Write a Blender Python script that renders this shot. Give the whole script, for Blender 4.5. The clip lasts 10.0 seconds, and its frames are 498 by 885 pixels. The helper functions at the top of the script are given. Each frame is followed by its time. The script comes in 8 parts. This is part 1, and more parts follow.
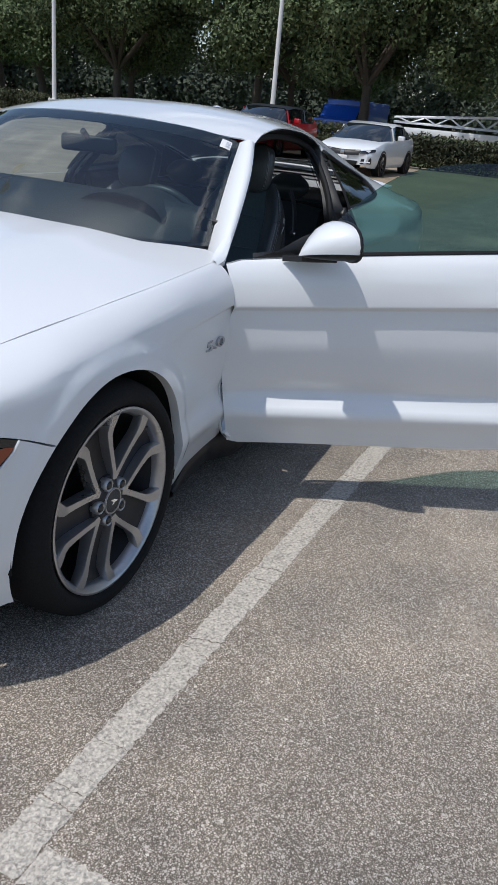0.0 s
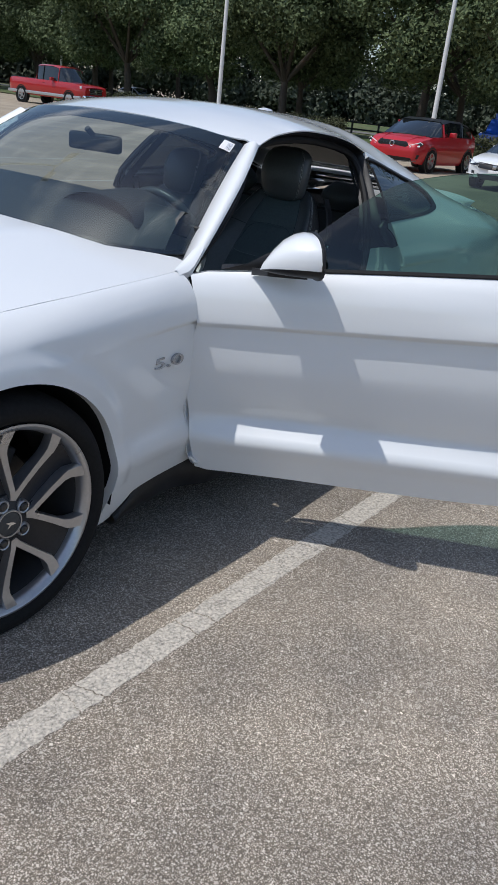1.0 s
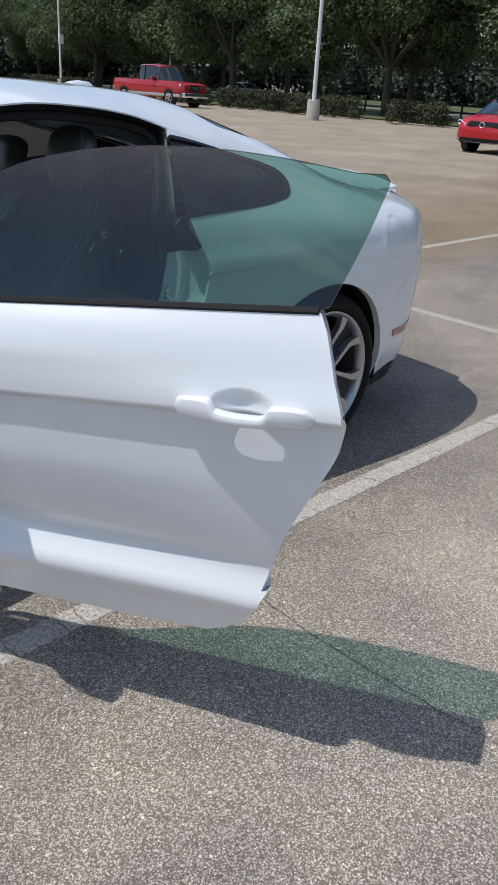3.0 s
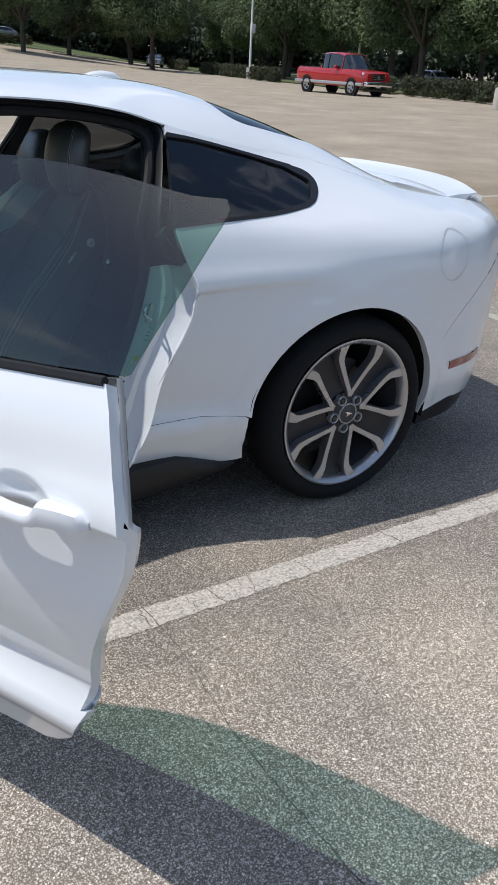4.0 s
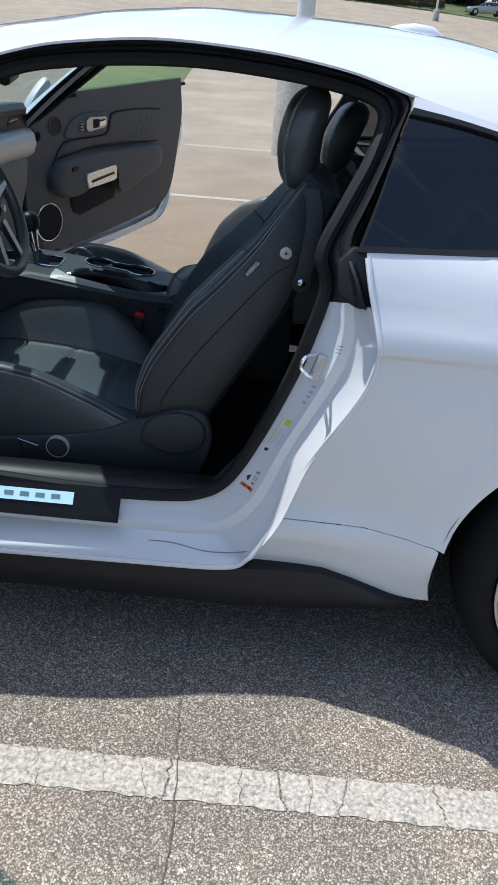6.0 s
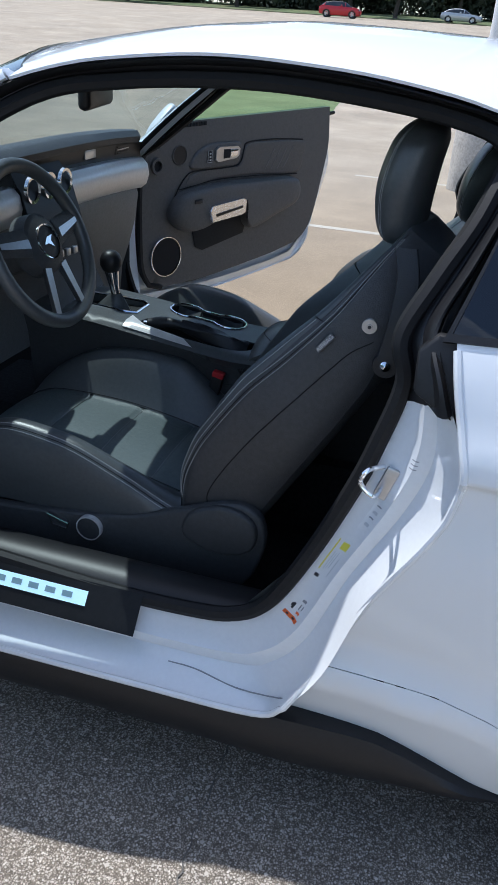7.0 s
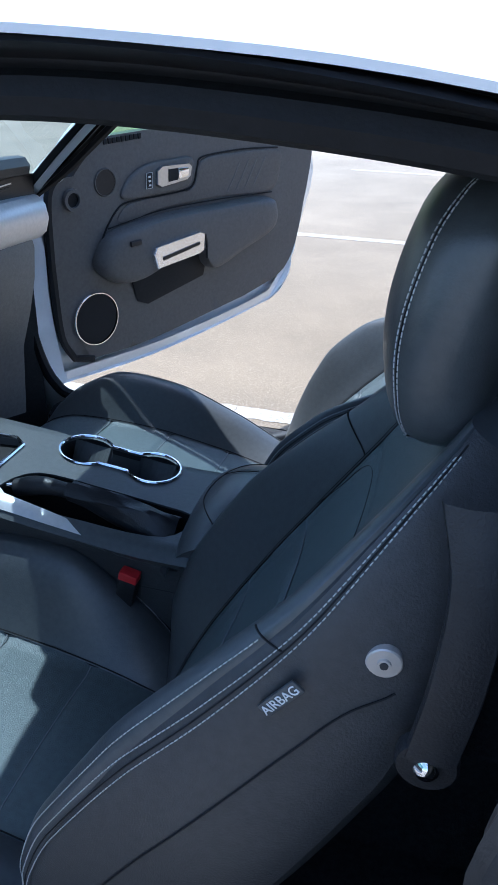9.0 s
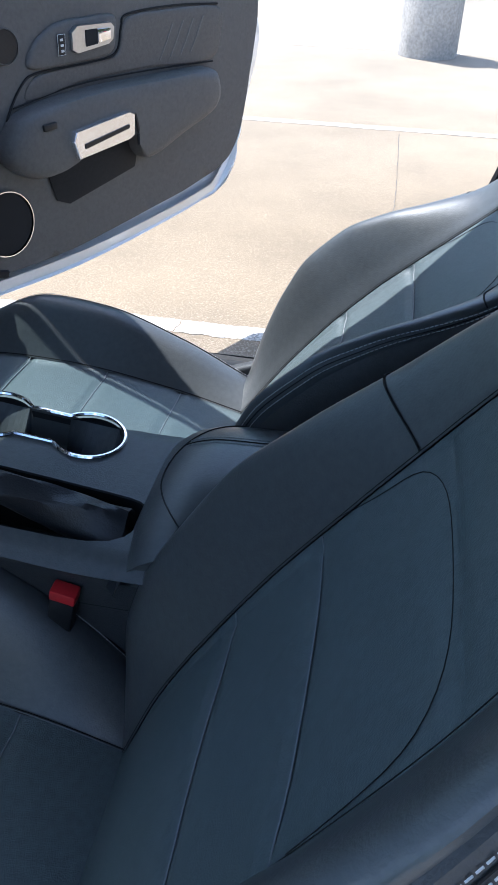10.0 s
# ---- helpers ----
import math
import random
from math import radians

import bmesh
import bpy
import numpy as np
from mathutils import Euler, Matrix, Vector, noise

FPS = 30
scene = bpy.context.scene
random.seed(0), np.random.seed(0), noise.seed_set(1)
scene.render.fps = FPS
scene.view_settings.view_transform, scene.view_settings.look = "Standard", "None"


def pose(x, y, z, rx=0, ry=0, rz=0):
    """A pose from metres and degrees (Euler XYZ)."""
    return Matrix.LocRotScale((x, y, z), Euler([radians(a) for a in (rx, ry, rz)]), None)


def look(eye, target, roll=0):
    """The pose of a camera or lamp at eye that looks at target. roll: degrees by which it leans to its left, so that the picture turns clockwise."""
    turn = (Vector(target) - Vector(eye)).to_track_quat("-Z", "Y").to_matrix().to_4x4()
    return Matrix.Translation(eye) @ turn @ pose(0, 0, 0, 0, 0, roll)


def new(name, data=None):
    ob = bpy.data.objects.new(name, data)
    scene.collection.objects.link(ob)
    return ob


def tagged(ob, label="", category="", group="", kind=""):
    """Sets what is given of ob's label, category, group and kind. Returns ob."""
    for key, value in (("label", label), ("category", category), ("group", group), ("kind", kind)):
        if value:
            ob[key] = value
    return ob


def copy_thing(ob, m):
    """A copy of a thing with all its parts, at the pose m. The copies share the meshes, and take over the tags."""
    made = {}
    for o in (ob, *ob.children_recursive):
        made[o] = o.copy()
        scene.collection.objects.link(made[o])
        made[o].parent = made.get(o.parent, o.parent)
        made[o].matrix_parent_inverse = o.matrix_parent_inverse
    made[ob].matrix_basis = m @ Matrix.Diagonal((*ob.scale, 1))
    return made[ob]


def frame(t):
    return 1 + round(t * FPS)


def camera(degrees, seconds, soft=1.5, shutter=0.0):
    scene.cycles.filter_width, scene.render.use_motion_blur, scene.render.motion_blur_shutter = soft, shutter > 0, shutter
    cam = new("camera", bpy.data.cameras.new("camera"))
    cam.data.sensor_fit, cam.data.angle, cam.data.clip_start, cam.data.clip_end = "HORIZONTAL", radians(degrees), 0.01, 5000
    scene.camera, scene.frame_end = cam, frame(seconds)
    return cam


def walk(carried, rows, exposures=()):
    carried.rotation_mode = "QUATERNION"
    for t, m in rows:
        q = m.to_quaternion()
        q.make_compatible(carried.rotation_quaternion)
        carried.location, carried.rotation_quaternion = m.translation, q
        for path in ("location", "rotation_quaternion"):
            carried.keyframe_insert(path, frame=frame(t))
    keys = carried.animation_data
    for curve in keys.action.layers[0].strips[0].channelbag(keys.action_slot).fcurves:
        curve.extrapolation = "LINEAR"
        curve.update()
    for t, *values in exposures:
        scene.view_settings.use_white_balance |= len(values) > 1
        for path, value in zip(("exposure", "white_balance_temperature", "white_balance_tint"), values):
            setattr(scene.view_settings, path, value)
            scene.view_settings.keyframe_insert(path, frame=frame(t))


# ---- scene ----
cam = camera(34.8, 10.0)
PATH = [
    (0, (-1.727, -2.071, 1.438), (-0.037, -1.337, 0.659), 5.6),
    (0.5, (-1.456, -2.244, 1.431), (0.188, -1.427, 0.637), 7.1),
    (1, (-1.16, -2.455, 1.446), (0.352, -1.409, 0.659), 6.5),
    (1.5, (-0.847, -2.573, 1.445), (0.592, -1.427, 0.661), 6.3),
    (2, (-0.505, -2.709, 1.466), (0.901, -1.507, 0.706), 4.5),
    (2.5, (-0.141, -2.873, 1.468), (1.202, -1.595, 0.719), 3.0),
    (3, (0.273, -2.903, 1.448), (1.586, -1.638, 0.624), 3.4),
    (3.2, (0.442, -2.917, 1.432), (1.708, -1.612, 0.599), 1.4),
    (4.3, (1.171, -2.954, 1.491), (2.057, -1.385, 0.622), 4.0),
    (4.5, (1.31, -2.923, 1.453), (2.123, -1.313, 0.59), 3.2),
    (5, (1.648, -2.836, 1.46), (2.104, -1.094, 0.589), 1.0),
    (5.5, (1.807, -2.641, 1.433), (1.972, -0.847, 0.565), 2.9),
    (6, (1.919, -2.367, 1.414), (1.869, -0.606, 0.466), 4.4),
    (6.2, (1.952, -2.272, 1.398), (1.764, -0.53, 0.435), 4.1),
    (7.3, (2.09, -1.78, 1.392), (1.624, -0.059, 0.484), 4.3),
    (7.5, (2.053, -1.67, 1.382), (1.658, 0.044, 0.429), 4.7),
    (8, (2.011, -1.46, 1.372), (1.687, 0.254, 0.393), 4.6),
    (8.5, (2.005, -1.208, 1.367), (1.558, 0.517, 0.459), 3.4),
    (9, (1.938, -1.02, 1.364), (1.466, 0.68, 0.423), 1.2),
    (9.5, (1.84, -0.866, 1.324), (1.539, 0.797, 0.256), 1.3),
    (10, (1.813, -0.707, 1.266), (1.526, 0.899, 0.11), 1.7),
]
EXPOSURES = [(0, -0.18, 6150, 10), (3, -0.12, 6150, 10), (4.5, 0.18, 6200, 10), (5.5, 0.34, 6150, 10), (6.2, 0.46, 5950, 10), (7.5, 0.70, 5750, 10), (8.5, 1.0, 5350, 10), (9, 1.22, 5150, 10), (9.5, 1.44, 6050, 10), (10, 1.55, 5650, 10)]
walk(cam, [(t, look(eye, target, roll)) for t, eye, target, roll in PATH], EXPOSURES)

# ---- daylight: clear sky, high sun from ahead of the car and its far side ----
SUN_DIR = Vector((-0.415, 0.262, 1.0)).normalized()
world = bpy.data.worlds.new("sky")
scene.world = world
world.use_nodes = True
wn, wl = world.node_tree.nodes, world.node_tree.links
sky = wn.new("ShaderNodeTexSky")
sky.sky_type = "NISHITA"
sky.sun_disc = False
sky.sun_elevation = math.asin(SUN_DIR.z)
sky.sun_rotation = math.atan2(SUN_DIR.x, SUN_DIR.y)
sky.air_density, sky.dust_density, sky.ozone_density = 1.0, 1.0, 1.0
coord = wn.new("ShaderNodeTexCoord")
stretch = wn.new("ShaderNodeMapping")
stretch.inputs["Scale"].default_value = (1.6, 1.6, 4.0)
puffs = wn.new("ShaderNodeTexNoise")
puffs.inputs["Scale"].default_value = 1.7
puffs.inputs["Detail"].default_value = 7
puffs.inputs["Roughness"].default_value = 0.56
edge = wn.new("ShaderNodeMapRange")
edge.inputs["From Min"].default_value, edge.inputs["From Max"].default_value = 0.53, 0.74
cloud = wn.new("ShaderNodeMix")
cloud.data_type = "RGBA"
cloud.inputs["B"].default_value = (8.5, 8.8, 9.2, 1)
wl.new(coord.outputs["Generated"], stretch.inputs["Vector"])
wl.new(stretch.outputs["Vector"], puffs.inputs["Vector"])
wl.new(puffs.outputs["Fac"], edge.inputs["Value"])
wl.new(edge.outputs["Result"], cloud.inputs["Factor"])
wl.new(sky.outputs["Color"], cloud.inputs["A"])
wl.new(cloud.outputs["Result"], wn["Background"].inputs["Color"])
wn["Background"].inputs["Strength"].default_value = 0.135

sun = new("sun", bpy.data.lights.new("sun", "SUN"))
sun.data.energy, sun.data.angle, sun.data.color = 3.5, radians(0.53), (1.0, 0.95, 0.875)
sun.matrix_world = look(SUN_DIR * 60, (0, 0, 0))


# ---- materials ----
def material(name, color, rough=0.5, metal=0.0, coat=0.0, coat_rough=0.03, spec=0.5, vary=0.0, scale=8.0, bump=0.0, bump_scale=60.0,
             rough_vary=0.0, ior=1.45, trans=0.0, fine=0.0, second=None, second_at=(0.5, 0.6), second_scale=3.0):
    """A principled material with variation at two scales, in object space."""
    m = bpy.data.materials.new(name)
    m.use_nodes = True
    n, l = m.node_tree.nodes, m.node_tree.links
    p = n["Principled BSDF"]
    p.inputs["Base Color"].default_value = (*color, 1)
    p.inputs["Roughness"].default_value, p.inputs["Metallic"].default_value = rough, metal
    p.inputs["Coat Weight"].default_value, p.inputs["Coat Roughness"].default_value = coat, coat_rough
    p.inputs["Specular IOR Level"].default_value, p.inputs["IOR"].default_value = spec, ior
    p.inputs["Transmission Weight"].default_value = trans
    tc = n.new("ShaderNodeTexCoord")
    out = None

    def tex(s, detail=4, r=0.55):
        t = n.new("ShaderNodeTexNoise")
        t.inputs["Scale"].default_value, t.inputs["Detail"].default_value, t.inputs["Roughness"].default_value = s, detail, r
        l.new(tc.outputs["Object"], t.inputs["Vector"])
        return t.outputs["Fac"]

    def span(v, a, b, lo=0.0, hi=1.0):
        r = n.new("ShaderNodeMapRange")
        r.inputs["From Min"].default_value, r.inputs["From Max"].default_value = a, b
        r.inputs["To Min"].default_value, r.inputs["To Max"].default_value = lo, hi
        l.new(v, r.inputs["Value"])
        return r.outputs["Result"]

    def mix(fac, a, b, kind="MIX"):
        x = n.new("ShaderNodeMix")
        x.data_type, x.blend_type = "RGBA", kind
        for key, v in (("Factor", fac), ("A", a), ("B", b)):
            if isinstance(v, bpy.types.NodeSocket):
                l.new(v, x.inputs[key])
            else:
                x.inputs[key].default_value = v
        return x.outputs["Result"]

    base = (*color, 1)
    if second:
        base = mix(span(tex(second_scale, 5), *second_at), base, (*second, 1))
    if vary:
        base = mix(span(tex(scale), 0.35, 0.65), base, tuple(c * (1 - vary) for c in color) + (1,))
    if fine:
        shade = span(tex(scale * 14, 3), 0.3, 0.7, 1 - fine, 1 + fine)
        grey = n.new("ShaderNodeCombineColor")
        for k in ("Red", "Green", "Blue"):
            l.new(shade, grey.inputs[k])
        base = mix(1.0, base, grey.outputs["Color"], "MULTIPLY")
    if not isinstance(base, tuple):
        l.new(base, p.inputs["Base Color"])
    if rough_vary:
        l.new(span(tex(scale * 0.7), 0.3, 0.7, max(rough - rough_vary, 0.02), rough + rough_vary), p.inputs["Roughness"])
    if bump:
        b = n.new("ShaderNodeBump")
        b.inputs["Strength"].default_value, b.inputs["Distance"].default_value = bump, 0.004
        l.new(tex(bump_scale, 3), b.inputs["Height"])
        l.new(b.outputs["Normal"], p.inputs["Normal"])
    return m


def glass(name, color, rough=0.0, ior=1.45):
    m = bpy.data.materials.new(name)
    m.use_nodes = True
    n, l = m.node_tree.nodes, m.node_tree.links
    for x in list(n):
        if x.type == "BSDF_PRINCIPLED":
            n.remove(x)
    clear, shine, fres, both = n.new("ShaderNodeBsdfTransparent"), n.new("ShaderNodeBsdfGlossy"), n.new("ShaderNodeLayerWeight"), n.new("ShaderNodeMixShader")
    clear.inputs["Color"].default_value = (*color, 1)
    shine.inputs["Roughness"].default_value = rough
    # gloss of a thin pane, alike from both sides: a little head-on, much at a low angle
    head_on = ((ior - 1) / (ior + 1)) ** 2
    fres.inputs["Blend"].default_value = 0.5
    steep, lift = n.new("ShaderNodeMath"), n.new("ShaderNodeMapRange")
    steep.operation = "POWER"
    steep.inputs[1].default_value = 5.0
    lift.inputs["To Min"].default_value = head_on
    l.new(fres.outputs["Facing"], steep.inputs[0])
    l.new(steep.outputs["Value"], lift.inputs["Value"])
    l.new(lift.outputs["Result"], both.inputs["Fac"])
    l.new(clear.outputs["BSDF"], both.inputs[1])
    l.new(shine.outputs["BSDF"], both.inputs[2])
    l.new(both.outputs["Shader"], n["Material Output"].inputs["Surface"])
    return m


paint = material("white_paint", (0.76, 0.775, 0.785), 0.42, coat=1.0, coat_rough=0.035, rough_vary=0.05, scale=3)
jamb_paint = material("jamb_paint", (0.76, 0.775, 0.785), 0.36, coat=1.0, coat_rough=0.06, fine=0.02)
black_trim = material("black_trim", (0.013, 0.013, 0.0145), 0.42, spec=0.4, fine=0.15, bump=0.05, bump_scale=300)
rubber = material("rubber", (0.010, 0.010, 0.011), 0.62, spec=0.35, fine=0.2, bump=0.12, bump_scale=200)
tyre_rubber = material("tyre_rubber", (0.009, 0.009, 0.0095), 0.82, spec=0.3, fine=0.25, bump=0.2, bump_scale=140)
well_black = material("wheel_well", (0.006, 0.006, 0.006), 0.9, fine=0.3)
alloy = material("grey_alloy", (0.46, 0.46, 0.47), 0.30, metal=0.85, fine=0.05, rough_vary=0.05)
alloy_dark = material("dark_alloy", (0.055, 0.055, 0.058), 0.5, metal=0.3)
# Alloy for webs and hub, the shade of their recesses put into it.
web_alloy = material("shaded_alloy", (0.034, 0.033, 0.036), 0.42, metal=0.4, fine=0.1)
disc_metal = material("brake_disc", (0.07, 0.068, 0.066), 0.4, metal=0.7, fine=0.15)
chrome = material("chrome", (0.82, 0.83, 0.85), 0.08, metal=1.0)
satin = material("satin_metal", (0.50, 0.51, 0.53), 0.30, metal=1.0, fine=0.05)
leather = material("black_leather", (0.068, 0.073, 0.075), 0.37, fine=0.10, bump=0.11, bump_scale=420, rough_vary=0.06, spec=0.7)
# Black leather too; the sky's teal reflection is put into this colour.
leather_soft = material("perforated_leather", (0.088, 0.112, 0.116), 0.45, fine=0.12, bump=0.30, bump_scale=600, spec=0.6)
# Seat sides: a darker, more neutral tone than the seat fronts.
side_dark = material("dark_seat_side", (0.052, 0.051, 0.051), 0.44, fine=0.12, bump=0.22, bump_scale=420, rough_vary=0.06)
pocket_shade = material("shaded_pocket_black", (0.010, 0.010, 0.011), 0.8, fine=0.2)
pull_metal = material("pull_metal", (0.80, 0.80, 0.81), 0.24, metal=0.9, fine=0.04)
strap_leather = material("strap_leather", (0.020, 0.020, 0.022), 0.42, fine=0.1, bump=0.2, bump_scale=400)
button_metal = material("button_metal", (0.62, 0.575, 0.53), 0.42, metal=0.5, fine=0.05)
console_plastic = material("console_plastic", (0.078, 0.084, 0.086), 0.42, fine=0.10, bump=0.15, bump_scale=450)
card_plastic = material("door_card_plastic", (0.094, 0.089, 0.085), 0.52, fine=0.12, bump=0.3, bump_scale=500)
thread = material("grey_thread", (0.56, 0.56, 0.55), 0.7)
seam_dark = material("seam_dark", (0.006, 0.006, 0.007), 0.8)
plastic = material("grained_plastic", (0.046, 0.048, 0.050), 0.46, fine=0.15, bump=0.3, bump_scale=500)
carpet = material("carpet", (0.030, 0.031, 0.033), 0.95, fine=0.4, bump=0.6, bump_scale=300)
headlining = material("headlining", (0.03, 0.03, 0.032), 0.95, fine=0.15)
dash_silver = material("dash_aluminium", (0.72, 0.70, 0.68), 0.36, metal=0.35, fine=0.06, rough_vary=0.06)
glove_grey = material("glove_box_grey", (0.20, 0.195, 0.185), 0.5, fine=0.1, bump=0.25, bump_scale=400)
tint = glass("green_glass", (0.205, 0.375, 0.295), ior=1.8)
# Paler copy of the driver's glass, brighter exposure put into its colour.
pale_tint = glass("pale_green_glass", (0.38, 0.60, 0.38), ior=1.6)
screen_glass = glass("windscreen_glass", (0.60, 0.70, 0.70), ior=2.15)
dark_glass = glass("privacy_glass", (0.10, 0.105, 0.11), ior=1.8)
lamp_black = material("headlight_black", (0.012, 0.012, 0.014), 0.12, coat=1.0)
badge_chrome = material("badge_chrome", (0.46, 0.465, 0.48), 0.2, metal=1.0)
amber = material("amber_lens", (0.25, 0.045, 0.01), 0.15, coat=1.0)
red_lens = material("red_lens", (0.22, 0.012, 0.012), 0.15, coat=1.0)
red_plastic = material("red_plastic", (0.55, 0.02, 0.025), 0.4)
paper = material("paper", (0.8, 0.8, 0.79), 0.6)
print_black = material("print_black", (0.02, 0.022, 0.03), 0.5)
faint_print = material("faint_print", (0.5, 0.52, 0.55), 0.5)
print_grey = material("print_grey", (0.25, 0.26, 0.28), 0.6)
orange_ink = material("orange_print", (0.75, 0.14, 0.03), 0.6)
yellow_ink = material("yellow_print", (0.72, 0.66, 0.08), 0.6)
lit_plate = bpy.data.materials.new("lit_plate")
lit_plate.use_nodes = True
lit_plate.node_tree.nodes["Principled BSDF"].inputs["Base Color"].default_value = (0.5, 0.7, 0.8, 1)
lit_plate.node_tree.nodes["Principled BSDF"].inputs["Emission Color"].default_value = (0.55, 0.85, 1, 1)
lit_plate.node_tree.nodes["Principled BSDF"].inputs["Emission Strength"].default_value = 0.32
mirror_glass = material("mirror_glass", (0.9, 0.9, 0.9), 0.02, metal=1.0)


# ---- geometry helpers ----
def part(name, bm, mat, parent, label="", smooth=True):
    """Links a bmesh (or a finished mesh) as one object under a thing or a part."""
    if isinstance(bm, bpy.types.Mesh):
        me = bm
    else:
        me = bpy.data.meshes.new(name)
        bm.normal_update()
        bm.to_mesh(me)
        bm.free()
        if smooth:
            me.shade_smooth()
            me.set_sharp_from_angle(angle=radians(38))
    me.materials.clear()
    me.materials.append(mat)
    ob = new(name, me)
    if parent is not None:
        ob.parent = parent
    if label:
        tagged(ob, label=label)
    return ob


def empty(name, m=Matrix()):
    ob = new(name)
    ob.matrix_world = m
    return ob


def herm(xs, ys, x):
    """Cubic through the knots without overshoot; straight on beyond the ends."""
    n = len(xs)
    if x <= xs[0]:
        return ys[0] + (x - xs[0]) * (ys[1] - ys[0]) / (xs[1] - xs[0])
    if x >= xs[-1]:
        return ys[-1] + (x - xs[-1]) * (ys[-1] - ys[-2]) / (xs[-1] - xs[-2])
    i = 0
    while x > xs[i + 1]:
        i += 1

    def slope(k):
        d = (ys[k + 1] - ys[k]) / (xs[k + 1] - xs[k])
        return d

    def tangent(k):
        if k == 0:
            return slope(0)
        if k == n - 1:
            return slope(n - 2)
        a, b = slope(k - 1), slope(k)
        if a * b <= 0:
            return 0.0
        return 2 * a * b / (a + b)

    h = xs[i + 1] - xs[i]
    t = (x - xs[i]) / h
    m0, m1 = tangent(i) * h, tangent(i + 1) * h
    t2, t3 = t * t, t * t * t
    return (2 * t3 - 3 * t2 + 1) * ys[i] + (t3 - 2 * t2 + t) * m0 + (3 * t2 - 2 * t3) * ys[i + 1] + (t3 - t2) * m1


def spline(pts, n=6, closed=False):
    """Points resampled along a Catmull-Rom curve, n steps from each to the next."""
    P = [Vector(p) for p in pts]
    k = len(P)
    out = []
    for i in range(k if closed else k - 1):
        p1, p2 = P[i], P[(i + 1) % k]
        p0 = P[i - 1] if closed or i else p1 * 2 - p2
        p3 = P[(i + 2) % k] if closed or i + 2 < k else p2 * 2 - p1
        for j in range(n):
            t = j / n
            out.append(0.5 * (2 * p1 + (p2 - p0) * t + (2 * p0 - 5 * p1 + 4 * p2 - p3) * t * t + (3 * p1 - p0 - 3 * p2 + p3) * t ** 3))
    if not closed:
        out.append(P[-1].copy())
    return out


def even(pts, step):
    """A polyline cut into steps of about the same length."""
    P = [Vector(p) for p in pts]
    out = [P[0]]
    for a, b in zip(P, P[1:]):
        k = max(1, round((b - a).length / step))
        out += [a.lerp(b, (j + 1) / k) for j in range(k)]
    return out


def inside(poly, x, y):
    r = False
    j = len(poly) - 1
    for i in range(len(poly)):
        xi, yi, xj, yj = poly[i][0], poly[i][1], poly[j][0], poly[j][1]
        if (yi > y) != (yj > y) and x < (xj - xi) * (y - yi) / (yj - yi) + xi:
            r = not r
        j = i
    return r


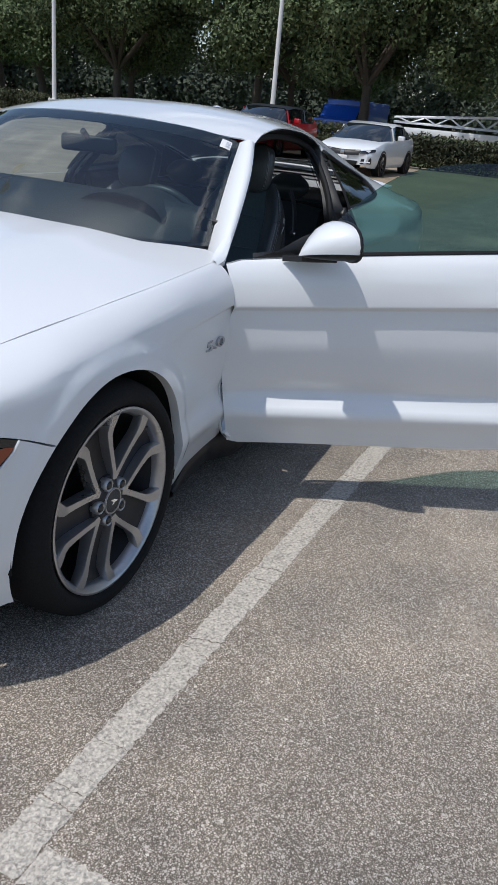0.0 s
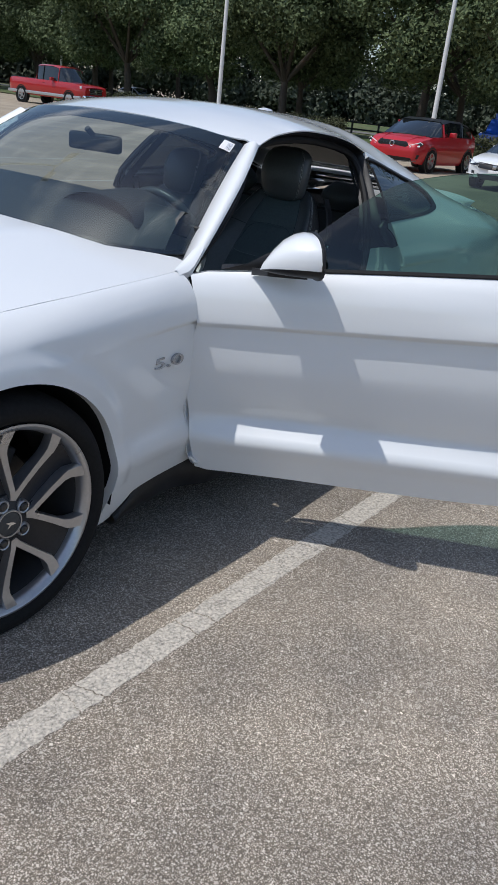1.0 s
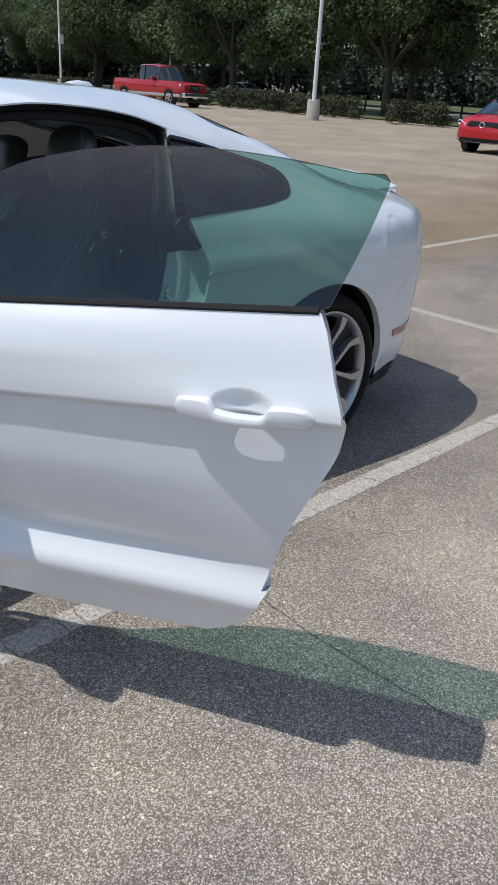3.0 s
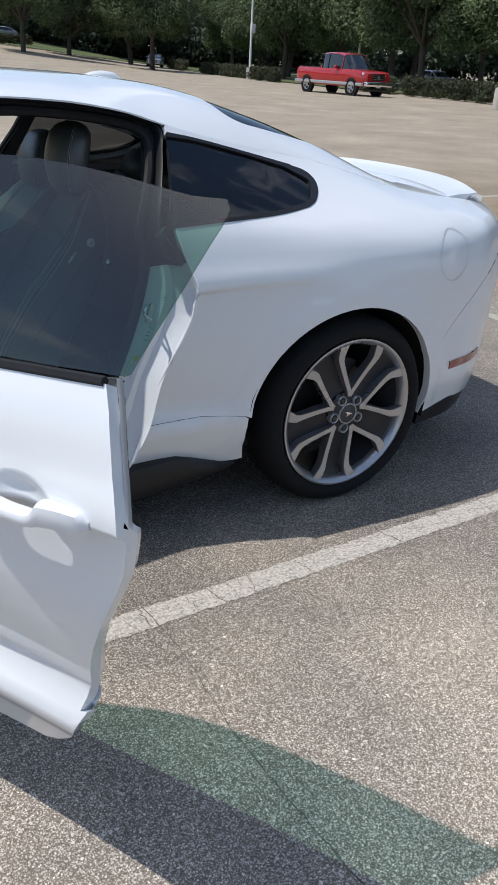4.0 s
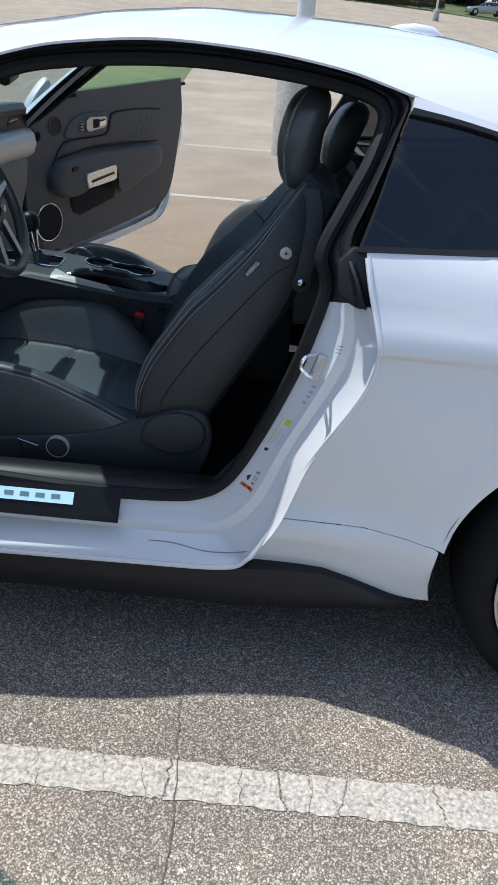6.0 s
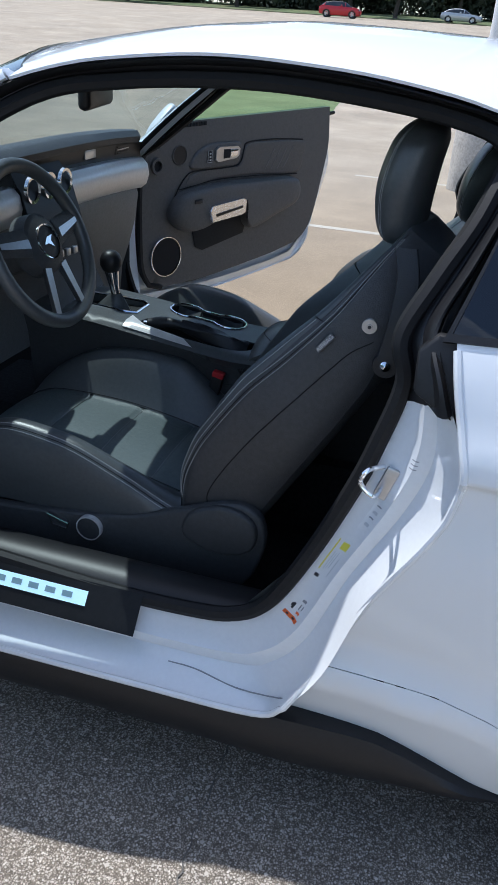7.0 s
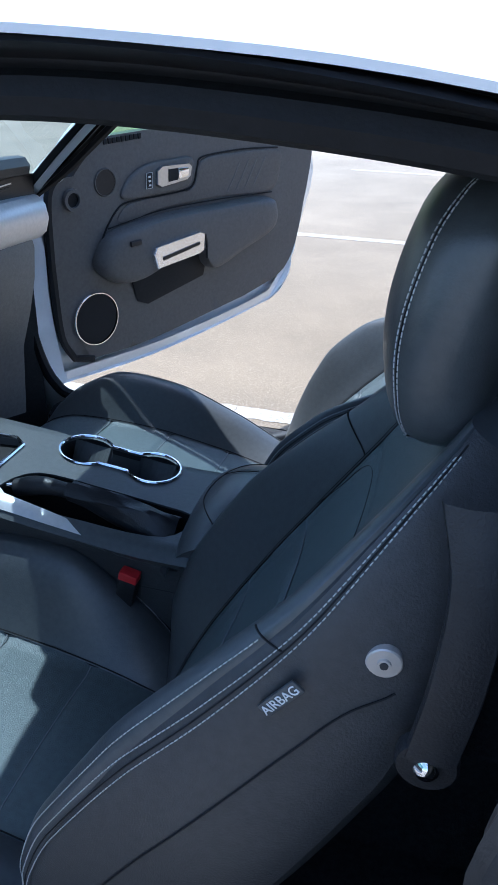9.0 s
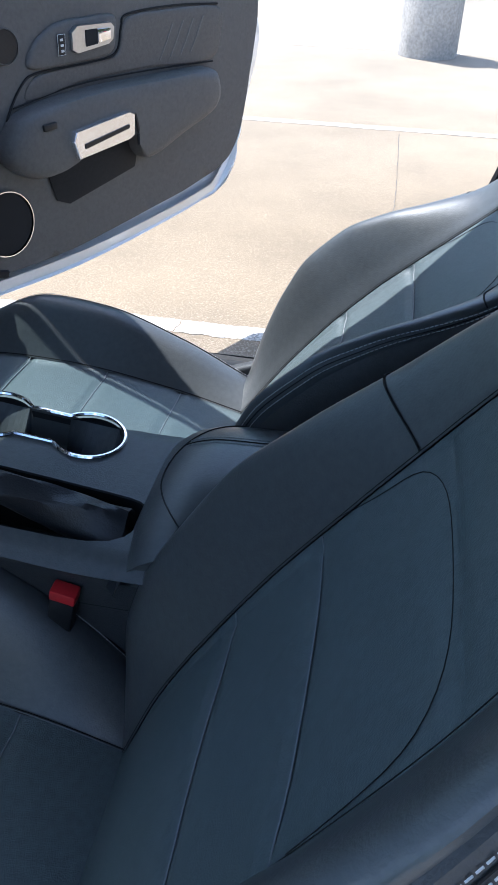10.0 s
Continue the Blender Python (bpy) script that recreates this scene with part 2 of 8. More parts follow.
def sheet(name, outer, surf, out, holes=(), step=0.04, depth=0.018, mirror=False, lift=0.0, cell=(1, 1), back=False, lines=()):
    """A mesh over a region of a two-parameter surface, with smooth normals and folded edges. out: a way that the face looks."""
    from mathutils.geometry import delaunay_2d_cdt

    rings = [[(p[0], p[1]) for p in r] for r in (outer, *holes)]
    rings = [r[:-1] if (Vector(r[0]) - Vector(r[-1])).length < 1e-6 else r for r in rings]
    co, edges = [], []
    for r in rings:
        s = len(co)
        co += [Vector(p) for p in r]
        edges += [(s + i, s + (i + 1) % len(r)) for i in range(len(r))]
    for line in lines:
        last = None
        for p in line:
            if inside(rings[0], p[0], p[1]) and not any(inside(h, p[0], p[1]) for h in rings[1:]) and min((Vector(p) - q).length for q in co[:sum(len(r) for r in rings)]) > 0.006:
                co.append(Vector(p))
                if last is not None:
                    edges.append((last, len(co) - 1))
                last = len(co) - 1
            else:
                last = None
    bound = [Vector(p) for p in co]
    xs, ys = [p[0] for p in rings[0]], [p[1] for p in rings[0]]
    sx, sy = step * cell[0], step * cell[1]
    near = np.array([[p.x / sx, p.y / sy] for p in bound])
    row = 0
    y = min(ys) + sy * 0.5
    while y < max(ys):
        x = min(xs) + sx * (0.5 if row % 2 else 0.25)
        while x < max(xs):
            if inside(rings[0], x, y) and not any(inside(h, x, y) for h in rings[1:]):
                if ((near - (x / sx, y / sy)) ** 2).sum(1).min() > 0.2:
                    co.append(Vector((x, y)))
            x += sx
        y += sy
        row += 1
    v2, _, f2, *_ = delaunay_2d_cdt(co, edges, [], 0, 1e-7)
    keep = []
    for f in f2:
        c = sum((v2[i] for i in f), Vector((0, 0))) / len(f)
        if inside(rings[0], c.x, c.y) and not any(inside(h, c.x, c.y) for h in rings[1:]):
            keep.append(list(f))
    out = Vector(out)
    flip = Vector((1, -1, 1)) if mirror else Vector((1, 1, 1))
    P, N = [], []
    e = 0.004
    for p in v2:
        c = Vector(surf(p.x, p.y))
        du = Vector(surf(p.x + e * cell[0], p.y)) - Vector(surf(p.x - e * cell[0], p.y))
        dv = Vector(surf(p.x, p.y + e * cell[1])) - Vector(surf(p.x, p.y - e * cell[1]))
        nn = du.cross(dv).normalized()
        if nn.dot(out) < 0:
            nn.negate()
        P.append((c + nn * lift) * flip)
        N.append(nn * flip)
    faces, normals = [], []
    for f in keep:
        a, b, c = P[f[0]], P[f[1]], P[f[2]]
        if (b - a).cross(c - a).dot(N[f[0]]) < 0:
            f = f[::-1]
        faces.append(f)
        normals += [N[i] for i in f]
    if depth:
        count = {}
        for f in faces:
            for i in range(len(f)):
                count[(f[i], f[(i + 1) % len(f)])] = 1
        rim = [(a, b) for a, b in count if (b, a) not in count]
        made = {}
        for a, b in rim:
            for i in (a, b):
                if i not in made:
                    made[i] = (len(P), len(P) + 1)
                    P += [P[i], P[i] - N[i] * depth]
                    N += [N[i], N[i]]
            q = [made[b][0], made[a][0], made[a][1], made[b][1]]
            faces.append(q)
            fn = (P[q[1]] - P[q[0]]).cross(P[q[2]] - P[q[0]])
            fn = fn.normalized() if fn.length > 0 else Vector((0, 0, 1))
            normals += [fn] * 4
        if back:
            inner = {}
            for f in [list(x) for x in faces[:len(keep)]]:
                g = []
                for i in reversed(f):
                    if i not in inner:
                        inner[i] = len(P)
                        P.append(P[i] - N[i] * depth)
                        N.append(-N[i])
                    g.append(inner[i])
                faces.append(g)
                normals += [N[i] for i in g]
    me = bpy.data.meshes.new(name)
    me.from_pydata(P, [], faces)
    me.shade_smooth()
    me.normals_split_custom_set(normals)
    return me


def loft(rows, closed_u=False, closed_v=False, caps=False):
    """A bmesh through rows of points, all of the same count."""
    bm = bmesh.new()
    V = [[bm.verts.new(p) for p in r] for r in rows]
    nu, nv = len(V), len(V[0])
    for i in range(nu if closed_u else nu - 1):
        for j in range(nv if closed_v else nv - 1):
            a, b, c, d = V[i][j], V[i][(j + 1) % nv], V[(i + 1) % nu][(j + 1) % nv], V[(i + 1) % nu][j]
            if len({a, b, c, d}) == 4:
                bm.faces.new((a, b, c, d))
    if caps:
        for r in (V[0], V[-1]):
            bm.faces.new(r)
    bmesh.ops.recalc_face_normals(bm, faces=bm.faces)
    return bm


def tube(pts, r, n=8, closed=False, up=(0, 0, 1), squash=1.0):
    """A round rod along points; r a number or a list."""
    P = [Vector(p) for p in pts]
    rows = []
    for i, p in enumerate(P):
        a = P[i - 1] if i or closed else p
        b = P[(i + 1) % len(P)] if i + 1 < len(P) or closed else p
        t = (b - a).normalized()
        s = t.cross(Vector(up))
        if s.length < 1e-4:
            s = t.cross(Vector((1, 0, 0)))
        s.normalize()
        w = s.cross(t)
        k = r[i] if isinstance(r, (list, tuple)) else r
        rows.append([p + (s * math.cos(2 * math.pi * j / n) + w * math.sin(2 * math.pi * j / n) * squash) * k for j in range(n)])
    return loft(rows, closed_u=closed, closed_v=True, caps=not closed)


def box(lo, hi, bevel=0.0, seg=2):
    bm = bmesh.new()
    bmesh.ops.create_cube(bm, size=1)
    lo, hi = Vector(lo), Vector(hi)
    for v in bm.verts:
        v.co = Vector((lo[i] + (v.co[i] + 0.5) * (hi[i] - lo[i]) for i in range(3)))
    if bevel:
        bmesh.ops.bevel(bm, geom=bm.edges[:], offset=bevel, segments=seg, profile=0.5, affect="EDGES")
    return bm


def prism(poly, way, bevel=0.0, seg=2):
    """A solid from a flat outline pushed along a way."""
    bm = bmesh.new()
    a = [bm.verts.new(p) for p in poly]
    f = bm.faces.new(a)
    r = bmesh.ops.extrude_face_region(bm, geom=[f])
    bmesh.ops.translate(bm, verts=[v for v in r["geom"] if isinstance(v, bmesh.types.BMVert)], vec=way)
    bmesh.ops.recalc_face_normals(bm, faces=bm.faces)
    if bevel:
        bmesh.ops.bevel(bm, geom=bm.edges[:], offset=bevel, segments=seg, profile=0.5, affect="EDGES")
    return bm


def lathe(profile, n=48, axis="y", centre=(0, 0, 0)):
    """Turned about an axis: profile of (radius, along)."""
    rows = []
    for k in range(n):
        a = 2 * math.pi * k / n
        row = []
        for r, h in profile:
            c, s = r * math.cos(a), r * math.sin(a)
            row.append(Vector(centre) + (Vector((c, h, s)) if axis == "y" else Vector((c, s, h)) if axis == "z" else Vector((h, c, s))))
        rows.append(row)
    return loft(rows, closed_u=True)


def join(*bms):
    bm = bmesh.new()
    for b in bms:
        me = bpy.data.meshes.new("tmp")
        b.to_mesh(me)
        b.free()
        bm.from_mesh(me)
        bpy.data.meshes.remove(me)
    return bm


def moved(bm, m):
    bmesh.ops.transform(bm, matrix=m, verts=bm.verts)
    if m.determinant() < 0:
        bmesh.ops.reverse_faces(bm, faces=bm.faces)
    return bm


FLIP = Matrix.Diagonal((1, -1, 1, 1))


# ---- ground ----
def ground_material():
    m = bpy.data.materials.new("worn_asphalt")
    m.use_nodes = True
    n, l = m.node_tree.nodes, m.node_tree.links
    p = n["Principled BSDF"]
    tc = n.new("ShaderNodeTexCoord")

    def noise_at(scale, detail=3, rough=0.55):
        t = n.new("ShaderNodeTexNoise")
        t.inputs["Scale"].default_value, t.inputs["Detail"].default_value, t.inputs["Roughness"].default_value = scale, detail, rough
        l.new(tc.outputs["Object"], t.inputs["Vector"])
        return t

    def ramp(v, stops):
        r = n.new("ShaderNodeValToRGB")
        e = r.color_ramp.elements
        while len(e) < len(stops):
            e.new(0.5)
        for k, (at, c) in enumerate(stops):
            e[k].position, e[k].color = at, (*c, 1)
        l.new(v, r.inputs["Fac"])
        return r.outputs["Color"]

    def mixed(kind, fac, a, b):
        x = n.new("ShaderNodeMix")
        x.data_type, x.blend_type = "RGBA", kind
        for key, v in (("Factor", fac), ("A", a), ("B", b)):
            if isinstance(v, bpy.types.NodeSocket):
                l.new(v, x.inputs[key])
            else:
                x.inputs[key].default_value = v
        return x.outputs["Result"]

    # angular pale stones of two sizes in a darker, gritty binder
    bend = noise_at(55, 2)
    warp = n.new("ShaderNodeVectorMath")
    warp.operation = "MULTIPLY_ADD"
    warp.inputs[1].default_value = (0.007, 0.007, 0.007)
    l.new(bend.outputs["Color"], warp.inputs[0])
    l.new(tc.outputs["Object"], warp.inputs[2])
    grit = n.new("ShaderNodeTexVoronoi")
    grit.distance = "MANHATTAN"
    grit.inputs["Scale"].default_value = 270
    l.new(warp.outputs["Vector"], grit.inputs["Vector"])
    grain = n.new("ShaderNodeSeparateColor")
    l.new(grit.outputs["Color"], grain.inputs["Color"])
    base = ramp(grain.outputs["Red"], [(0.0, (0.245, 0.225, 0.202)), (0.5, (0.385, 0.354, 0.320)), (1.0, (0.53, 0.49, 0.445))])
    base = mixed("MULTIPLY", 1.0, base, ramp(grit.outputs["Distance"], [(0.32, (1, 1, 1)), (0.80, (0.37, 0.355, 0.338))]))
    heights = []
    for size, share, metric in ((205, 0.66, "CHEBYCHEV"), (118, 0.72, "MANHATTAN"), (66, 0.84, "MANHATTAN")):
        stones = n.new("ShaderNodeTexVoronoi")
        stones.distance = metric
        stones.inputs["Scale"].default_value = size
        l.new(warp.outputs["Vector"], stones.inputs["Vector"])
        shade = n.new("ShaderNodeSeparateColor")
        l.new(stones.outputs["Color"], shade.inputs["Color"])
        chosen = ramp(shade.outputs["Red"], [(share, (0, 0, 0)), (share + 0.02, (1, 1, 1))])
        inside = ramp(stones.outputs["Distance"], [(0.34, (1, 1, 1)), (0.42, (0, 0, 0))])
        mask = mixed("MULTIPLY", 1.0, chosen, inside)
        tone = ramp(shade.outputs["Green"], [(0.0, (0.37, 0.345, 0.318)), (0.6, (0.47, 0.443, 0.412)), (0.90, (0.55, 0.525, 0.492)), (1.0, (0.66, 0.635, 0.60))])
        base = mixed("MIX", mask, base, tone)
        heights.append(mask)
    height = mixed("ADD", 0.6, heights[1], heights[0])
    big = ramp(noise_at(0.28, 4).outputs["Fac"], [(0.3, (0.80, 0.80, 0.81)), (0.55, (1.05, 1.02, 0.98)), (0.75, (1.35, 1.30, 1.22))])
    base = mixed("MULTIPLY", 1.0, base, big)
    mid = ramp(noise_at(2.2, 5, 0.65).outputs["Fac"], [(0.3, (0.72, 0.73, 0.75)), (0.6, (1.08, 1.06, 1.03))])
    base = mixed("MULTIPLY", 0.8, base, mid)
    # a paler, traffic-worn strip along the middle of the next bay
    centre = n.new("ShaderNodeMapping")
    centre.vector_type = "POINT"
    centre.inputs["Location"].default_value = (-2.45 / 3.2, 2.05 / 1.25, 0)
    centre.inputs["Scale"].default_value = (1 / 3.2, 1 / 1.25, 0)
    reach = n.new("ShaderNodeVectorMath")
    reach.operation = "LENGTH"
    l.new(tc.outputs["Object"], centre.inputs["Vector"])
    l.new(centre.outputs["Vector"], reach.inputs[0])
    ragged = n.new("ShaderNodeMath")
    ragged.operation = "MULTIPLY_ADD"
    ragged.inputs[1].default_value = 0.6
    l.new(noise_at(3.0, 5, 0.6).outputs["Fac"], ragged.inputs[0])
    l.new(reach.outputs["Value"], ragged.inputs[2])
    worn = ramp(ragged.outputs["Value"], [(0.38, (1.50, 1.47, 1.42)), (0.95, (1.08, 1.07, 1.05))])
    base = mixed("MULTIPLY", 1.0, base, worn)
    # past the car: tan tone put into the colour against white balance and exposure
    axes, past = n.new("ShaderNodeSeparateXYZ"), n.new("ShaderNodeMapRange")
    l.new(tc.outputs["Object"], axes.inputs["Vector"])
    past.inputs["From Min"].default_value, past.inputs["From Max"].default_value = 0.8, 1.9
    l.new(axes.outputs["Y"], past.inputs["Value"])
    base = mixed("MULTIPLY", past.outputs["Result"], base, (0.98, 0.85, 0.66, 1))
    soft = n.new("ShaderNodeMath")
    soft.operation = "MULTIPLY"
    soft.inputs[1].default_value = 0.66
    l.new(past.outputs["Result"], soft.inputs[0])
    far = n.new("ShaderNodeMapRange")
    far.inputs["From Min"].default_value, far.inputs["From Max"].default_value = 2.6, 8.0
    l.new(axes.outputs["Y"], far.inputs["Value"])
    # darker near the car against overexposure, paler farther off
    past_tone = mixed("MIX", far.outputs["Result"], (0.272, 0.212, 0.142, 1), (0.395, 0.345, 0.272, 1))
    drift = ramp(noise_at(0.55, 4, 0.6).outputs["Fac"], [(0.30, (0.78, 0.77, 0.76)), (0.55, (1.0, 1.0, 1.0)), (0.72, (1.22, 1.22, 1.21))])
    base = mixed("MIX", soft.outputs["Value"], base, mixed("MULTIPLY", 1.0, past_tone, drift))
    l.new(base, p.inputs["Base Color"])
    p.inputs["Roughness"].default_value, p.inputs["Specular IOR Level"].default_value = 0.9, 0.2
    b = n.new("ShaderNodeBump")
    b.inputs["Strength"].default_value, b.inputs["Distance"].default_value = 0.75, 0.003
    l.new(height, b.inputs["Height"])
    l.new(b.outputs["Normal"], p.inputs["Normal"])
    return m


asphalt = ground_material()


def ground_h(x, y):
    """The far end of the car park climbs gently."""
    x, y = max(x, -90), min(y, 150)
    t = min(max((0.62 * y - x) / 60, 0), 1)
    return max(0, y - 14) * 0.041 * t * t * (3 - 2 * t)


gx = [-900, -400, -200] + list(range(-90, 136, 3)) + [200, 400, 900]
gy = [-900, -400, -200, -90, -40, -10, 5, 14] + list(range(17, 155, 3)) + [200, 400, 900]
bm = loft([[Vector((x, y, ground_h(x, y))) for y in gy] for x in gx])
for f in bm.faces:
    if f.normal.z < 0:
        f.normal_flip()
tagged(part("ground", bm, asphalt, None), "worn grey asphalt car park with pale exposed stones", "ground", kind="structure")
line_paint = material("line_paint", (0.505, 0.460, 0.396), 0.85, fine=0.34, second=(0.33, 0.305, 0.27), second_at=(0.52, 0.62), second_scale=95, bump=0.8, bump_scale=150)
# Far lines: worn, with the low contrast of overexposure put into the colour.
washed_paint = material("washed_line_paint", (0.42, 0.385, 0.32), 0.85, fine=0.4, second=(0.36, 0.33, 0.27), second_at=(0.46, 0.60), second_scale=22, bump=0.6, bump_scale=150)
# fine crazing of the old paint
ln, ll = line_paint.node_tree.nodes, line_paint.node_tree.links
craze = ln.new("ShaderNodeTexVoronoi")
craze.feature = "DISTANCE_TO_EDGE"
craze.inputs["Scale"].default_value = 11
wob = ln.new("ShaderNodeTexNoise")
wob.inputs["Scale"].default_value, wob.inputs["Detail"].default_value = 18, 4
shift = ln.new("ShaderNodeMix")
shift.data_type, shift.blend_type = "RGBA", "ADD"
shift.inputs["Factor"].default_value = 0.10
where = ln.new("ShaderNodeTexCoord")
ll.new(where.outputs["Object"], wob.inputs["Vector"])
ll.new(where.outputs["Object"], shift.inputs["A"])
ll.new(wob.outputs["Color"], shift.inputs["B"])
ll.new(shift.outputs["Result"], craze.inputs["Vector"])
thin = ln.new("ShaderNodeMapRange")
thin.inputs["From Min"].default_value, thin.inputs["From Max"].default_value = 0.006, 0.022
thin.inputs["To Min"].default_value, thin.inputs["To Max"].default_value = 0.66, 1.0
ll.new(craze.outputs["Distance"], thin.inputs["Value"])
darken = ln.new("ShaderNodeMix")
darken.data_type, darken.blend_type = "RGBA", "MULTIPLY"
darken.inputs["Factor"].default_value = 1.0
old = ln["Principled BSDF"].inputs["Base Color"].links[0].from_socket
ll.new(old, darken.inputs["A"])
ll.new(thin.outputs["Result"], darken.inputs["B"])
ll.new(darken.outputs["Result"], ln["Principled BSDF"].inputs["Base Color"])


# ---- the car: white two-door coupe, nose towards -x, driver's side towards -y ----
# Half width of the side, by height, at stations along the car (0 at the front axle).
SIDE_Z = [0.16, 0.25, 0.33, 0.385, 0.397, 0.44, 0.465, 0.52, 0.60, 0.68, 0.75, 0.79, 0.809, 0.820, 0.90, 0.96, 1.03]
SIDE = {
    -0.86: [0.46, 0.47, 0.48, 0.49, 0.49, 0.49, 0.49, 0.50, 0.50, 0.50, 0.48, 0.46, 0.45, 0.44, 0.40, 0.34, 0.28],
    -0.70: [0.69, 0.71, 0.72, 0.73, 0.73, 0.732, 0.735, 0.74, 0.745, 0.745, 0.735, 0.725, 0.715, 0.71, 0.67, 0.60, 0.50],
    -0.40: [0.84, 0.86, 0.875, 0.883, 0.884, 0.887, 0.889, 0.892, 0.896, 0.897, 0.892, 0.888, 0.884, 0.880, 0.85, 0.79, 0.70],
    0.00: [0.885, 0.900, 0.912, 0.919, 0.920, 0.922, 0.923, 0.925, 0.927, 0.927, 0.924, 0.920, 0.917, 0.914, 0.893, 0.85, 0.78],
    0.35: [0.845, 0.876, 0.897, 0.907, 0.907, 0.904, 0.902, 0.902, 0.905, 0.908, 0.909, 0.909, 0.910, 0.910, 0.900, 0.868, 0.80],
    0.55: [0.822, 0.850, 0.873, 0.889, 0.888, 0.874, 0.868, 0.873, 0.883, 0.891, 0.896, 0.8950, 0.8950, 0.904, 0.895, 0.868, 0.80],
    0.72: [0.804, 0.832, 0.856, 0.873, 0.872, 0.858, 0.851, 0.859, 0.871, 0.8800, 0.8830, 0.8830, 0.8830, 0.898, 0.889, 0.866, 0.80],
    0.85: [0.800, 0.825, 0.850, 0.870, 0.868, 0.840, 0.828, 0.846, 0.866, 0.8785, 0.8800, 0.8795, 0.8790, 0.897, 0.888, 0.866, 0.80],
    1.40: [0.800, 0.825, 0.850, 0.870, 0.868, 0.839, 0.827, 0.846, 0.867, 0.8795, 0.8810, 0.8805, 0.8800, 0.898, 0.891, 0.870, 0.805],
    2.10: [0.820, 0.845, 0.868, 0.886, 0.884, 0.868, 0.862, 0.872, 0.884, 0.8905, 0.8890, 0.8885, 0.8880, 0.906, 0.8780, 0.8550, 0.8140],
    2.40: [0.850, 0.882, 0.908, 0.918, 0.918, 0.915, 0.914, 0.915, 0.919, 0.923, 0.9210, 0.9210, 0.9210, 0.9290, 0.8990, 0.8700, 0.8030],
    2.72: [0.880, 0.905, 0.925, 0.935, 0.936, 0.938, 0.940, 0.943, 0.947, 0.951, 0.953, 0.953, 0.953, 0.952, 0.9320, 0.8920, 0.790],
    3.20: [0.855, 0.880, 0.900, 0.910, 0.911, 0.914, 0.916, 0.920, 0.926, 0.931, 0.933, 0.933, 0.931, 0.929, 0.910, 0.850, 0.745],
    3.42: [0.790, 0.820, 0.845, 0.858, 0.859, 0.862, 0.864, 0.868, 0.873, 0.878, 0.878, 0.876, 0.873, 0.870, 0.848, 0.805, 0.73],
    3.62: [0.640, 0.670, 0.695, 0.705, 0.706, 0.71, 0.713, 0.719, 0.726, 0.731, 0.731, 0.729, 0.727, 0.724, 0.705, 0.67, 0.61],
    3.76: [0.400, 0.430, 0.455, 0.465, 0.466, 0.47, 0.473, 0.48, 0.486, 0.49, 0.49, 0.488, 0.486, 0.484, 0.47, 0.44, 0.40],
}
SIDE_X = sorted(SIDE)


def crease(x):
    return 0.797 + 0.036 * (min(max(x, 0.2), 2.3) - 0.75)


def flow(xs, ys, x):
    """Cubic whose slope at a knot is that of the parabola through it and its neighbours."""
    i = 0
    while i < len(xs) - 2 and x > xs[i + 1]:
        i += 1

    def slope(k):
        return (ys[k + 1] - ys[k]) / (xs[k + 1] - xs[k])

    def tangent(k):
        if k == 0 or k == len(xs) - 1:
            return slope(min(k, len(xs) - 2))
        a, b = xs[k] - xs[k - 1], xs[k + 1] - xs[k]
        return (slope(k - 1) * b + slope(k) * a) / (a + b)

    h = xs[i + 1] - xs[i]
    t = (x - xs[i]) / h
    t2, t3 = t * t, t ** 3
    return (2 * t3 - 3 * t2 + 1) * ys[i] + (t3 - 2 * t2 + t) * h * tangent(i) + (3 * t2 - 2 * t3) * ys[i + 1] + (t3 - t2) * h * tangent(i + 1)


def side(x, z):
    """Half width at a height; below the crease line the whole section follows it."""
    zz = z - (crease(x) - 0.82) * min(max((z - 0.45) / 0.3, 0.0), 1.0)
    k = 0
    while k < len(SIDE_X) - 2 and x > SIDE_X[k + 1]:
        k += 1
    cols = SIDE_X[max(k - 1, 0):k + 3]
    vals = [herm(SIDE_Z, SIDE[c], zz) for c in cols]
    y = flow(cols, vals, x)
    # rolled lips of the wheel arches
    for cx, r in ((0.0, 0.392), (2.72, 0.40)):
        d = math.hypot(x - cx, z - 0.345) - r
        if d < 0.09 and z > 0.30:
            t = min(max((0.090 - d) / 0.050, 0.0), 1.0)
            y += 0.0085 * t * t * (3 - 2 * t)
    return y


def side_surf(x, z):
    return (x, -side(x, z), z)


def table(*rows):
    xs = [r[0] for r in rows]
    return lambda x, c=1: herm(xs, [r[c] for r in rows], x)


# Front: crown of the fender (x, half width, height) and the hood's middle.
crown = table((-0.86, 0.32, 0.70), (-0.7, 0.56, 0.770), (-0.4, 0.745, 0.838), (0.0, 0.808, 0.888), (0.35, 0.825, 0.915), (0.78, 0.815, 0.940))
flank_top = table((-0.9, 0.61), (-0.7, 0.69), (-0.4, 0.765), (0.0, 0.815), (0.35, 0.83), (0.9, 0.83))
hood_mid = table((-0.88, 0.71), (-0.7, 0.80), (-0.4, 0.885), (0.0, 0.955), (0.35, 0.995), (0.6, 1.012), (0.9, 1.02))


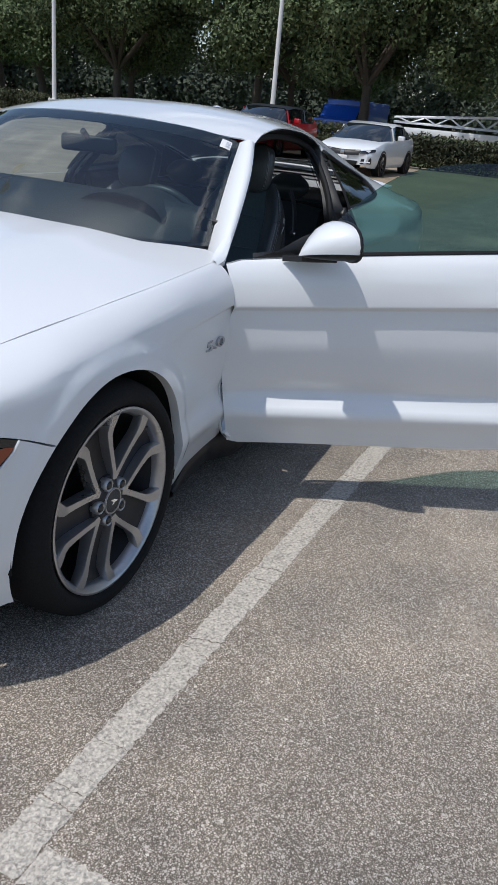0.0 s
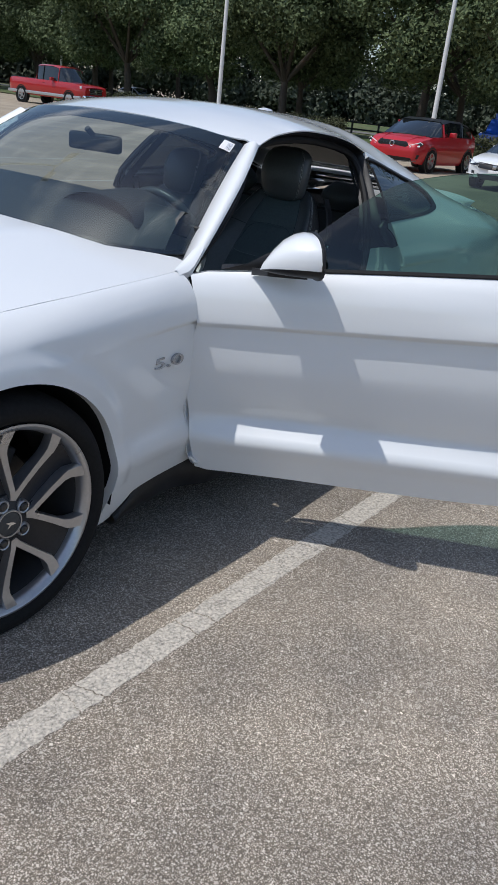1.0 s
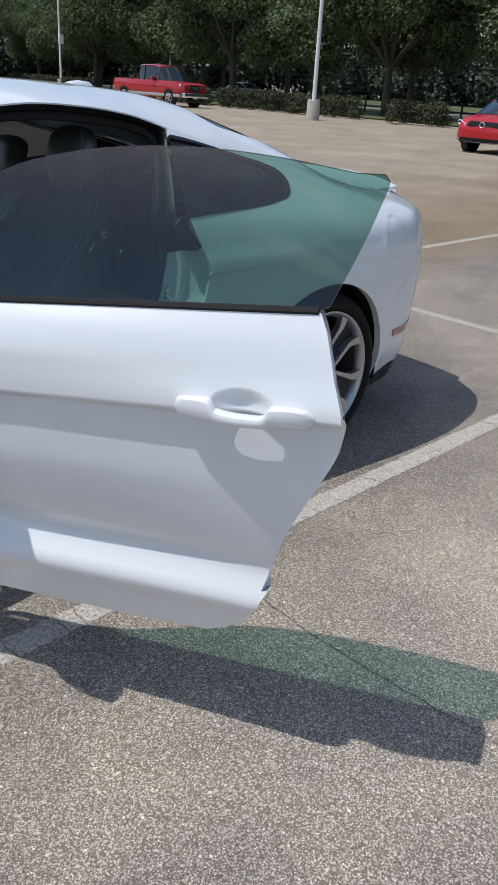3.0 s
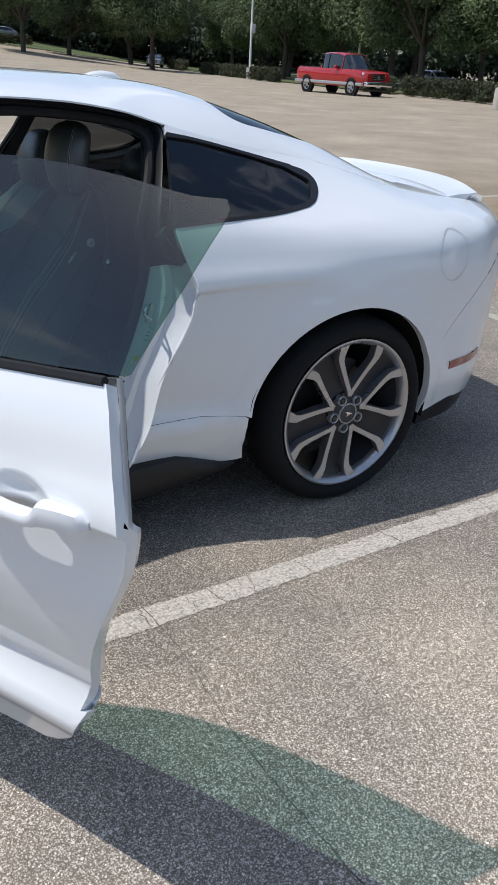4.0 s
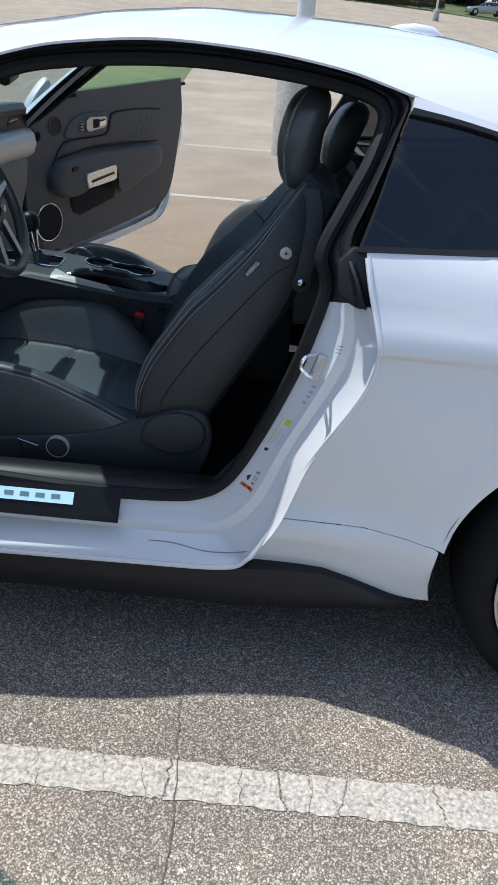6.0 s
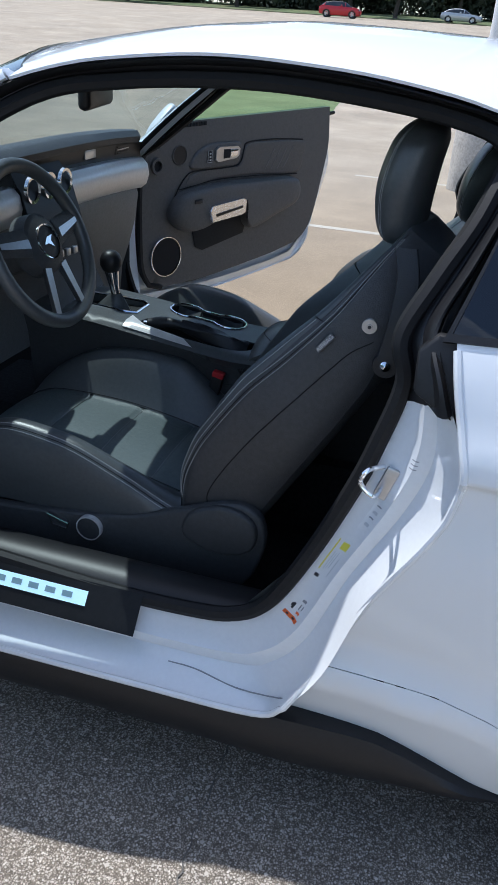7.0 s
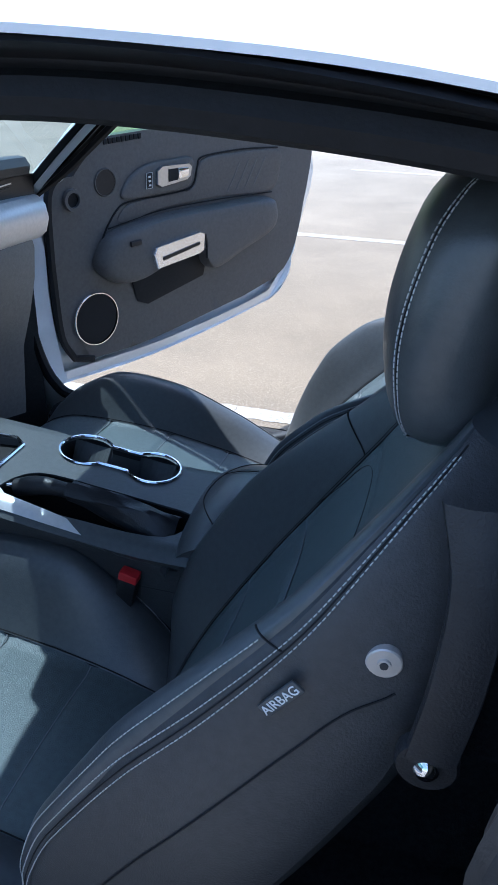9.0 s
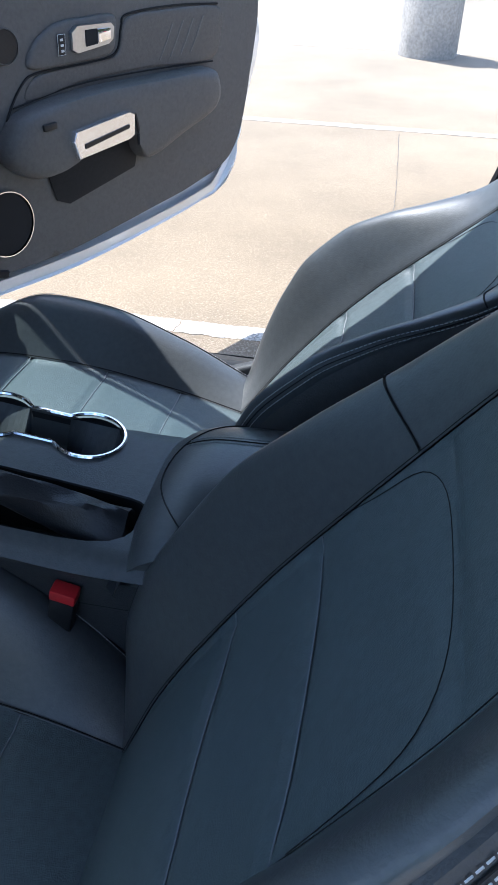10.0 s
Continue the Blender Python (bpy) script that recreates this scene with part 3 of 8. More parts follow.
def front_surf(x, b):
    """b: height up to the turn of the flank, then over the crown to 1.1, then across the hood to its middle at 1.9."""
    z0 = flank_top(x)
    if b <= z0:
        return side_surf(x, b)
    y0 = side(x, z0)
    dy = (side(x, z0) - side(x, z0 - 0.01)) / 0.01
    yc, zc = crown(x), crown(x, 2)
    zm = hood_mid(x)
    slope = (zm - zc) / max(yc, 0.1) * 1.9
    if b <= 1.1:
        t = (b - z0) / (1.1 - z0)
        reach = max(zc - z0, 0.04) * 1.25
        t2, t3 = t * t, t ** 3
        h = (2 * t3 - 3 * t2 + 1, t3 - 2 * t2 + t, 3 * t2 - 2 * t3, t3 - t2)
        wide = (y0 - yc) * 1.3
        y = h[0] * y0 + h[1] * dy * reach + h[2] * yc + h[3] * -wide
        z = h[0] * z0 + h[1] * reach + h[2] * zc + h[3] * wide * slope
        return (x, -y, z)
    t = min((b - 1.1) / 0.8, 1.05)
    y = yc * (1 - t)
    return (x, -y, hood_z(x, -y))


def hood_z(x, y):
    yc, zc, zm = crown(x), crown(x, 2), hood_mid(x)
    u = abs(y) / max(yc, 0.05)
    z = zm + (zc - zm) * (u ** 1.9 if u < 1 else 1 + 1.9 * (u - 1))
    z += 0.006 * math.exp(-((abs(y) - 0.36) / 0.10) ** 2)
    return z


rail = table((0.70, 0.830, 0.93), (0.95, 0.785, 1.065), (1.1, 0.742, 1.18), (1.28, 0.665, 1.300), (1.45, 0.635, 1.344), (1.65, 0.620, 1.361), (1.82, 0.615, 1.354),
             (2.0, 0.612, 1.331), (2.16, 0.610, 1.289), (2.4, 0.603, 1.234), (2.65, 0.592, 1.192), (2.9, 0.600, 1.135), (3.05, 0.615, 1.092),
             (3.25, 0.625, 1.050), (3.5, 0.600, 1.018), (3.72, 0.470, 1.000))
roof_mid = table((1.0, 1.29), (1.1, 1.340), (1.28, 1.375), (1.5, 1.408), (1.7, 1.422), (2.0, 1.415), (2.25, 1.398), (2.46, 1.358), (2.56, 1.332), (2.68, 1.296), (2.81, 1.252), (3.0, 1.175),
                 (3.12, 1.125), (3.3, 1.078), (3.5, 1.045), (3.74, 1.025))


def roof_surf(x, y):
    yr, zr, zm = rail(x), rail(x, 2), roof_mid(x)
    u = abs(y) / yr
    return (x, y, zr + (zm - zr) * (1 - u ** (2.5 + 1.7 * min(max((x - 2.0) / 0.4, 0), 1) * min(max((3.2 - x) / 0.3, 0), 1))))


def shoulder(x):
    return herm([2.0, 2.9, 3.2, 3.5, 3.75], [1.03, 1.03, 0.99, 0.95, 0.93], x)


def quarter_surf(x, b):
    """b: height, up the side and on over the shoulder to the roof rail."""
    zs = shoulder(x)
    if b <= zs:
        return side_surf(x, b)
    y0, yt, zt = side(x, zs), rail(x), rail(x, 2)
    dy = (side(x, zs) - side(x, zs - 0.01)) / 0.01
    t = min((b - zs) / (zt - zs), 1.1)
    dz = zt - zs
    t2, t3 = t * t, t ** 3
    end = -0.85 * dz if x < 2.5 else -0.85 * dz - 0.25 * min((x - 2.5) / 0.5, 1)
    y = (2 * t3 - 3 * t2 + 1) * y0 + (t3 - 2 * t2 + t) * max(dy, -1.4 - 1.8 * min(max((x - 2.15) / 0.3, 0), 1)) * dz + (3 * t2 - 2 * t3) * yt + (t3 - t2) * end
    return (x, -y, b)


def arc(cx, cz, r, a0, a1, n=28, sx=1.0):
    return [(cx + sx * r * math.cos(radians(a0 + (a1 - a0) * k / n)), cz + r * math.sin(radians(a0 + (a1 - a0) * k / n))) for k in range(n + 1)]


def outline(*runs, step=0.03):
    """Joins runs of points into one closed outline with even steps."""
    pts = [p for r in runs for p in r]
    return [p for p in even([Vector((*q, 0)) if len(q) == 2 else Vector(q) for q in [tuple(p)[:2] for p in pts] + [tuple(pts[0])[:2]]], step)]


car = tagged(empty("car"), "white two-door coupe with both doors open, parked on asphalt", "car")
LEFT = (0, -1, 0.25)


def both_sides(name, me_of, mat, label=""):
    a = part(name, me_of(False), mat, car, label)
    b = part(name, me_of(True), mat, car, label)
    return a, b


# front fender
door_front = spline([(0.728, 0.955), (0.752, 0.88), (0.766, 0.80), (0.758, 0.66), (0.768, 0.48), (0.790, 0.262)], 5)
fender_out = outline(
    spline([(0.38, 0.165), (0.44, 0.178), (0.50, 0.222), (0.56, 0.25), (0.826, 0.262)], 5),
    spline([(0.728, 0.955), (0.752, 0.88), (0.767, 0.80), (0.768, 0.66), (0.794, 0.48), (0.826, 0.262)], 5)[::-1],
    [(0.726, 1.0), (0.715, 1.098)],
    [(x, 1.098) for x in (0.5, 0.2, -0.1, -0.4, -0.62, -0.70)],
    [(-0.70, 0.80)], spline([(-0.66, 0.735), (-0.5, 0.705), (-0.385, 0.672), (-0.287, 0.630)], 4),
    arc(0, 0.345, 0.395, 135, -26, 40, 1.012))
fender_lines = [[(x, crease(x) + dz) for x in np.linspace(0.30, 0.755, 18)] for dz in (0.007, 0.0005, -0.0105, -0.017)]
fender_lines += [[(x, z) for x in np.linspace(0.46, 0.76, 12)] for z in (0.391, 0.43, 0.468)]
fender_lines += [arc(0, 0.345, 0.392 + d, 128, -4, 44) for d in (0.040, 0.052, 0.065, 0.078, 0.090)]
both_sides("front_fender", lambda m: sheet("front_fender", fender_out, front_surf, LEFT, mirror=m, step=0.028, depth=0.03, lines=fender_lines), paint)
bumper_out = outline(
    spline([(-0.292, 0.626), (-0.385, 0.668), (-0.5, 0.701), (-0.66, 0.731)], 4), [(-0.705, 0.745), (-0.80, 0.60), (-0.84, 0.40), (-0.80, 0.22), (-0.6, 0.19), (-0.385, 0.195)],
    arc(0, 0.345, 0.395, 203, 135, 14, 1.012))
both_sides("front_bumper", lambda m: sheet("front_bumper", bumper_out, front_surf, LEFT, mirror=m, depth=0.03, lines=[arc(0, 0.345, 0.392 + d, 138, 184, 18) for d in (0.040, 0.052, 0.065, 0.078, 0.090)]), paint)
lamp_out = outline([(-0.386, 0.670), (-0.405, 0.642), (-0.442, 0.606), (-0.60, 0.582), (-0.64, 0.60), (-0.66, 0.736), (-0.5, 0.7055)], step=0.02)
lens_out = outline([(-0.400, 0.656), (-0.414, 0.640), (-0.450, 0.613), (-0.545, 0.598), (-0.530, 0.672), (-0.47, 0.668)], step=0.02)
for m, lamp in zip((False, True), both_sides("headlight", lambda m: sheet("headlight", lamp_out, front_surf, LEFT, mirror=m, lift=0.003, depth=0.012, step=0.02), lamp_black, "dark headlight with an amber marker")):
    part("amber_marker", sheet("amber_marker", lens_out, front_surf, LEFT, mirror=m, lift=0.006, depth=0.004, step=0.02), amber, lamp, "amber side marker lens")
    edge_line = [Vector(front_surf(x, z)) + Vector((0, -0.005, 0)) for x, z in ((-0.386, 0.670), (-0.405, 0.642), (-0.442, 0.606), (-0.52, 0.594), (-0.60, 0.582))]
    part("lamp_edge", tube([Vector((p.x, -p.y if m else p.y, p.z)) for p in edge_line], 0.0032, 6), paint, lamp, "bright lower edge of the lamp")
rows = []
for k in range(13):
    t = k / 12 * 2 - 1
    rows.append([Vector((-0.86 - 0.10 * (1 - t * t) + 0.02 * abs(t), t * 0.47, z)) + Vector((-0.05 * math.sin((z - 0.16) / 0.6 * math.pi), 0, 0)) for z in (0.16, 0.25, 0.35, 0.45, 0.55, 0.65, 0.72)])
part("nose", loft(rows), paint, car)
# corner of the fender at the foot of the A pillar
cap_out = [(0.700, 0.836, 0.9335), (0.745, 0.838, 0.944), (0.775, 0.832, 0.958), (0.805, 0.824, 0.979), (0.840, 0.813, 1.005)]
cap_in = [(0.700, 0.812, 0.9435), (0.745, 0.795, 0.954), (0.780, 0.788, 0.967), (0.810, 0.786, 0.987), (0.845, 0.788, 1.010)]
for sgn in (-1, 1):
    rows = []
    for (x0, y0, z0), (x1, y1, z1) in zip(cap_out, cap_in):
        rows.append([Vector((x0, sgn * (y0 - 0.006), z0 - 0.03)), Vector((x0, sgn * y0, z0 - 0.006)), Vector(((x0 * 2 + x1) / 3, sgn * (y0 * 2 + y1) / 3, (z0 * 2 + z1) / 3 + 0.003)),
                     Vector(((x0 + x1 * 2) / 3, sgn * (y0 + y1 * 2) / 3, (z0 + z1 * 2) / 3 + 0.003)), Vector((x1, sgn * y1, z1 - 0.002))])
    part("fender_cap", loft(rows), paint, car)
hood_out = outline([(x, -crown(x) + 0.0007) for x in (-0.72, -0.5, -0.3, 0.0, 0.3, 0.5, 0.705)],
                   [(0.805, -0.80), (0.80, -0.73), (0.755, -0.672), (0.65, -0.565), (0.575, -0.34), (0.55, 0), (0.575, 0.34), (0.65, 0.565), (0.755, 0.672), (0.80, 0.73), (0.805, 0.80)],
                   [(x, crown(x) - 0.0007) for x in (0.705, 0.5, 0.3, 0.0, -0.3, -0.5, -0.72)], [(-0.84, 0.3), (-0.88, 0), (-0.84, -0.3)])
part("hood", sheet("hood", hood_out, lambda x, y: (x, y, hood_z(x, y)), (0, 0, 1), step=0.05, depth=0.025), paint, car)

# windscreen, cowl, A pillars
WS_BASE = spline([(0.865, -0.712, 0.956), (0.78, -0.672, 0.957), (0.665, -0.56, 0.965), (0.59, -0.34, 0.98), (0.565, 0, 0.99), (0.59, 0.34, 0.98), (0.665, 0.56, 0.965), (0.78, 0.672, 0.957), (0.865, 0.712, 0.956)], 6)
WS_TOP = spline([(1.275, -0.602, 1.298), (1.245, -0.55, 1.318), (1.205, -0.42, 1.340), (1.18, -0.22, 1.352), (1.172, 0, 1.355), (1.18, 0.22, 1.352), (1.205, 0.42, 1.340), (1.245, 0.55, 1.318), (1.275, 0.602, 1.298)], 6)


def ws_surf(u, w):
    f = min(max(u, 0.0), 1.0) * (len(WS_BASE) - 1)
    i = min(int(f), len(WS_BASE) - 2)
    a, b = WS_BASE[i].lerp(WS_BASE[i + 1], f - i), WS_TOP[i].lerp(WS_TOP[i + 1], f - i)
    p = a.lerp(b, w)
    return p + Vector((-0.5, 0, 0.8)) * 0.045 * 4 * w * (1 - w) * (1 - 0.75 * (2 * u - 1) ** 2)


def ring(u0, u1, w0, w1, r=0.03, n=24):
    a = [(u0 + (u1 - u0) * k / n, w0) for k in range(n + 1)] + [(u1, w0 + (w1 - w0) * k / n) for k in range(1, n + 1)]
    return a + [(u1 - (u1 - u0) * k / n, w1) for k in range(1, n + 1)] + [(u0, w1 - (w1 - w0) * k / n) for k in range(1, n)]


UP = (-0.6, 0, 0.8)
shield = part("windscreen", sheet("windscreen", ring(0.004, 0.996, 0.005, 0.995), ws_surf, UP, step=0.05, depth=0.0), screen_glass, car, "greenish glass windscreen with a paper sticker")
shield.visible_shadow = True
part("windscreen_border", sheet("windscreen_border", ring(0, 1, 0, 1), ws_surf, UP, holes=[ring(0.028, 0.972, 0.035, 0.885)], step=0.03, depth=0.004, lift=-0.004), black_trim, shield, "black printed edge")


def a_edge(t):
    """The A pillar's outer edge on the door side, from its foot to the roof."""
    P = ((0.80, -0.822, 0.950), (0.95, -0.785, 1.065), (1.1, -0.742, 1.18), (1.20, -0.702, 1.250), (1.28, -0.665, 1.300))
    if t < 0:
        return Vector(P[0]) + (Vector(P[1]) - Vector(P[0])) * t * 4
    c = spline(P, 10)
    f = min(max(t, 0), 1) * (len(c) - 1)
    i = min(int(f), len(c) - 2)
    return c[i].lerp(c[i + 1], f - i)


def a_surf(t, w):
    a = WS_BASE[0].lerp(WS_TOP[0], t) + Vector((-0.5, 0, 0.8)) * 0.045 * 4 * t * (1 - t) * 0.25
    b = a_edge(t)
    n = Vector((-0.45, -0.6, 0.65))
    return a.lerp(b, w) + n * 0.035 * 4 * w * (1 - w) * (1 - 0.35 * t)


both_sides("pillar_cover", lambda m: sheet("pillar_cover", ring(-0.07, 1.0, 0, 1), a_surf, (-0.4, -0.7, 0.5), step=0.035, depth=0.02, mirror=m, cell=(1, 3)), paint)

# roof skin with the back window's opening, boot lid, quarter panels
front_edge = [(p.x + 0.002, p.y) for p in WS_TOP]
back_glass = outline(spline([(2.39, 0), (2.40, 0.25), (2.43, 0.44), (2.48, 0.495), (2.58, 0.495), (2.75, 0.475), (2.93, 0.43), (3.0, 0.34), (3.03, 0.18), (3.035, 0)], 4),
                     spline([(3.035, 0), (3.03, -0.18), (3.0, -0.34), (2.93, -0.43), (2.75, -0.475), (2.58, -0.495), (2.48, -0.495), (2.43, -0.44), (2.40, -0.25), (2.39, 0)], 4))
rail_x = [1.285, 1.32, 1.4, 1.5, 1.6, 1.7, 1.8, 1.9, 2.0, 2.1, 2.2, 2.3, 2.4, 2.5, 2.6, 2.7, 2.8, 2.9, 3.0, 3.06]
roof_out = outline(front_edge, [(x, rail(x)) for x in rail_x], [(3.075, 0.55), (3.09, 0.3), (3.095, 0), (3.09, -0.3), (3.075, -0.55)], [(x, -rail(x)) for x in rail_x[::-1]])
part("roof", sheet("roof", roof_out, roof_surf, (0, 0, 1), holes=[back_glass], step=0.04, depth=0.005), paint, car)
part("back_window", sheet("back_window", back_glass, roof_surf, (0, 0, 1), step=0.06, depth=0, lift=-0.006), dark_glass, car, "dark tinted back window")
lid_x = [3.075, 3.2, 3.35, 3.5, 3.6, 3.66]
lid_out = outline([(3.10, -0.3), (3.103, 0), (3.10, 0.3)], [(x, rail(x) - 0.006) for x in lid_x], [(3.73, 0.4), (3.76, 0.2), (3.76, -0.2), (3.73, -0.4)], [(x, -rail(x) + 0.006) for x in lid_x[::-1]])
part("boot_lid", sheet("boot_lid", lid_out, roof_surf, (0, 0, 1), step=0.05, depth=0.03), paint, car)
rows = []
for k in range(25):
    y = -0.60 + 1.20 * k / 24
    e = 1 - abs(y / 0.60) ** 6
    x0 = 3.53 - 0.13 * abs(y / 0.6) ** 2
    z0 = roof_surf(x0, max(min(y, 0.56), -0.56))[2]
    rows.append([Vector(p) for p in ((x0, y, z0 - 0.008), (x0 + 0.07, y, z0 + 0.002 * e), (x0 + 0.13, y, z0 + 0.012 * e), (x0 + 0.175, y, z0 + 0.020 * e + 0.004), (x0 + 0.178, y, z0 + 0.004 * e), (x0 + 0.13, y, z0 - 0.012), (x0 + 0.11, y, z0 - 0.03))])
part("boot_spoiler", loft(rows, closed_v=True, caps=True), paint, car)

door_back = spline([(2.040, 1.030), (2.075, 0.965), (2.105, 0.90), (2.119, 0.85), (2.112, 0.79), (2.092, 0.735), (2.012, 0.577), (1.958, 0.42)], 6)
win_low = spline([(2.055, 1.024), (2.25, 1.033), (2.45, 1.043), (2.580, 1.058)], 4)
win_tip = spline([(2.580, 1.058), (2.622, 1.072), (2.662, 1.100), (2.676, 1.126), (2.658, 1.150), (2.61, 1.166)], 4)
win_top = spline([(2.61, 1.168), (2.42, 1.214), (2.25, 1.252), (2.147, 1.270)], 4)
quarter_win = outline(win_low, win_tip, win_top, [(2.118, 1.20), (2.086, 1.11)])
quarter_edge = spline([(2.074, 1.026), (2.088, 0.965), (2.107, 0.90), (2.119, 0.85), (2.112, 0.79), (2.092, 0.735), (2.012, 0.577), (1.958, 0.42)], 6)
quarter_out = outline(quarter_edge[::-1], win_low[2:], win_tip, win_top, [(2.149, 1.289)],
                      [(x, rail(x, 2)) for x in (2.16, 2.25, 2.4, 2.55, 2.7, 2.85, 3.0, 3.15, 3.3, 3.45, 3.6, 3.68)],
                      spline([(3.68, 0.95), (3.60, 0.91), (3.40, 0.80), (3.28, 0.70), (3.2, 0.62), (3.118, 0.52)], 3),
                      arc(2.72, 0.345, 0.40, 26, 172, 40, 1.0), [(2.30, 0.41), (2.15, 0.425)])
both_sides("quarter_panel", lambda m: sheet("quarter_panel", quarter_out, quarter_surf, LEFT, mirror=m, depth=0.03, lines=[[(x, crease(x) + dz) for x in np.linspace(2.09, 2.50, 20)] for dz in (0.007, 0.0005, -0.0105, -0.017)]), paint)
win_in = outline(spline([(2.140, 1.259), (2.25, 1.243), (2.42, 1.205), (2.575, 1.164)], 4), spline([(2.632, 1.136), (2.648, 1.122), (2.636, 1.104), (2.605, 1.080), (2.57, 1.068)], 4),
                 spline([(2.45, 1.053), (2.25, 1.042), (2.066, 1.035)], 4))
for m in (False, True):
    q = part("quarter_window", sheet("quarter_window", quarter_win, quarter_surf, LEFT, mirror=m, depth=0, lift=-0.005), dark_glass, car, "dark privacy quarter window")
    part("window_trim", sheet("window_trim", quarter_win, quarter_surf, LEFT, holes=[win_in], mirror=m, depth=0.01, lift=0.003, step=0.03), black_trim, q, "gloss black trim")
sill_out = outline([(1.958, 0.4187), (2.15, 0.4237), (2.30, 0.4087)], arc(2.72, 0.345, 0.40, 172, 197, 6, 1.03), [(2.29, 0.225), (2.24, 0.228), (2.14, 0.245), (2.05, 0.275), (1.85, 0.278), (1.90, 0.325)], step=0.02)
both_sides("sill_end", lambda m: sheet("sill_end", sill_out, quarter_surf, LEFT, mirror=m, depth=0.03, lift=0.0005), paint)
rear_out = outline(arc(2.72, 0.345, 0.40, -12, 26, 8, 1.01), spline([(3.118, 0.52), (3.2, 0.617), (3.28, 0.696), (3.40, 0.795), (3.60, 0.905), (3.68, 0.945)], 3), [(3.76, 0.94), (3.77, 0.80), (3.77, 0.5), (3.74, 0.30), (3.5, 0.262), (3.3, 0.29), (3.15, 0.26)])
both_sides("rear_bumper", lambda m: sheet("rear_bumper", rear_out, side_surf, LEFT, mirror=m, depth=0.03), paint)
rows = []
for k in range(17):
    t = k / 16 * 2 - 1
    rows.append([Vector((3.755 + 0.05 * (1 - t * t), t * 0.47, z)) for z in (0.30, 0.45, 0.60, 0.75, 0.90, 0.95, 1.0)])
part("tail_panel", loft(rows), paint, car)
low_out = outline([(3.13, 0.262), (3.3, 0.287), (3.5, 0.258), (3.74, 0.296)], [(3.72, 0.20), (3.5, 0.185), (3.3, 0.19), (3.14, 0.195)], step=0.04)
both_sides("bumper_valance", lambda m: sheet("bumper_valance", low_out, side_surf, LEFT, mirror=m, depth=0.02, lift=-0.006), black_trim)
mark_out = outline([(3.235, 0.462), (3.46, 0.470), (3.46, 0.438), (3.24, 0.430)], step=0.02)
both_sides("rear_marker", lambda m: sheet("rear_marker", mark_out, side_surf, LEFT, mirror=m, depth=0.005, lift=0.004, step=0.02), red_lens, "red side marker lens")
fuel_a, fuel_b = arc(3.15, 0.885, 0.088, 0, 360, 40, 0.92), arc(3.15, 0.885, 0.0863, 0, 360, 40, 0.92)
part("fuel_flap_gap", sheet("fuel_flap_gap", fuel_a, side_surf, LEFT, holes=[fuel_b], depth=0, lift=0.0012, step=0.03), satin, car)

# door openings: painted jamb below, black frame above, rubber seal round the inside
OUTER = [(0.775, 0.815, 0.95), (0.95, 0.783, 1.062), (1.1, 0.740, 1.176), (1.28, 0.663, 1.297), (1.45, 0.633, 1.341), (1.65, 0.618, 1.358), (1.82, 0.613, 1.351), (2.0, 0.612, 1.323), (2.135, 0.607, 1.290),
         (2.128, 0.650, 1.225), (2.090, 0.728, 1.125), (2.050, 0.803, 1.03), (2.075, 0.870, 0.965), (2.119, 0.901, 0.85), (2.092, 0.893, 0.735), (2.012, 0.886, 0.577), (1.958, 0.897, 0.42), (1.90, 0.893, 0.325),
         (1.84, 0.886, 0.285), (1.6, 0.886, 0.278), (1.2, 0.886, 0.272), (0.85, 0.886, 0.268), (0.775, 0.875, 0.30), (0.755, 0.86, 0.5), (0.752, 0.86, 0.7), (0.765, 0.85, 0.85)]
INNER = [(0.825, 0.775, 0.93), (0.975, 0.750, 1.040), (1.118, 0.708, 1.150), (1.298, 0.612, 1.272), (1.45, 0.575, 1.307), (1.65, 0.560, 1.322), (1.82, 0.557, 1.317), (2.0, 0.558, 1.296), (2.092, 0.578, 1.262),
         (2.078, 0.645, 1.18), (2.030, 0.712, 1.085), (1.993, 0.752, 1.0), (2.008, 0.765, 0.93), (1.985, 0.775, 0.83), (1.955, 0.78, 0.735), (1.895, 0.78, 0.585), (1.832, 0.78, 0.465), (1.77, 0.78, 0.418),
         (1.68, 0.78, 0.402), (1.5, 0.78, 0.400), (1.2, 0.775, 0.415), (0.95, 0.77, 0.43), (0.885, 0.76, 0.47), (0.85, 0.75, 0.56), (0.83, 0.745, 0.7), (0.84, 0.745, 0.82)]

JAMB_PROFILE = [(0.0, -0.004), (0.05, -0.016), (0.20, -0.030), (0.34, -0.034), (0.44, -0.022), (0.52, -0.014), (0.62, -0.020), (0.8, -0.010), (0.97, -0.004)]


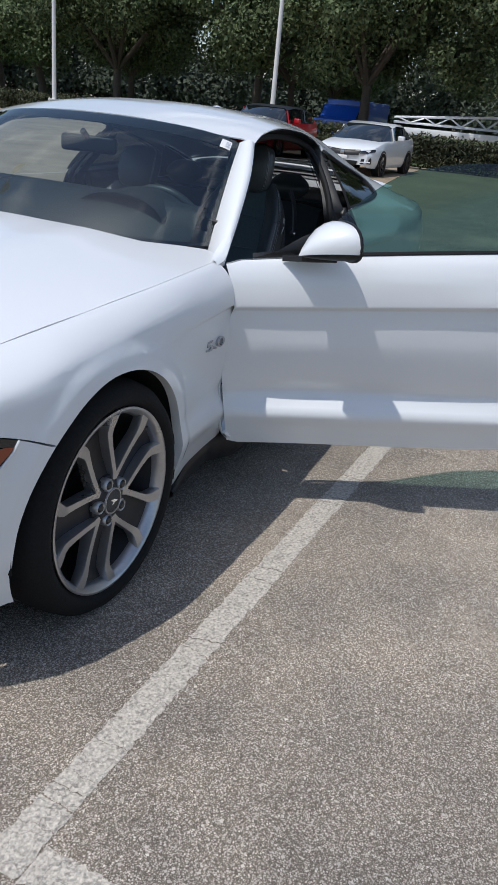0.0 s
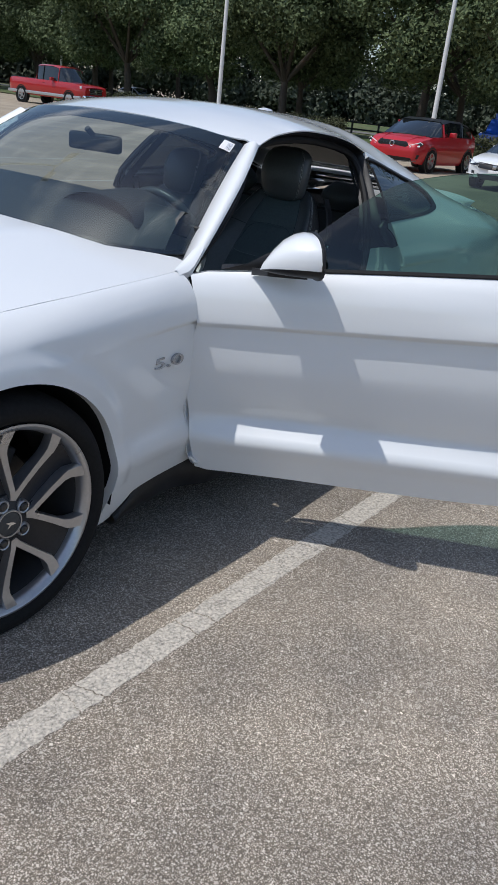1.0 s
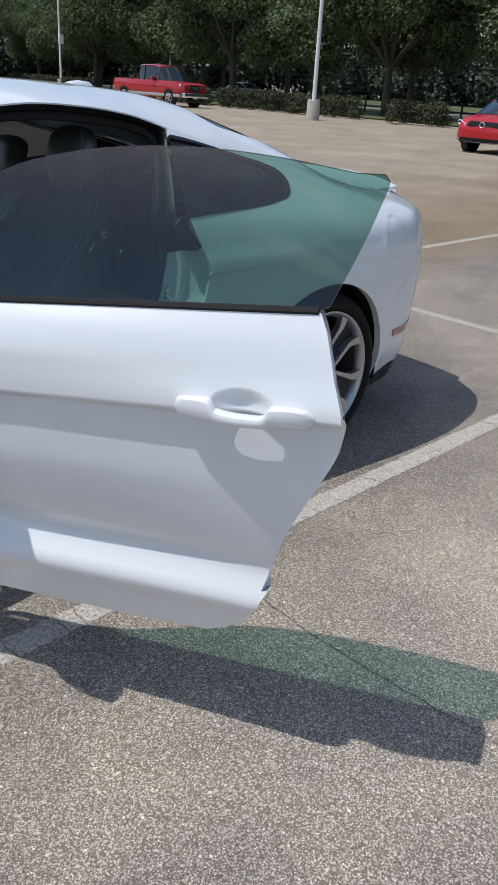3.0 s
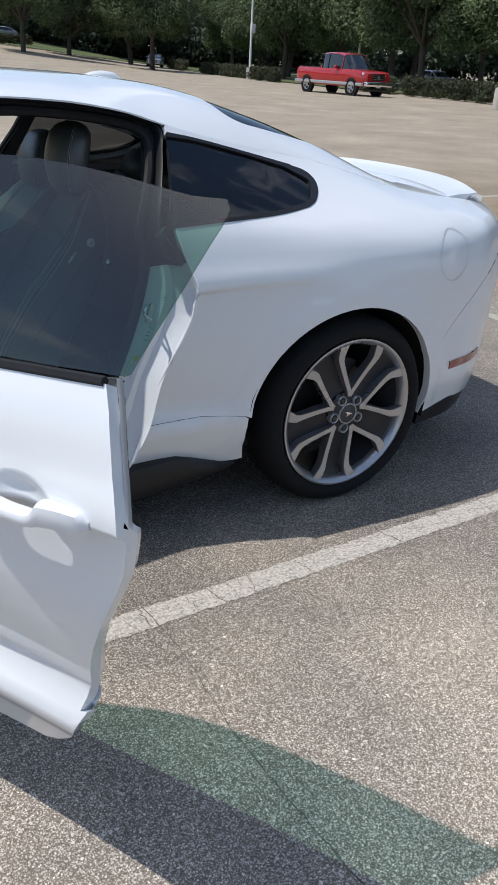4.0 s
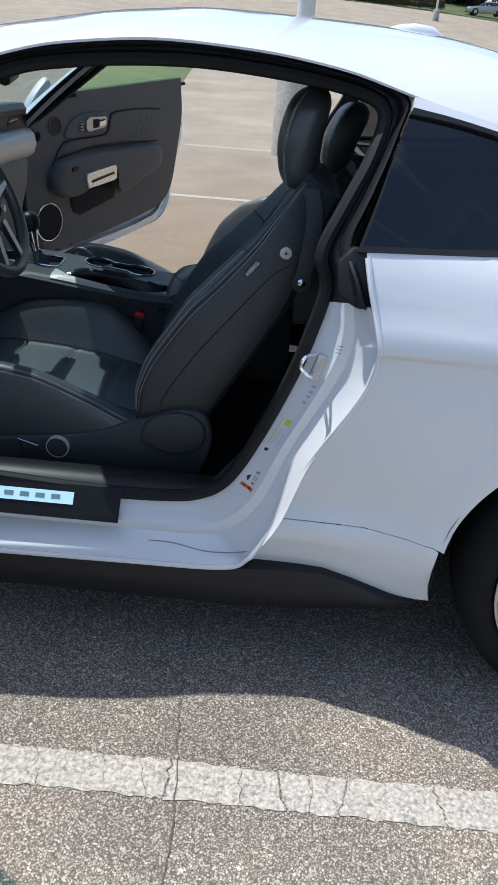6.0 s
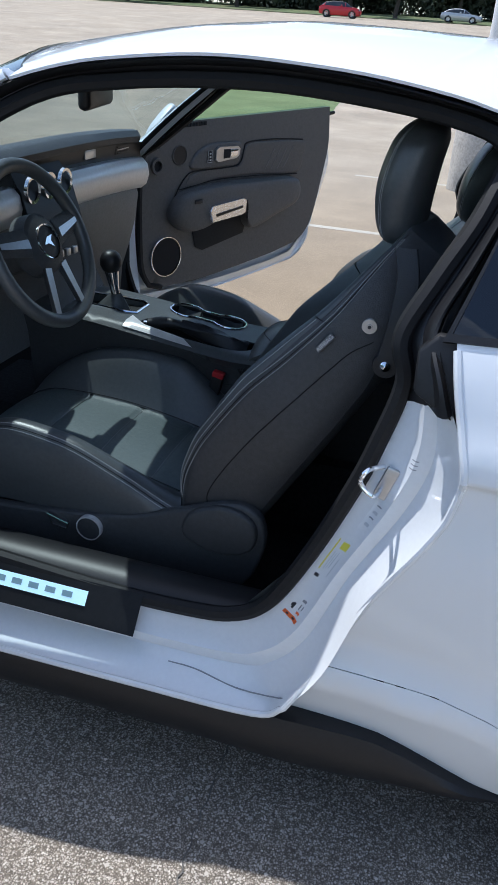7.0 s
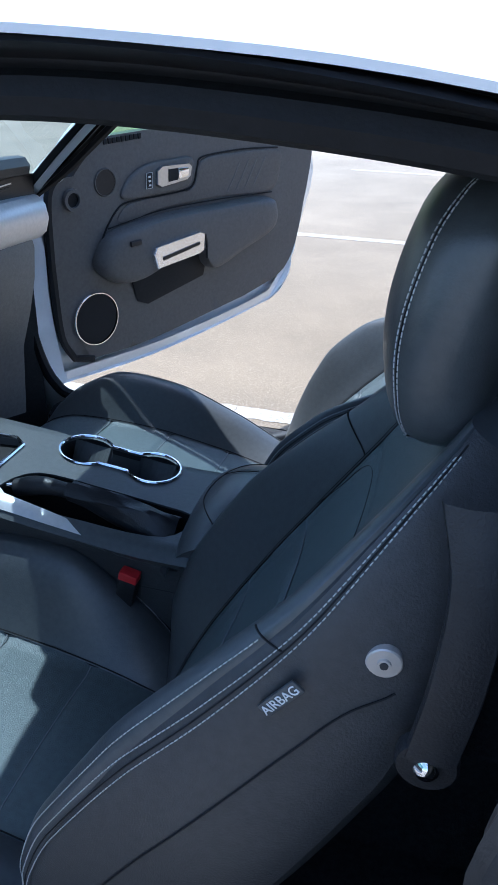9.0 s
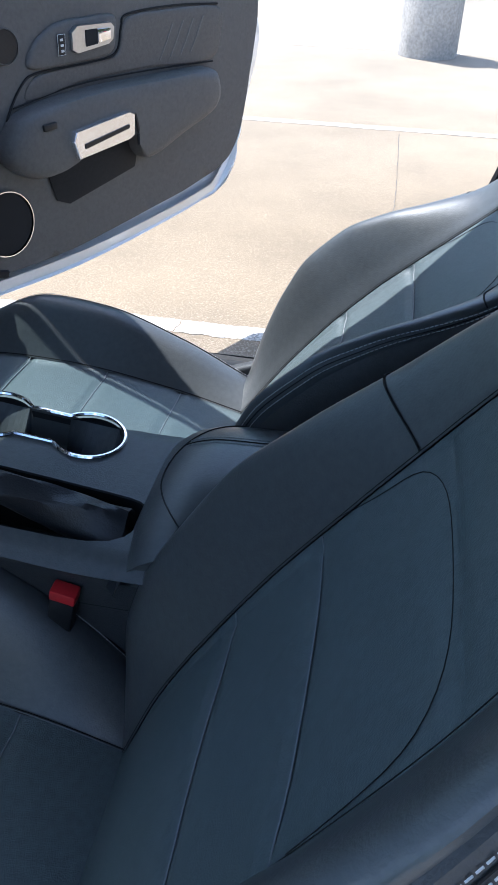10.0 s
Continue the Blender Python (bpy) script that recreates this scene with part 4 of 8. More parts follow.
def opening(sgn):
    o = spline([(x, y * sgn, z) for x, y, z in OUTER], 6, True)
    i = spline([(x, y * sgn, z) for x, y, z in INNER], 6, True)
    n = len(o)
    split = 12 * 6 + 2
    soft = [(0.0, -0.006), (0.05, -0.014), (0.10, 0.002), (0.18, 0.009), (0.28, 0.008), (0.38, -0.008), (0.46, -0.020), (0.6, -0.014), (0.8, -0.014), (1.0, 0.0), (1.1, -0.02)]
    out = Vector((0, sgn, 0))

    def rows(a, b, pr):
        return [[o[k % n].lerp(i[k % n], t) + out * d for t, d in pr] for k in range(a, b + 1)]

    part("door_frame_trim", loft(rows(0, split, soft)), black_trim, car, "black upper door frame")
    part("door_jamb", loft(rows(split, n, JAMB_PROFILE)), jamb_paint, car, "white painted door jamb and sill")
    part("door_seal", tube([p + out * 0.006 for p in i], 0.015, 8, closed=True, up=(0, 1, 0)), rubber, car, "black rubber door seal")


for sgn in (-1, 1):
    opening(sgn)
    bead = [Vector(quarter_surf(p[0] + 0.001, p[1])) for p in quarter_edge[1:]] + [Vector((x, -y - 0.002, z)) for x, y, z in spline([Vector(p) for p in OUTER[17:23]], 6)]
    bead = [Vector((p.x, p.y * -sgn, p.z)) for p in bead]
    part("jamb_bead", tube(bead, 0.0062, 8, up=(0, 1, 0)), paint, car)
    rows = []
    for x in np.linspace(0.44, 2.295, 34):
        top = herm([0.42, 0.50, 0.56, 0.79, 1.84, 2.05, 2.14, 2.24, 2.30], [0.170, 0.214, 0.244, 0.262, 0.277, 0.284, 0.262, 0.228, 0.220], x)
        low = herm([0.42, 0.60, 0.9, 1.9, 2.15, 2.30], [0.150, 0.152, 0.155, 0.157, 0.180, 0.205], x)
        y = max(side(x, 0.25), 0.826 if x < 2 else 0) + (0.056 if 0.79 < x < 2.28 else 0.0) * min(1, (x - 0.79) / 0.1 if x < 1.3 else (2.28 - x) / 0.12)
        y = max(side(x, 0.25), min(y, 0.886)) - 0.004
        rows.append([Vector((x, sgn * yy, z)) for yy, z in ((y - 0.04, top + 0.004), (y - 0.004, top), (y + 0.004, top - (top - low) * 0.2), (y, top - (top - low) * 0.7), (y - 0.02, low), (y - 0.10, low - 0.005))])
    part("sill_skirt", loft(rows), black_trim, car, "black sill skirt")
    gap_line = spline([Vector(p) for p in ((1.655, 0.8335, 0.303), (1.712, 0.836, 0.304), (1.797, 0.850, 0.298), (1.884, 0.870, 0.321), (1.92, 0.886, 0.352))], 6)
    part("sill_gap", tube([Vector((p.x, sgn * p.y, p.z)) for p in gap_line], 0.0014, 6, up=(0, 1, 0)), print_grey, car, "dark gap along the sill panel")

fin = [[Vector((x, w * math.cos(a), roof_mid(x) - 0.008 + h * max(math.sin(a), 0) ** 0.8)) for a in [math.pi * j / 12 for j in range(13)]] for x, w, h in ((2.135, 0.008, 0.008), (2.16, 0.020, 0.018), (2.20, 0.023, 0.027), (2.25, 0.018, 0.027), (2.275, 0.010, 0.012))]
part("roof_aerial", loft(fin), paint, car, "small white roof aerial")

# floor, wheel housings and other dark inner body
part("floor_pan", box((0.35, -0.80, 0.17), (2.35, 0.80, 0.21), 0.01), well_black, car)
part("front_body", box((-0.80, -0.45, 0.2), (0.75, 0.45, 0.72), 0.03), well_black, car)
# Added, unseen filler that keeps sunlight from leaking through the nose gaps.
part("front_support", prism([Vector((x, y, 0.24)) for x, y in ((-0.43, -0.80), (-0.60, -0.71), (-0.70, -0.62), (-0.80, -0.45), (-0.80, 0.45), (-0.70, 0.62), (-0.60, 0.71), (-0.43, 0.80))], (0, 0, 0.50), 0.02), well_black, car)
part("rear_body", box((2.45, -0.55, 0.22), (3.78, 0.55, 0.95), 0.03), well_black, car)
for sgn in (-1, 1):
    for cx, r, top in ((0.0, 0.405, 0.55), (2.72, 0.41, 0.58)):
        rows = [[Vector((cx + r * math.cos(radians(a)), sgn * y, 0.345 + r * math.sin(radians(a)))) for y in (0.885 if cx < 1 else 0.915, 0.7, 0.52)] for a in range(-13, 194, 8)]
        part("wheel_housing", loft(rows), well_black, car)
        part("housing_wall", prism([Vector((cx + r * math.cos(radians(a)), sgn * 0.52, 0.345 + r * math.sin(radians(a)))) for a in range(-13, 194, 12)], (0, -0.01 * sgn, 0)), well_black, car)


# ---- wheels ----
def wheel(cx, sgn, turn, face, grow=1.0):
    """Alloy wheel with five split spokes. face: how far out the rim's outer edge stands."""
    w = part("wheel", moved(lathe([(0.276, -0.235), (0.282, -0.23), (0.300, -0.238), (0.332, -0.215), (0.345, -0.17), (0.349, -0.12), (0.348, -0.06), (0.341, -0.020), (0.322, 0.006), (0.304, 0.012), (0.29, 0.009), (0.278, -0.004), (0.272, -0.012)], 64), pose(0, 0, 0)), tyre_rubber, car, "black tyre on a grey alloy wheel")
    part("rim", lathe([(0.271, -0.012), (0.275, -0.003), (0.275, 0.003), (0.269, 0.004), (0.259, -0.002), (0.252, -0.02), (0.249, -0.035)], 64), alloy, w, "grey alloy rim")
    # Darker than the lip: shade behind the spokes is in the barrel's colour.
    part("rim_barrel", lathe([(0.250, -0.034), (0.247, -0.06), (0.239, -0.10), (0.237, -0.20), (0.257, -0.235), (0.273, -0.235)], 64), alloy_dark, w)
    part("brake_disc", join(lathe([(0.06, -0.125), (0.165, -0.125), (0.168, -0.14), (0.165, -0.155), (0.06, -0.155)], 40), lathe([(0.0, -0.115), (0.08, -0.115), (0.085, -0.15)], 24)), disc_metal, w)
    cal = [(0.11, 60), (0.185, 60), (0.19, 90), (0.185, 120), (0.11, 120), (0.10, 90)]
    part("brake_caliper", prism([Vector((r * math.cos(radians(a)), -0.09, r * math.sin(radians(a)))) for r, a in cal], (0, -0.09, 0), 0.008), alloy_dark, w)
    for k in range(5):
        base = 90 + 72 * k + turn
        for s in (-1, 1):
            # each spoke: from the hub, straight out, with a bent foot at the rim
            prof = []
            for r, da, wd, y0, y1 in ((0.058, 36.5, 0.010, -0.014, -0.05), (0.078, 31.0, 0.0105, -0.013, -0.055), (0.112, 22.8, 0.0100, -0.014, -0.055), (0.155, 17.6, 0.0105, -0.014, -0.05), (0.190, 15.2, 0.0120, -0.012, -0.045), (0.208, 15.0, 0.0155, -0.009, -0.042), (0.230, 16.8, 0.0190, -0.004, -0.036), (0.252, 18.8, 0.021, -0.001, -0.03)):
                a = radians(base + s * da)
                c = Vector((math.cos(a), 0, math.sin(a)))
                q = Vector((-c.z, 0, c.x))
                p = c * r * 1.05
                prof.append([p - q * wd + Vector((0, y0 - 0.008, 0)), p - q * wd * 0.86 + Vector((0, y0, 0)), p + q * wd * 0.86 + Vector((0, y0, 0)), p + q * wd + Vector((0, y0 - 0.008, 0)), p + q * wd * 0.8 + Vector((0, y1, 0)), p - q * wd * 0.8 + Vector((0, y1, 0))])
            part("spoke", loft(prof, closed_v=True, caps=True), alloy, w)
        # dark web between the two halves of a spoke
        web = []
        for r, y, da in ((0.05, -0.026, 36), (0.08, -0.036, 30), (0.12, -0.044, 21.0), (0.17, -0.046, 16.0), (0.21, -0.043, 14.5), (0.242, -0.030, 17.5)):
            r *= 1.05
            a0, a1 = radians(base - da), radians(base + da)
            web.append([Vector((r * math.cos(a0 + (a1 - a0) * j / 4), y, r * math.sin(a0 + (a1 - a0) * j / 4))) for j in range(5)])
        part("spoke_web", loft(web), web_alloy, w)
        a = radians(base)
        c = Vector((math.cos(a) * 0.0572, 0, math.sin(a) * 0.0572))
        part("lug_nut", moved(lathe([(0.0, 0.0), (0.008, -0.001), (0.0115, -0.006), (0.0115, -0.03)], 12), Matrix.Translation(c)), disc_metal, w)
        part("lug_pocket", moved(lathe([(0.0135, -0.020), (0.0135, -0.006), (0.0165, -0.004), (0.0195, -0.008), (0.0195, -0.03)], 16), Matrix.Translation(c)), alloy, w)
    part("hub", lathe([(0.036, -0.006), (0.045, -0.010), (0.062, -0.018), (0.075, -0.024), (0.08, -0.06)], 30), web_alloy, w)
    part("cap_ring", lathe([(0.034, -0.010), (0.035, -0.003), (0.0385, -0.003), (0.040, -0.010)], 30), alloy, w)
    part("centre_cap", lathe([(0.0, -0.002), (0.028, -0.003), (0.033, -0.005), (0.035, -0.012)], 30), plastic, w, "black centre cap")
    part("cap_badge", prism([Vector(p) for p in ((-0.018, -0.002, -0.002), (-0.004, -0.002, 0.006), (0.016, -0.002, 0.009), (0.004, -0.002, 0.0), (0.010, -0.002, -0.010), (-0.003, -0.002, -0.003))], (0, 0.002, 0)), chrome, w)
    for o in (w, *w.children):
        me = o.data
        # outer face looks along +y as built: turn it to -y for the driver's side
        if sgn < 0:
            me.transform(Matrix.Diagonal((-1, -1, 1, 1)))
    w.scale = (grow, 1.0, grow)
    w.location = (cx, sgn * face, 0.345)
    return w


wheel(0.004, -1, 54, 0.912, 1.03)
wheel(2.73, -1, 44, 0.936, 1.026)
wheel(0.0, 1, 40, 0.905)
wheel(2.72, 1, 5, 0.918)


# ---- doors: built shut, then swung about their hinges ----
belt = lambda x: herm([0.74, 1.2, 2.04], [0.952, 0.985, 1.028], x)
door_front2 = [(p[0] + 0.006, p[1]) for p in door_front if p[1] < 0.95]
door_tuck = [(p[0] - 0.024 - 0.034 * min(max((0.80 - p[1]) / 0.12, 0), 1), p[1]) for p in door_front if p[1] < 0.95]
door_out = outline(door_tuck, spline([(0.775, 0.252), (1.2, 0.250), (1.6, 0.252), (1.80, 0.262)], 4), spline([(1.845, 0.285), (1.90, 0.335), (1.952, 0.425)], 4),
                   [(p[0] - 0.006 - 0.016 * min(max((1.0 - p[1]) / 0.08, 0), 1), p[1]) for p in door_back[::-1]], [(x, belt(x)) for x in (2.0, 1.8, 1.6, 1.4, 1.2, 1.0, 0.85, 0.76)])
door_glass_out = outline(spline([(0.93, 0.962), (1.2, 0.982), (1.6, 1.003), (2.03, 1.026)], 4), spline([(2.040, 1.03), (2.082, 1.13), (2.108, 1.215)], 4), [(2.111, 1.234), (2.100, 1.246)],
                         spline([(2.05, 1.248), (1.9, 1.271), (1.75, 1.284), (1.6, 1.284), (1.45, 1.269), (1.3, 1.230), (1.15, 1.135), (1.02, 1.025)], 4))


def glass_surf(x, z):
    """The door window leans in from the belt to the roof rail."""
    zb, zr = belt(x), max(rail(x, 2), belt(x) + 0.06)
    yb, yr = side(x, min(belt(x), 1.03)) - 0.022, rail(x) - 0.004
    t = (z - zb) / (zr - zb)
    return (x, -(yb + (yr - yb) * t + 0.020 * 4 * t * (1 - t)), z)


def inner_surf(x, z, y0=-0.815):
    """Inner face of the door trim."""
    return (x, y0 + 0.02 * max(z - 0.95, 0), z)


def card_out(top=1.06, far=0.0):
    return outline(spline([(0.975, top - 0.06 * (top < 1)), (1.3, top - 0.03 * (top < 1)), (1.7, top), (1.950 + far, top)], 3), spline([(1.965 + far, 0.93), (1.958 + far, 0.86), (1.925 + far, 0.74), (1.885 + far * 0.8, 0.59), (1.84 + far * 0.5, 0.515), (1.79, 0.482)], 4),
                   spline([(1.626, 0.458), (1.3, 0.436), (1.135, 0.430), (0.95, 0.440)], 3), spline([(0.885, 0.462), (0.850, 0.54), (0.848, 0.70), (0.852, 0.80), (0.865, top - 0.13), (0.90, top - 0.08)], 4))


HOLLOW = arc(1.905, 0.853, 0.038, 0, 356, 44, 1.9)
CREASES = [[(x, crease(x) + dz) for x in np.linspace(0.72, 2.11, 70)] for dz in (0.007, 0.0005, -0.0105, -0.017)]


def build_door(sgn, degrees, door_out, rise, lean, hinge, drop=0.0, inner=-0.815, top=1.06):
    m = sgn > 0
    F = FLIP if m else Matrix()

    def placed(me):
        me.transform(Matrix.Translation(-Vector(hinge)))
        return me

    def bm_part(name, bm, mat, parent, label=""):
        me_ob = part(name, moved(bm, F), mat, parent, label)
        placed(me_ob.data)
        return me_ob

    d = part("door", placed(sheet("door", door_out, (lambda x, z: (x, -max(side(x, z), 0.848), z)) if m else side_surf, LEFT, mirror=m, step=0.022, depth=0.024, holes=[] if m else [HOLLOW], lines=CREASES)), paint, car, "white car door standing wide open")
    d.location = (hinge[0], hinge[1], hinge[2] + drop)
    d.rotation_euler = (radians(lean) * (-1 if m else 1), radians(-rise), radians(degrees) * (1 if m else -1))
    g = part("door_glass", placed(sheet("door_glass", door_glass_out, lambda x, z: (x, glass_surf(x, z + 0.046)[1] - (0.062 if m else 0.0), z), LEFT, mirror=m, step=0.06, depth=0.004, back=False)), pale_tint if m else tint, d, "green-tinted frameless window raised")
    strip = [Vector(side_surf(x, belt(x))) + Vector((0, 0.004, 0.004)) for x in np.linspace(0.95, 2.03, 24)]
    bm_part("belt_strip", tube(strip, 0.008, 6), rubber, d)
    # painted edge shell between outer skin and inner trim
    loop = [Vector((p.x, p.y)) for p in door_out][:-1]
    rows = []
    for p in loop:
        a = Vector((p.x, -max(side(p.x, p.y), 0.848 if m else 0), p.y)) + Vector((0, 0.022, 0))
        pin = Vector((1.42 + (p.x - 1.42) * 0.972, 0.64 + (p.y - 0.64) * 0.955))
        b = Vector((pin.x, -0.838 if m else a.y + 0.03, pin.y))
        pin2 = Vector((1.41 + (p.x - 1.41) * (0.90 if m else 0.93), 0.70 + (p.y - 0.70) * (0.86 if m else 0.90)))
        c = Vector((pin2.x, inner - 0.007, pin2.y))
        rows.append([a, a.lerp(b, 0.5) + Vector((0, 0.008, 0)), b, c])
    bm_part("door_shell", loft(rows, closed_u=True), jamb_paint, d, "white inner door shell")
    card_loop = card_out(top, 0.03) if m else [p for p in card_out(top) if p.y > 0.56]
    part("door_card", placed(sheet("door_card", card_loop, lambda x, z: inner_surf(x, z, inner), (0, 1, 0), mirror=m, step=0.05, depth=0.03 if m else 0.006)), card_plastic, d, "dark grey grained door trim")
    hinge_side = [Vector((p.x, inner - 0.004, p.y)) for p in card_loop if p.x < 0.98 and p.y < 1.0]
    if m:
        bm_part("card_seal", tube(sorted(hinge_side, key=lambda p: -p.z), 0.012, 6, up=(0, 1, 0)), rubber, d, "black rubber edge seal")
    else:
        rear = [Vector((p.x - 0.022, -side(p.x, p.y) + 0.048, p.y)) for p in door_out if p.x > 1.90 and 0.56 < p.y < 1.0]
        bm_part("edge_seal", tube(sorted(rear, key=lambda p: -p.z), 0.009, 6, up=(0, 1, 0)), rubber, d, "black rubber edge seal")
    return d, bm_part, placed


door_l, put_l, placed_l = build_door(-1, 63.1, door_out, 2.5, 2.2, (0.7355, -0.896, 0.65), -0.0096, -0.812, 0.985)
right_out = outline(door_front2[:-2], spline([(0.79, 0.385), (1.2, 0.362), (1.6, 0.375), (1.80, 0.395)], 4), spline([(1.83, 0.42), (1.88, 0.47), (1.91, 0.53)], 4),
                    [(p[0] - 0.072, p[1]) for p in door_back[::-1] if p[1] > 0.55], [(x, belt(x)) for x in (2.0, 1.8, 1.6, 1.4, 1.2, 1.0, 0.85, 0.76)])
door_r, put_r, placed_r = build_door(1, 64, right_out, 2.5, 0, (0.752, 0.873, 0))

# driver's door, outside: pull handle, its scoop, mirror
GRIP = [(1.770, 0.836, 0.850, -0.002, 0.008), (1.782, 0.830, 0.864, -0.002, 0.019), (1.81, 0.828, 0.868, -0.002, 0.025), (1.838, 0.827, 0.870, -0.002, 0.031), (1.848, 0.827, 0.868, 0.002, 0.033), (1.860, 0.827, 0.852, 0.006, 0.035),
        (1.90, 0.827, 0.848, 0.008, 0.038), (1.942, 0.828, 0.849, 0.008, 0.037), (1.957, 0.829, 0.854, 0.005, 0.035), (1.967, 0.830, 0.870, -0.002, 0.032), (2.0, 0.833, 0.871, -0.002, 0.026), (2.033, 0.835, 0.867, -0.002, 0.018), (2.047, 0.842, 0.855, -0.002, 0.008)]
grip = []
for x, z0, z1, n0, n1 in [tuple(herm([g[0] for g in GRIP], [g[c] for g in GRIP], 1.772 + 0.275 * k / 44) if c else 1.772 + 0.275 * k / 44 for c in range(5)) for k in range(45)]:
    zm, w, ym, h = (z0 + z1) / 2, (z1 - z0) / 2, (n0 + n1) / 2, (n1 - n0) / 2
    base_y = side(x, 0.87)
    ring_g = []
    for j in range(16):
        a = 2 * math.pi * j / 16
        ca, sa = math.cos(a), math.sin(a)
        r = 1 / (abs(ca) ** 3.4 + abs(sa) ** 3.4) ** (1 / 3.4)
        ring_g.append(Vector((x, -(base_y + ym + h * r * sa), zm + w * r * ca)))
    grip.append(ring_g)
put_l("door_handle", loft(grip, closed_v=True, caps=True), paint, door_l, "white pull handle")


def dished(x, z):
    """The hollow behind the pull handle."""
    r2 = ((x - 1.905) / 0.071) ** 2 + ((z - 0.853) / 0.037) ** 2
    return (x, -side(x, z) + 0.020 * max(0.0, 1 - r2) ** 1.5, z)


part("handle_hollow", placed_l(sheet("handle_hollow", HOLLOW, dished, LEFT, step=0.009, depth=0.0)), paint, door_l)
def mirror_rows(lo, hi):
    """Sections of the mirror housing from its tip to its rear edge; lo and hi: the angles that are covered."""
    rows = []
    for x, s, up in ((0.945, 0.02, 0.0), (0.955, 0.20, 0.0), (0.985, 0.52, 0.0), (1.02, 0.77, 0.0), (1.06, 0.93, 0.0), (1.095, 1.0, 0.0), (1.122, 1.0, 0.0), (1.128, 0.985, 0)):
        row = []
        for k in range(25):
            a = radians(lo + (hi - lo) * k / 24)
            ca, sa = math.cos(a), math.sin(a)
            p = 2.6
            r = 1 / (abs(ca) ** p + abs(sa) ** p) ** (1 / p)
            yy = -0.968 - 0.098 * r * ca * s - 0.012 * (1 - s)
            zz = 1.003 + 0.040 * s + (0.072 if sa > 0 else 0.046) * r * sa * s
            row.append(Vector((x - 0.40 * (yy + 1.05) * max(x - 0.945, 0) / 0.183, yy, zz)))
        rows.append(row)
    return rows


put_l("mirror_cap", loft(mirror_rows(-14, 194)), paint, door_l, "white mirror housing")
put_l("mirror_base", loft(mirror_rows(194, 346)), black_trim, door_l, "black lower mirror housing")
edge_row = mirror_rows(0, 360)[-1]
put_l("mirror_rim", tube([p + Vector((0.002, 0, 0)) for p in edge_row[:-1]], 0.006, 6, closed=True), black_trim, door_l)
put_l("mirror_glass", prism([Vector((p.x - 0.008, p.y, p.z)) for p in edge_row[:-1]], (0.002, 0, 0)), mirror_glass, door_l, "mirror glass")
put_l("mirror_arm", loft([[Vector((x0, -0.862, 0.958)), Vector((x1, -0.862, 0.958)), Vector((x1, -0.862, 0.985)), Vector((x0, -0.862, 0.980))] if k == 0 else
                          [Vector((x0 + 0.03, -0.93, 0.975)), Vector((x1 + 0.02, -0.93, 0.975)), Vector((x1 + 0.02, -0.93, 0.99)), Vector((x0 + 0.03, -0.93, 0.99))] for k, x0, x1 in ((0, 0.90, 1.03), (1, 0.93, 1.06))], closed_v=True, caps=True), black_trim, door_l)
sail = outline([(0.80, 0.962), (0.95, 0.968), (1.02, 1.055), (0.97, 1.035), (0.88, 0.985)], step=0.02)
for place, d, m in ((placed_l, door_l, False), (placed_r, door_r, True)):
    part("mirror_sail", place(sheet("mirror_sail", sail, glass_surf, LEFT, mirror=m, step=0.03, depth=0.02, lift=0.002, back=True)), black_trim, d)

# driver's door, shut edge: latch and bolts
for z in (0.58, 0.62, 0.74):
    put_l("edge_bolt", moved(lathe([(0, 0.0), (0.010, 0.0), (0.012, 0.004)], 10, axis="x"), Matrix.Translation((2.030 if z > 0.7 else 1.962, -0.852 if z > 0.7 else -0.835, z))), black_trim, door_l)
put_l("door_latch", box((1.975, -0.862, 0.60), (1.990, -0.835, 0.67), 0.006), black_trim, door_l)


# passenger's door, inside
def card_at(x, z, lift=0.0):
    return Vector((x, -0.815 + 0.02 * max(z - 0.95, 0) + lift, z))


def raised(name, pts, lift, mat, label="", depth=None, bevel=0.006, edge=0.012):
    """A pad standing off the door trim."""
    ring2 = even([Vector((*p, 0)) for p in pts] + [Vector((*pts[0], 0))], 0.03)[:-1]
    c = sum(ring2, Vector()) / len(ring2)
    rows = []
    for f, l in ((1.0, -0.004), (1.0, lift * 0.55), (1 - edge * 3, lift * 0.93), (1 - edge * 7, lift)):
        rows.append([card_at(c.x + (p.x - c.x) * f, c.y + (p.y - c.y) * f, l) for p in ring2])
    bm = loft(rows, closed_v=True)
    top = [v for v in bm.verts][-len(ring2):]
    bm.faces.new(top)
    bmesh.ops.recalc_face_normals(bm, faces=bm.faces)
    return put_r(name, bm, mat, door_r, label)


card_insert = material("door_insert", (0.090, 0.082, 0.076), 0.5, fine=0.14, bump=0.35, bump_scale=380)
strake_edge = material("strake_edge", (0.16, 0.148, 0.138), 0.6)


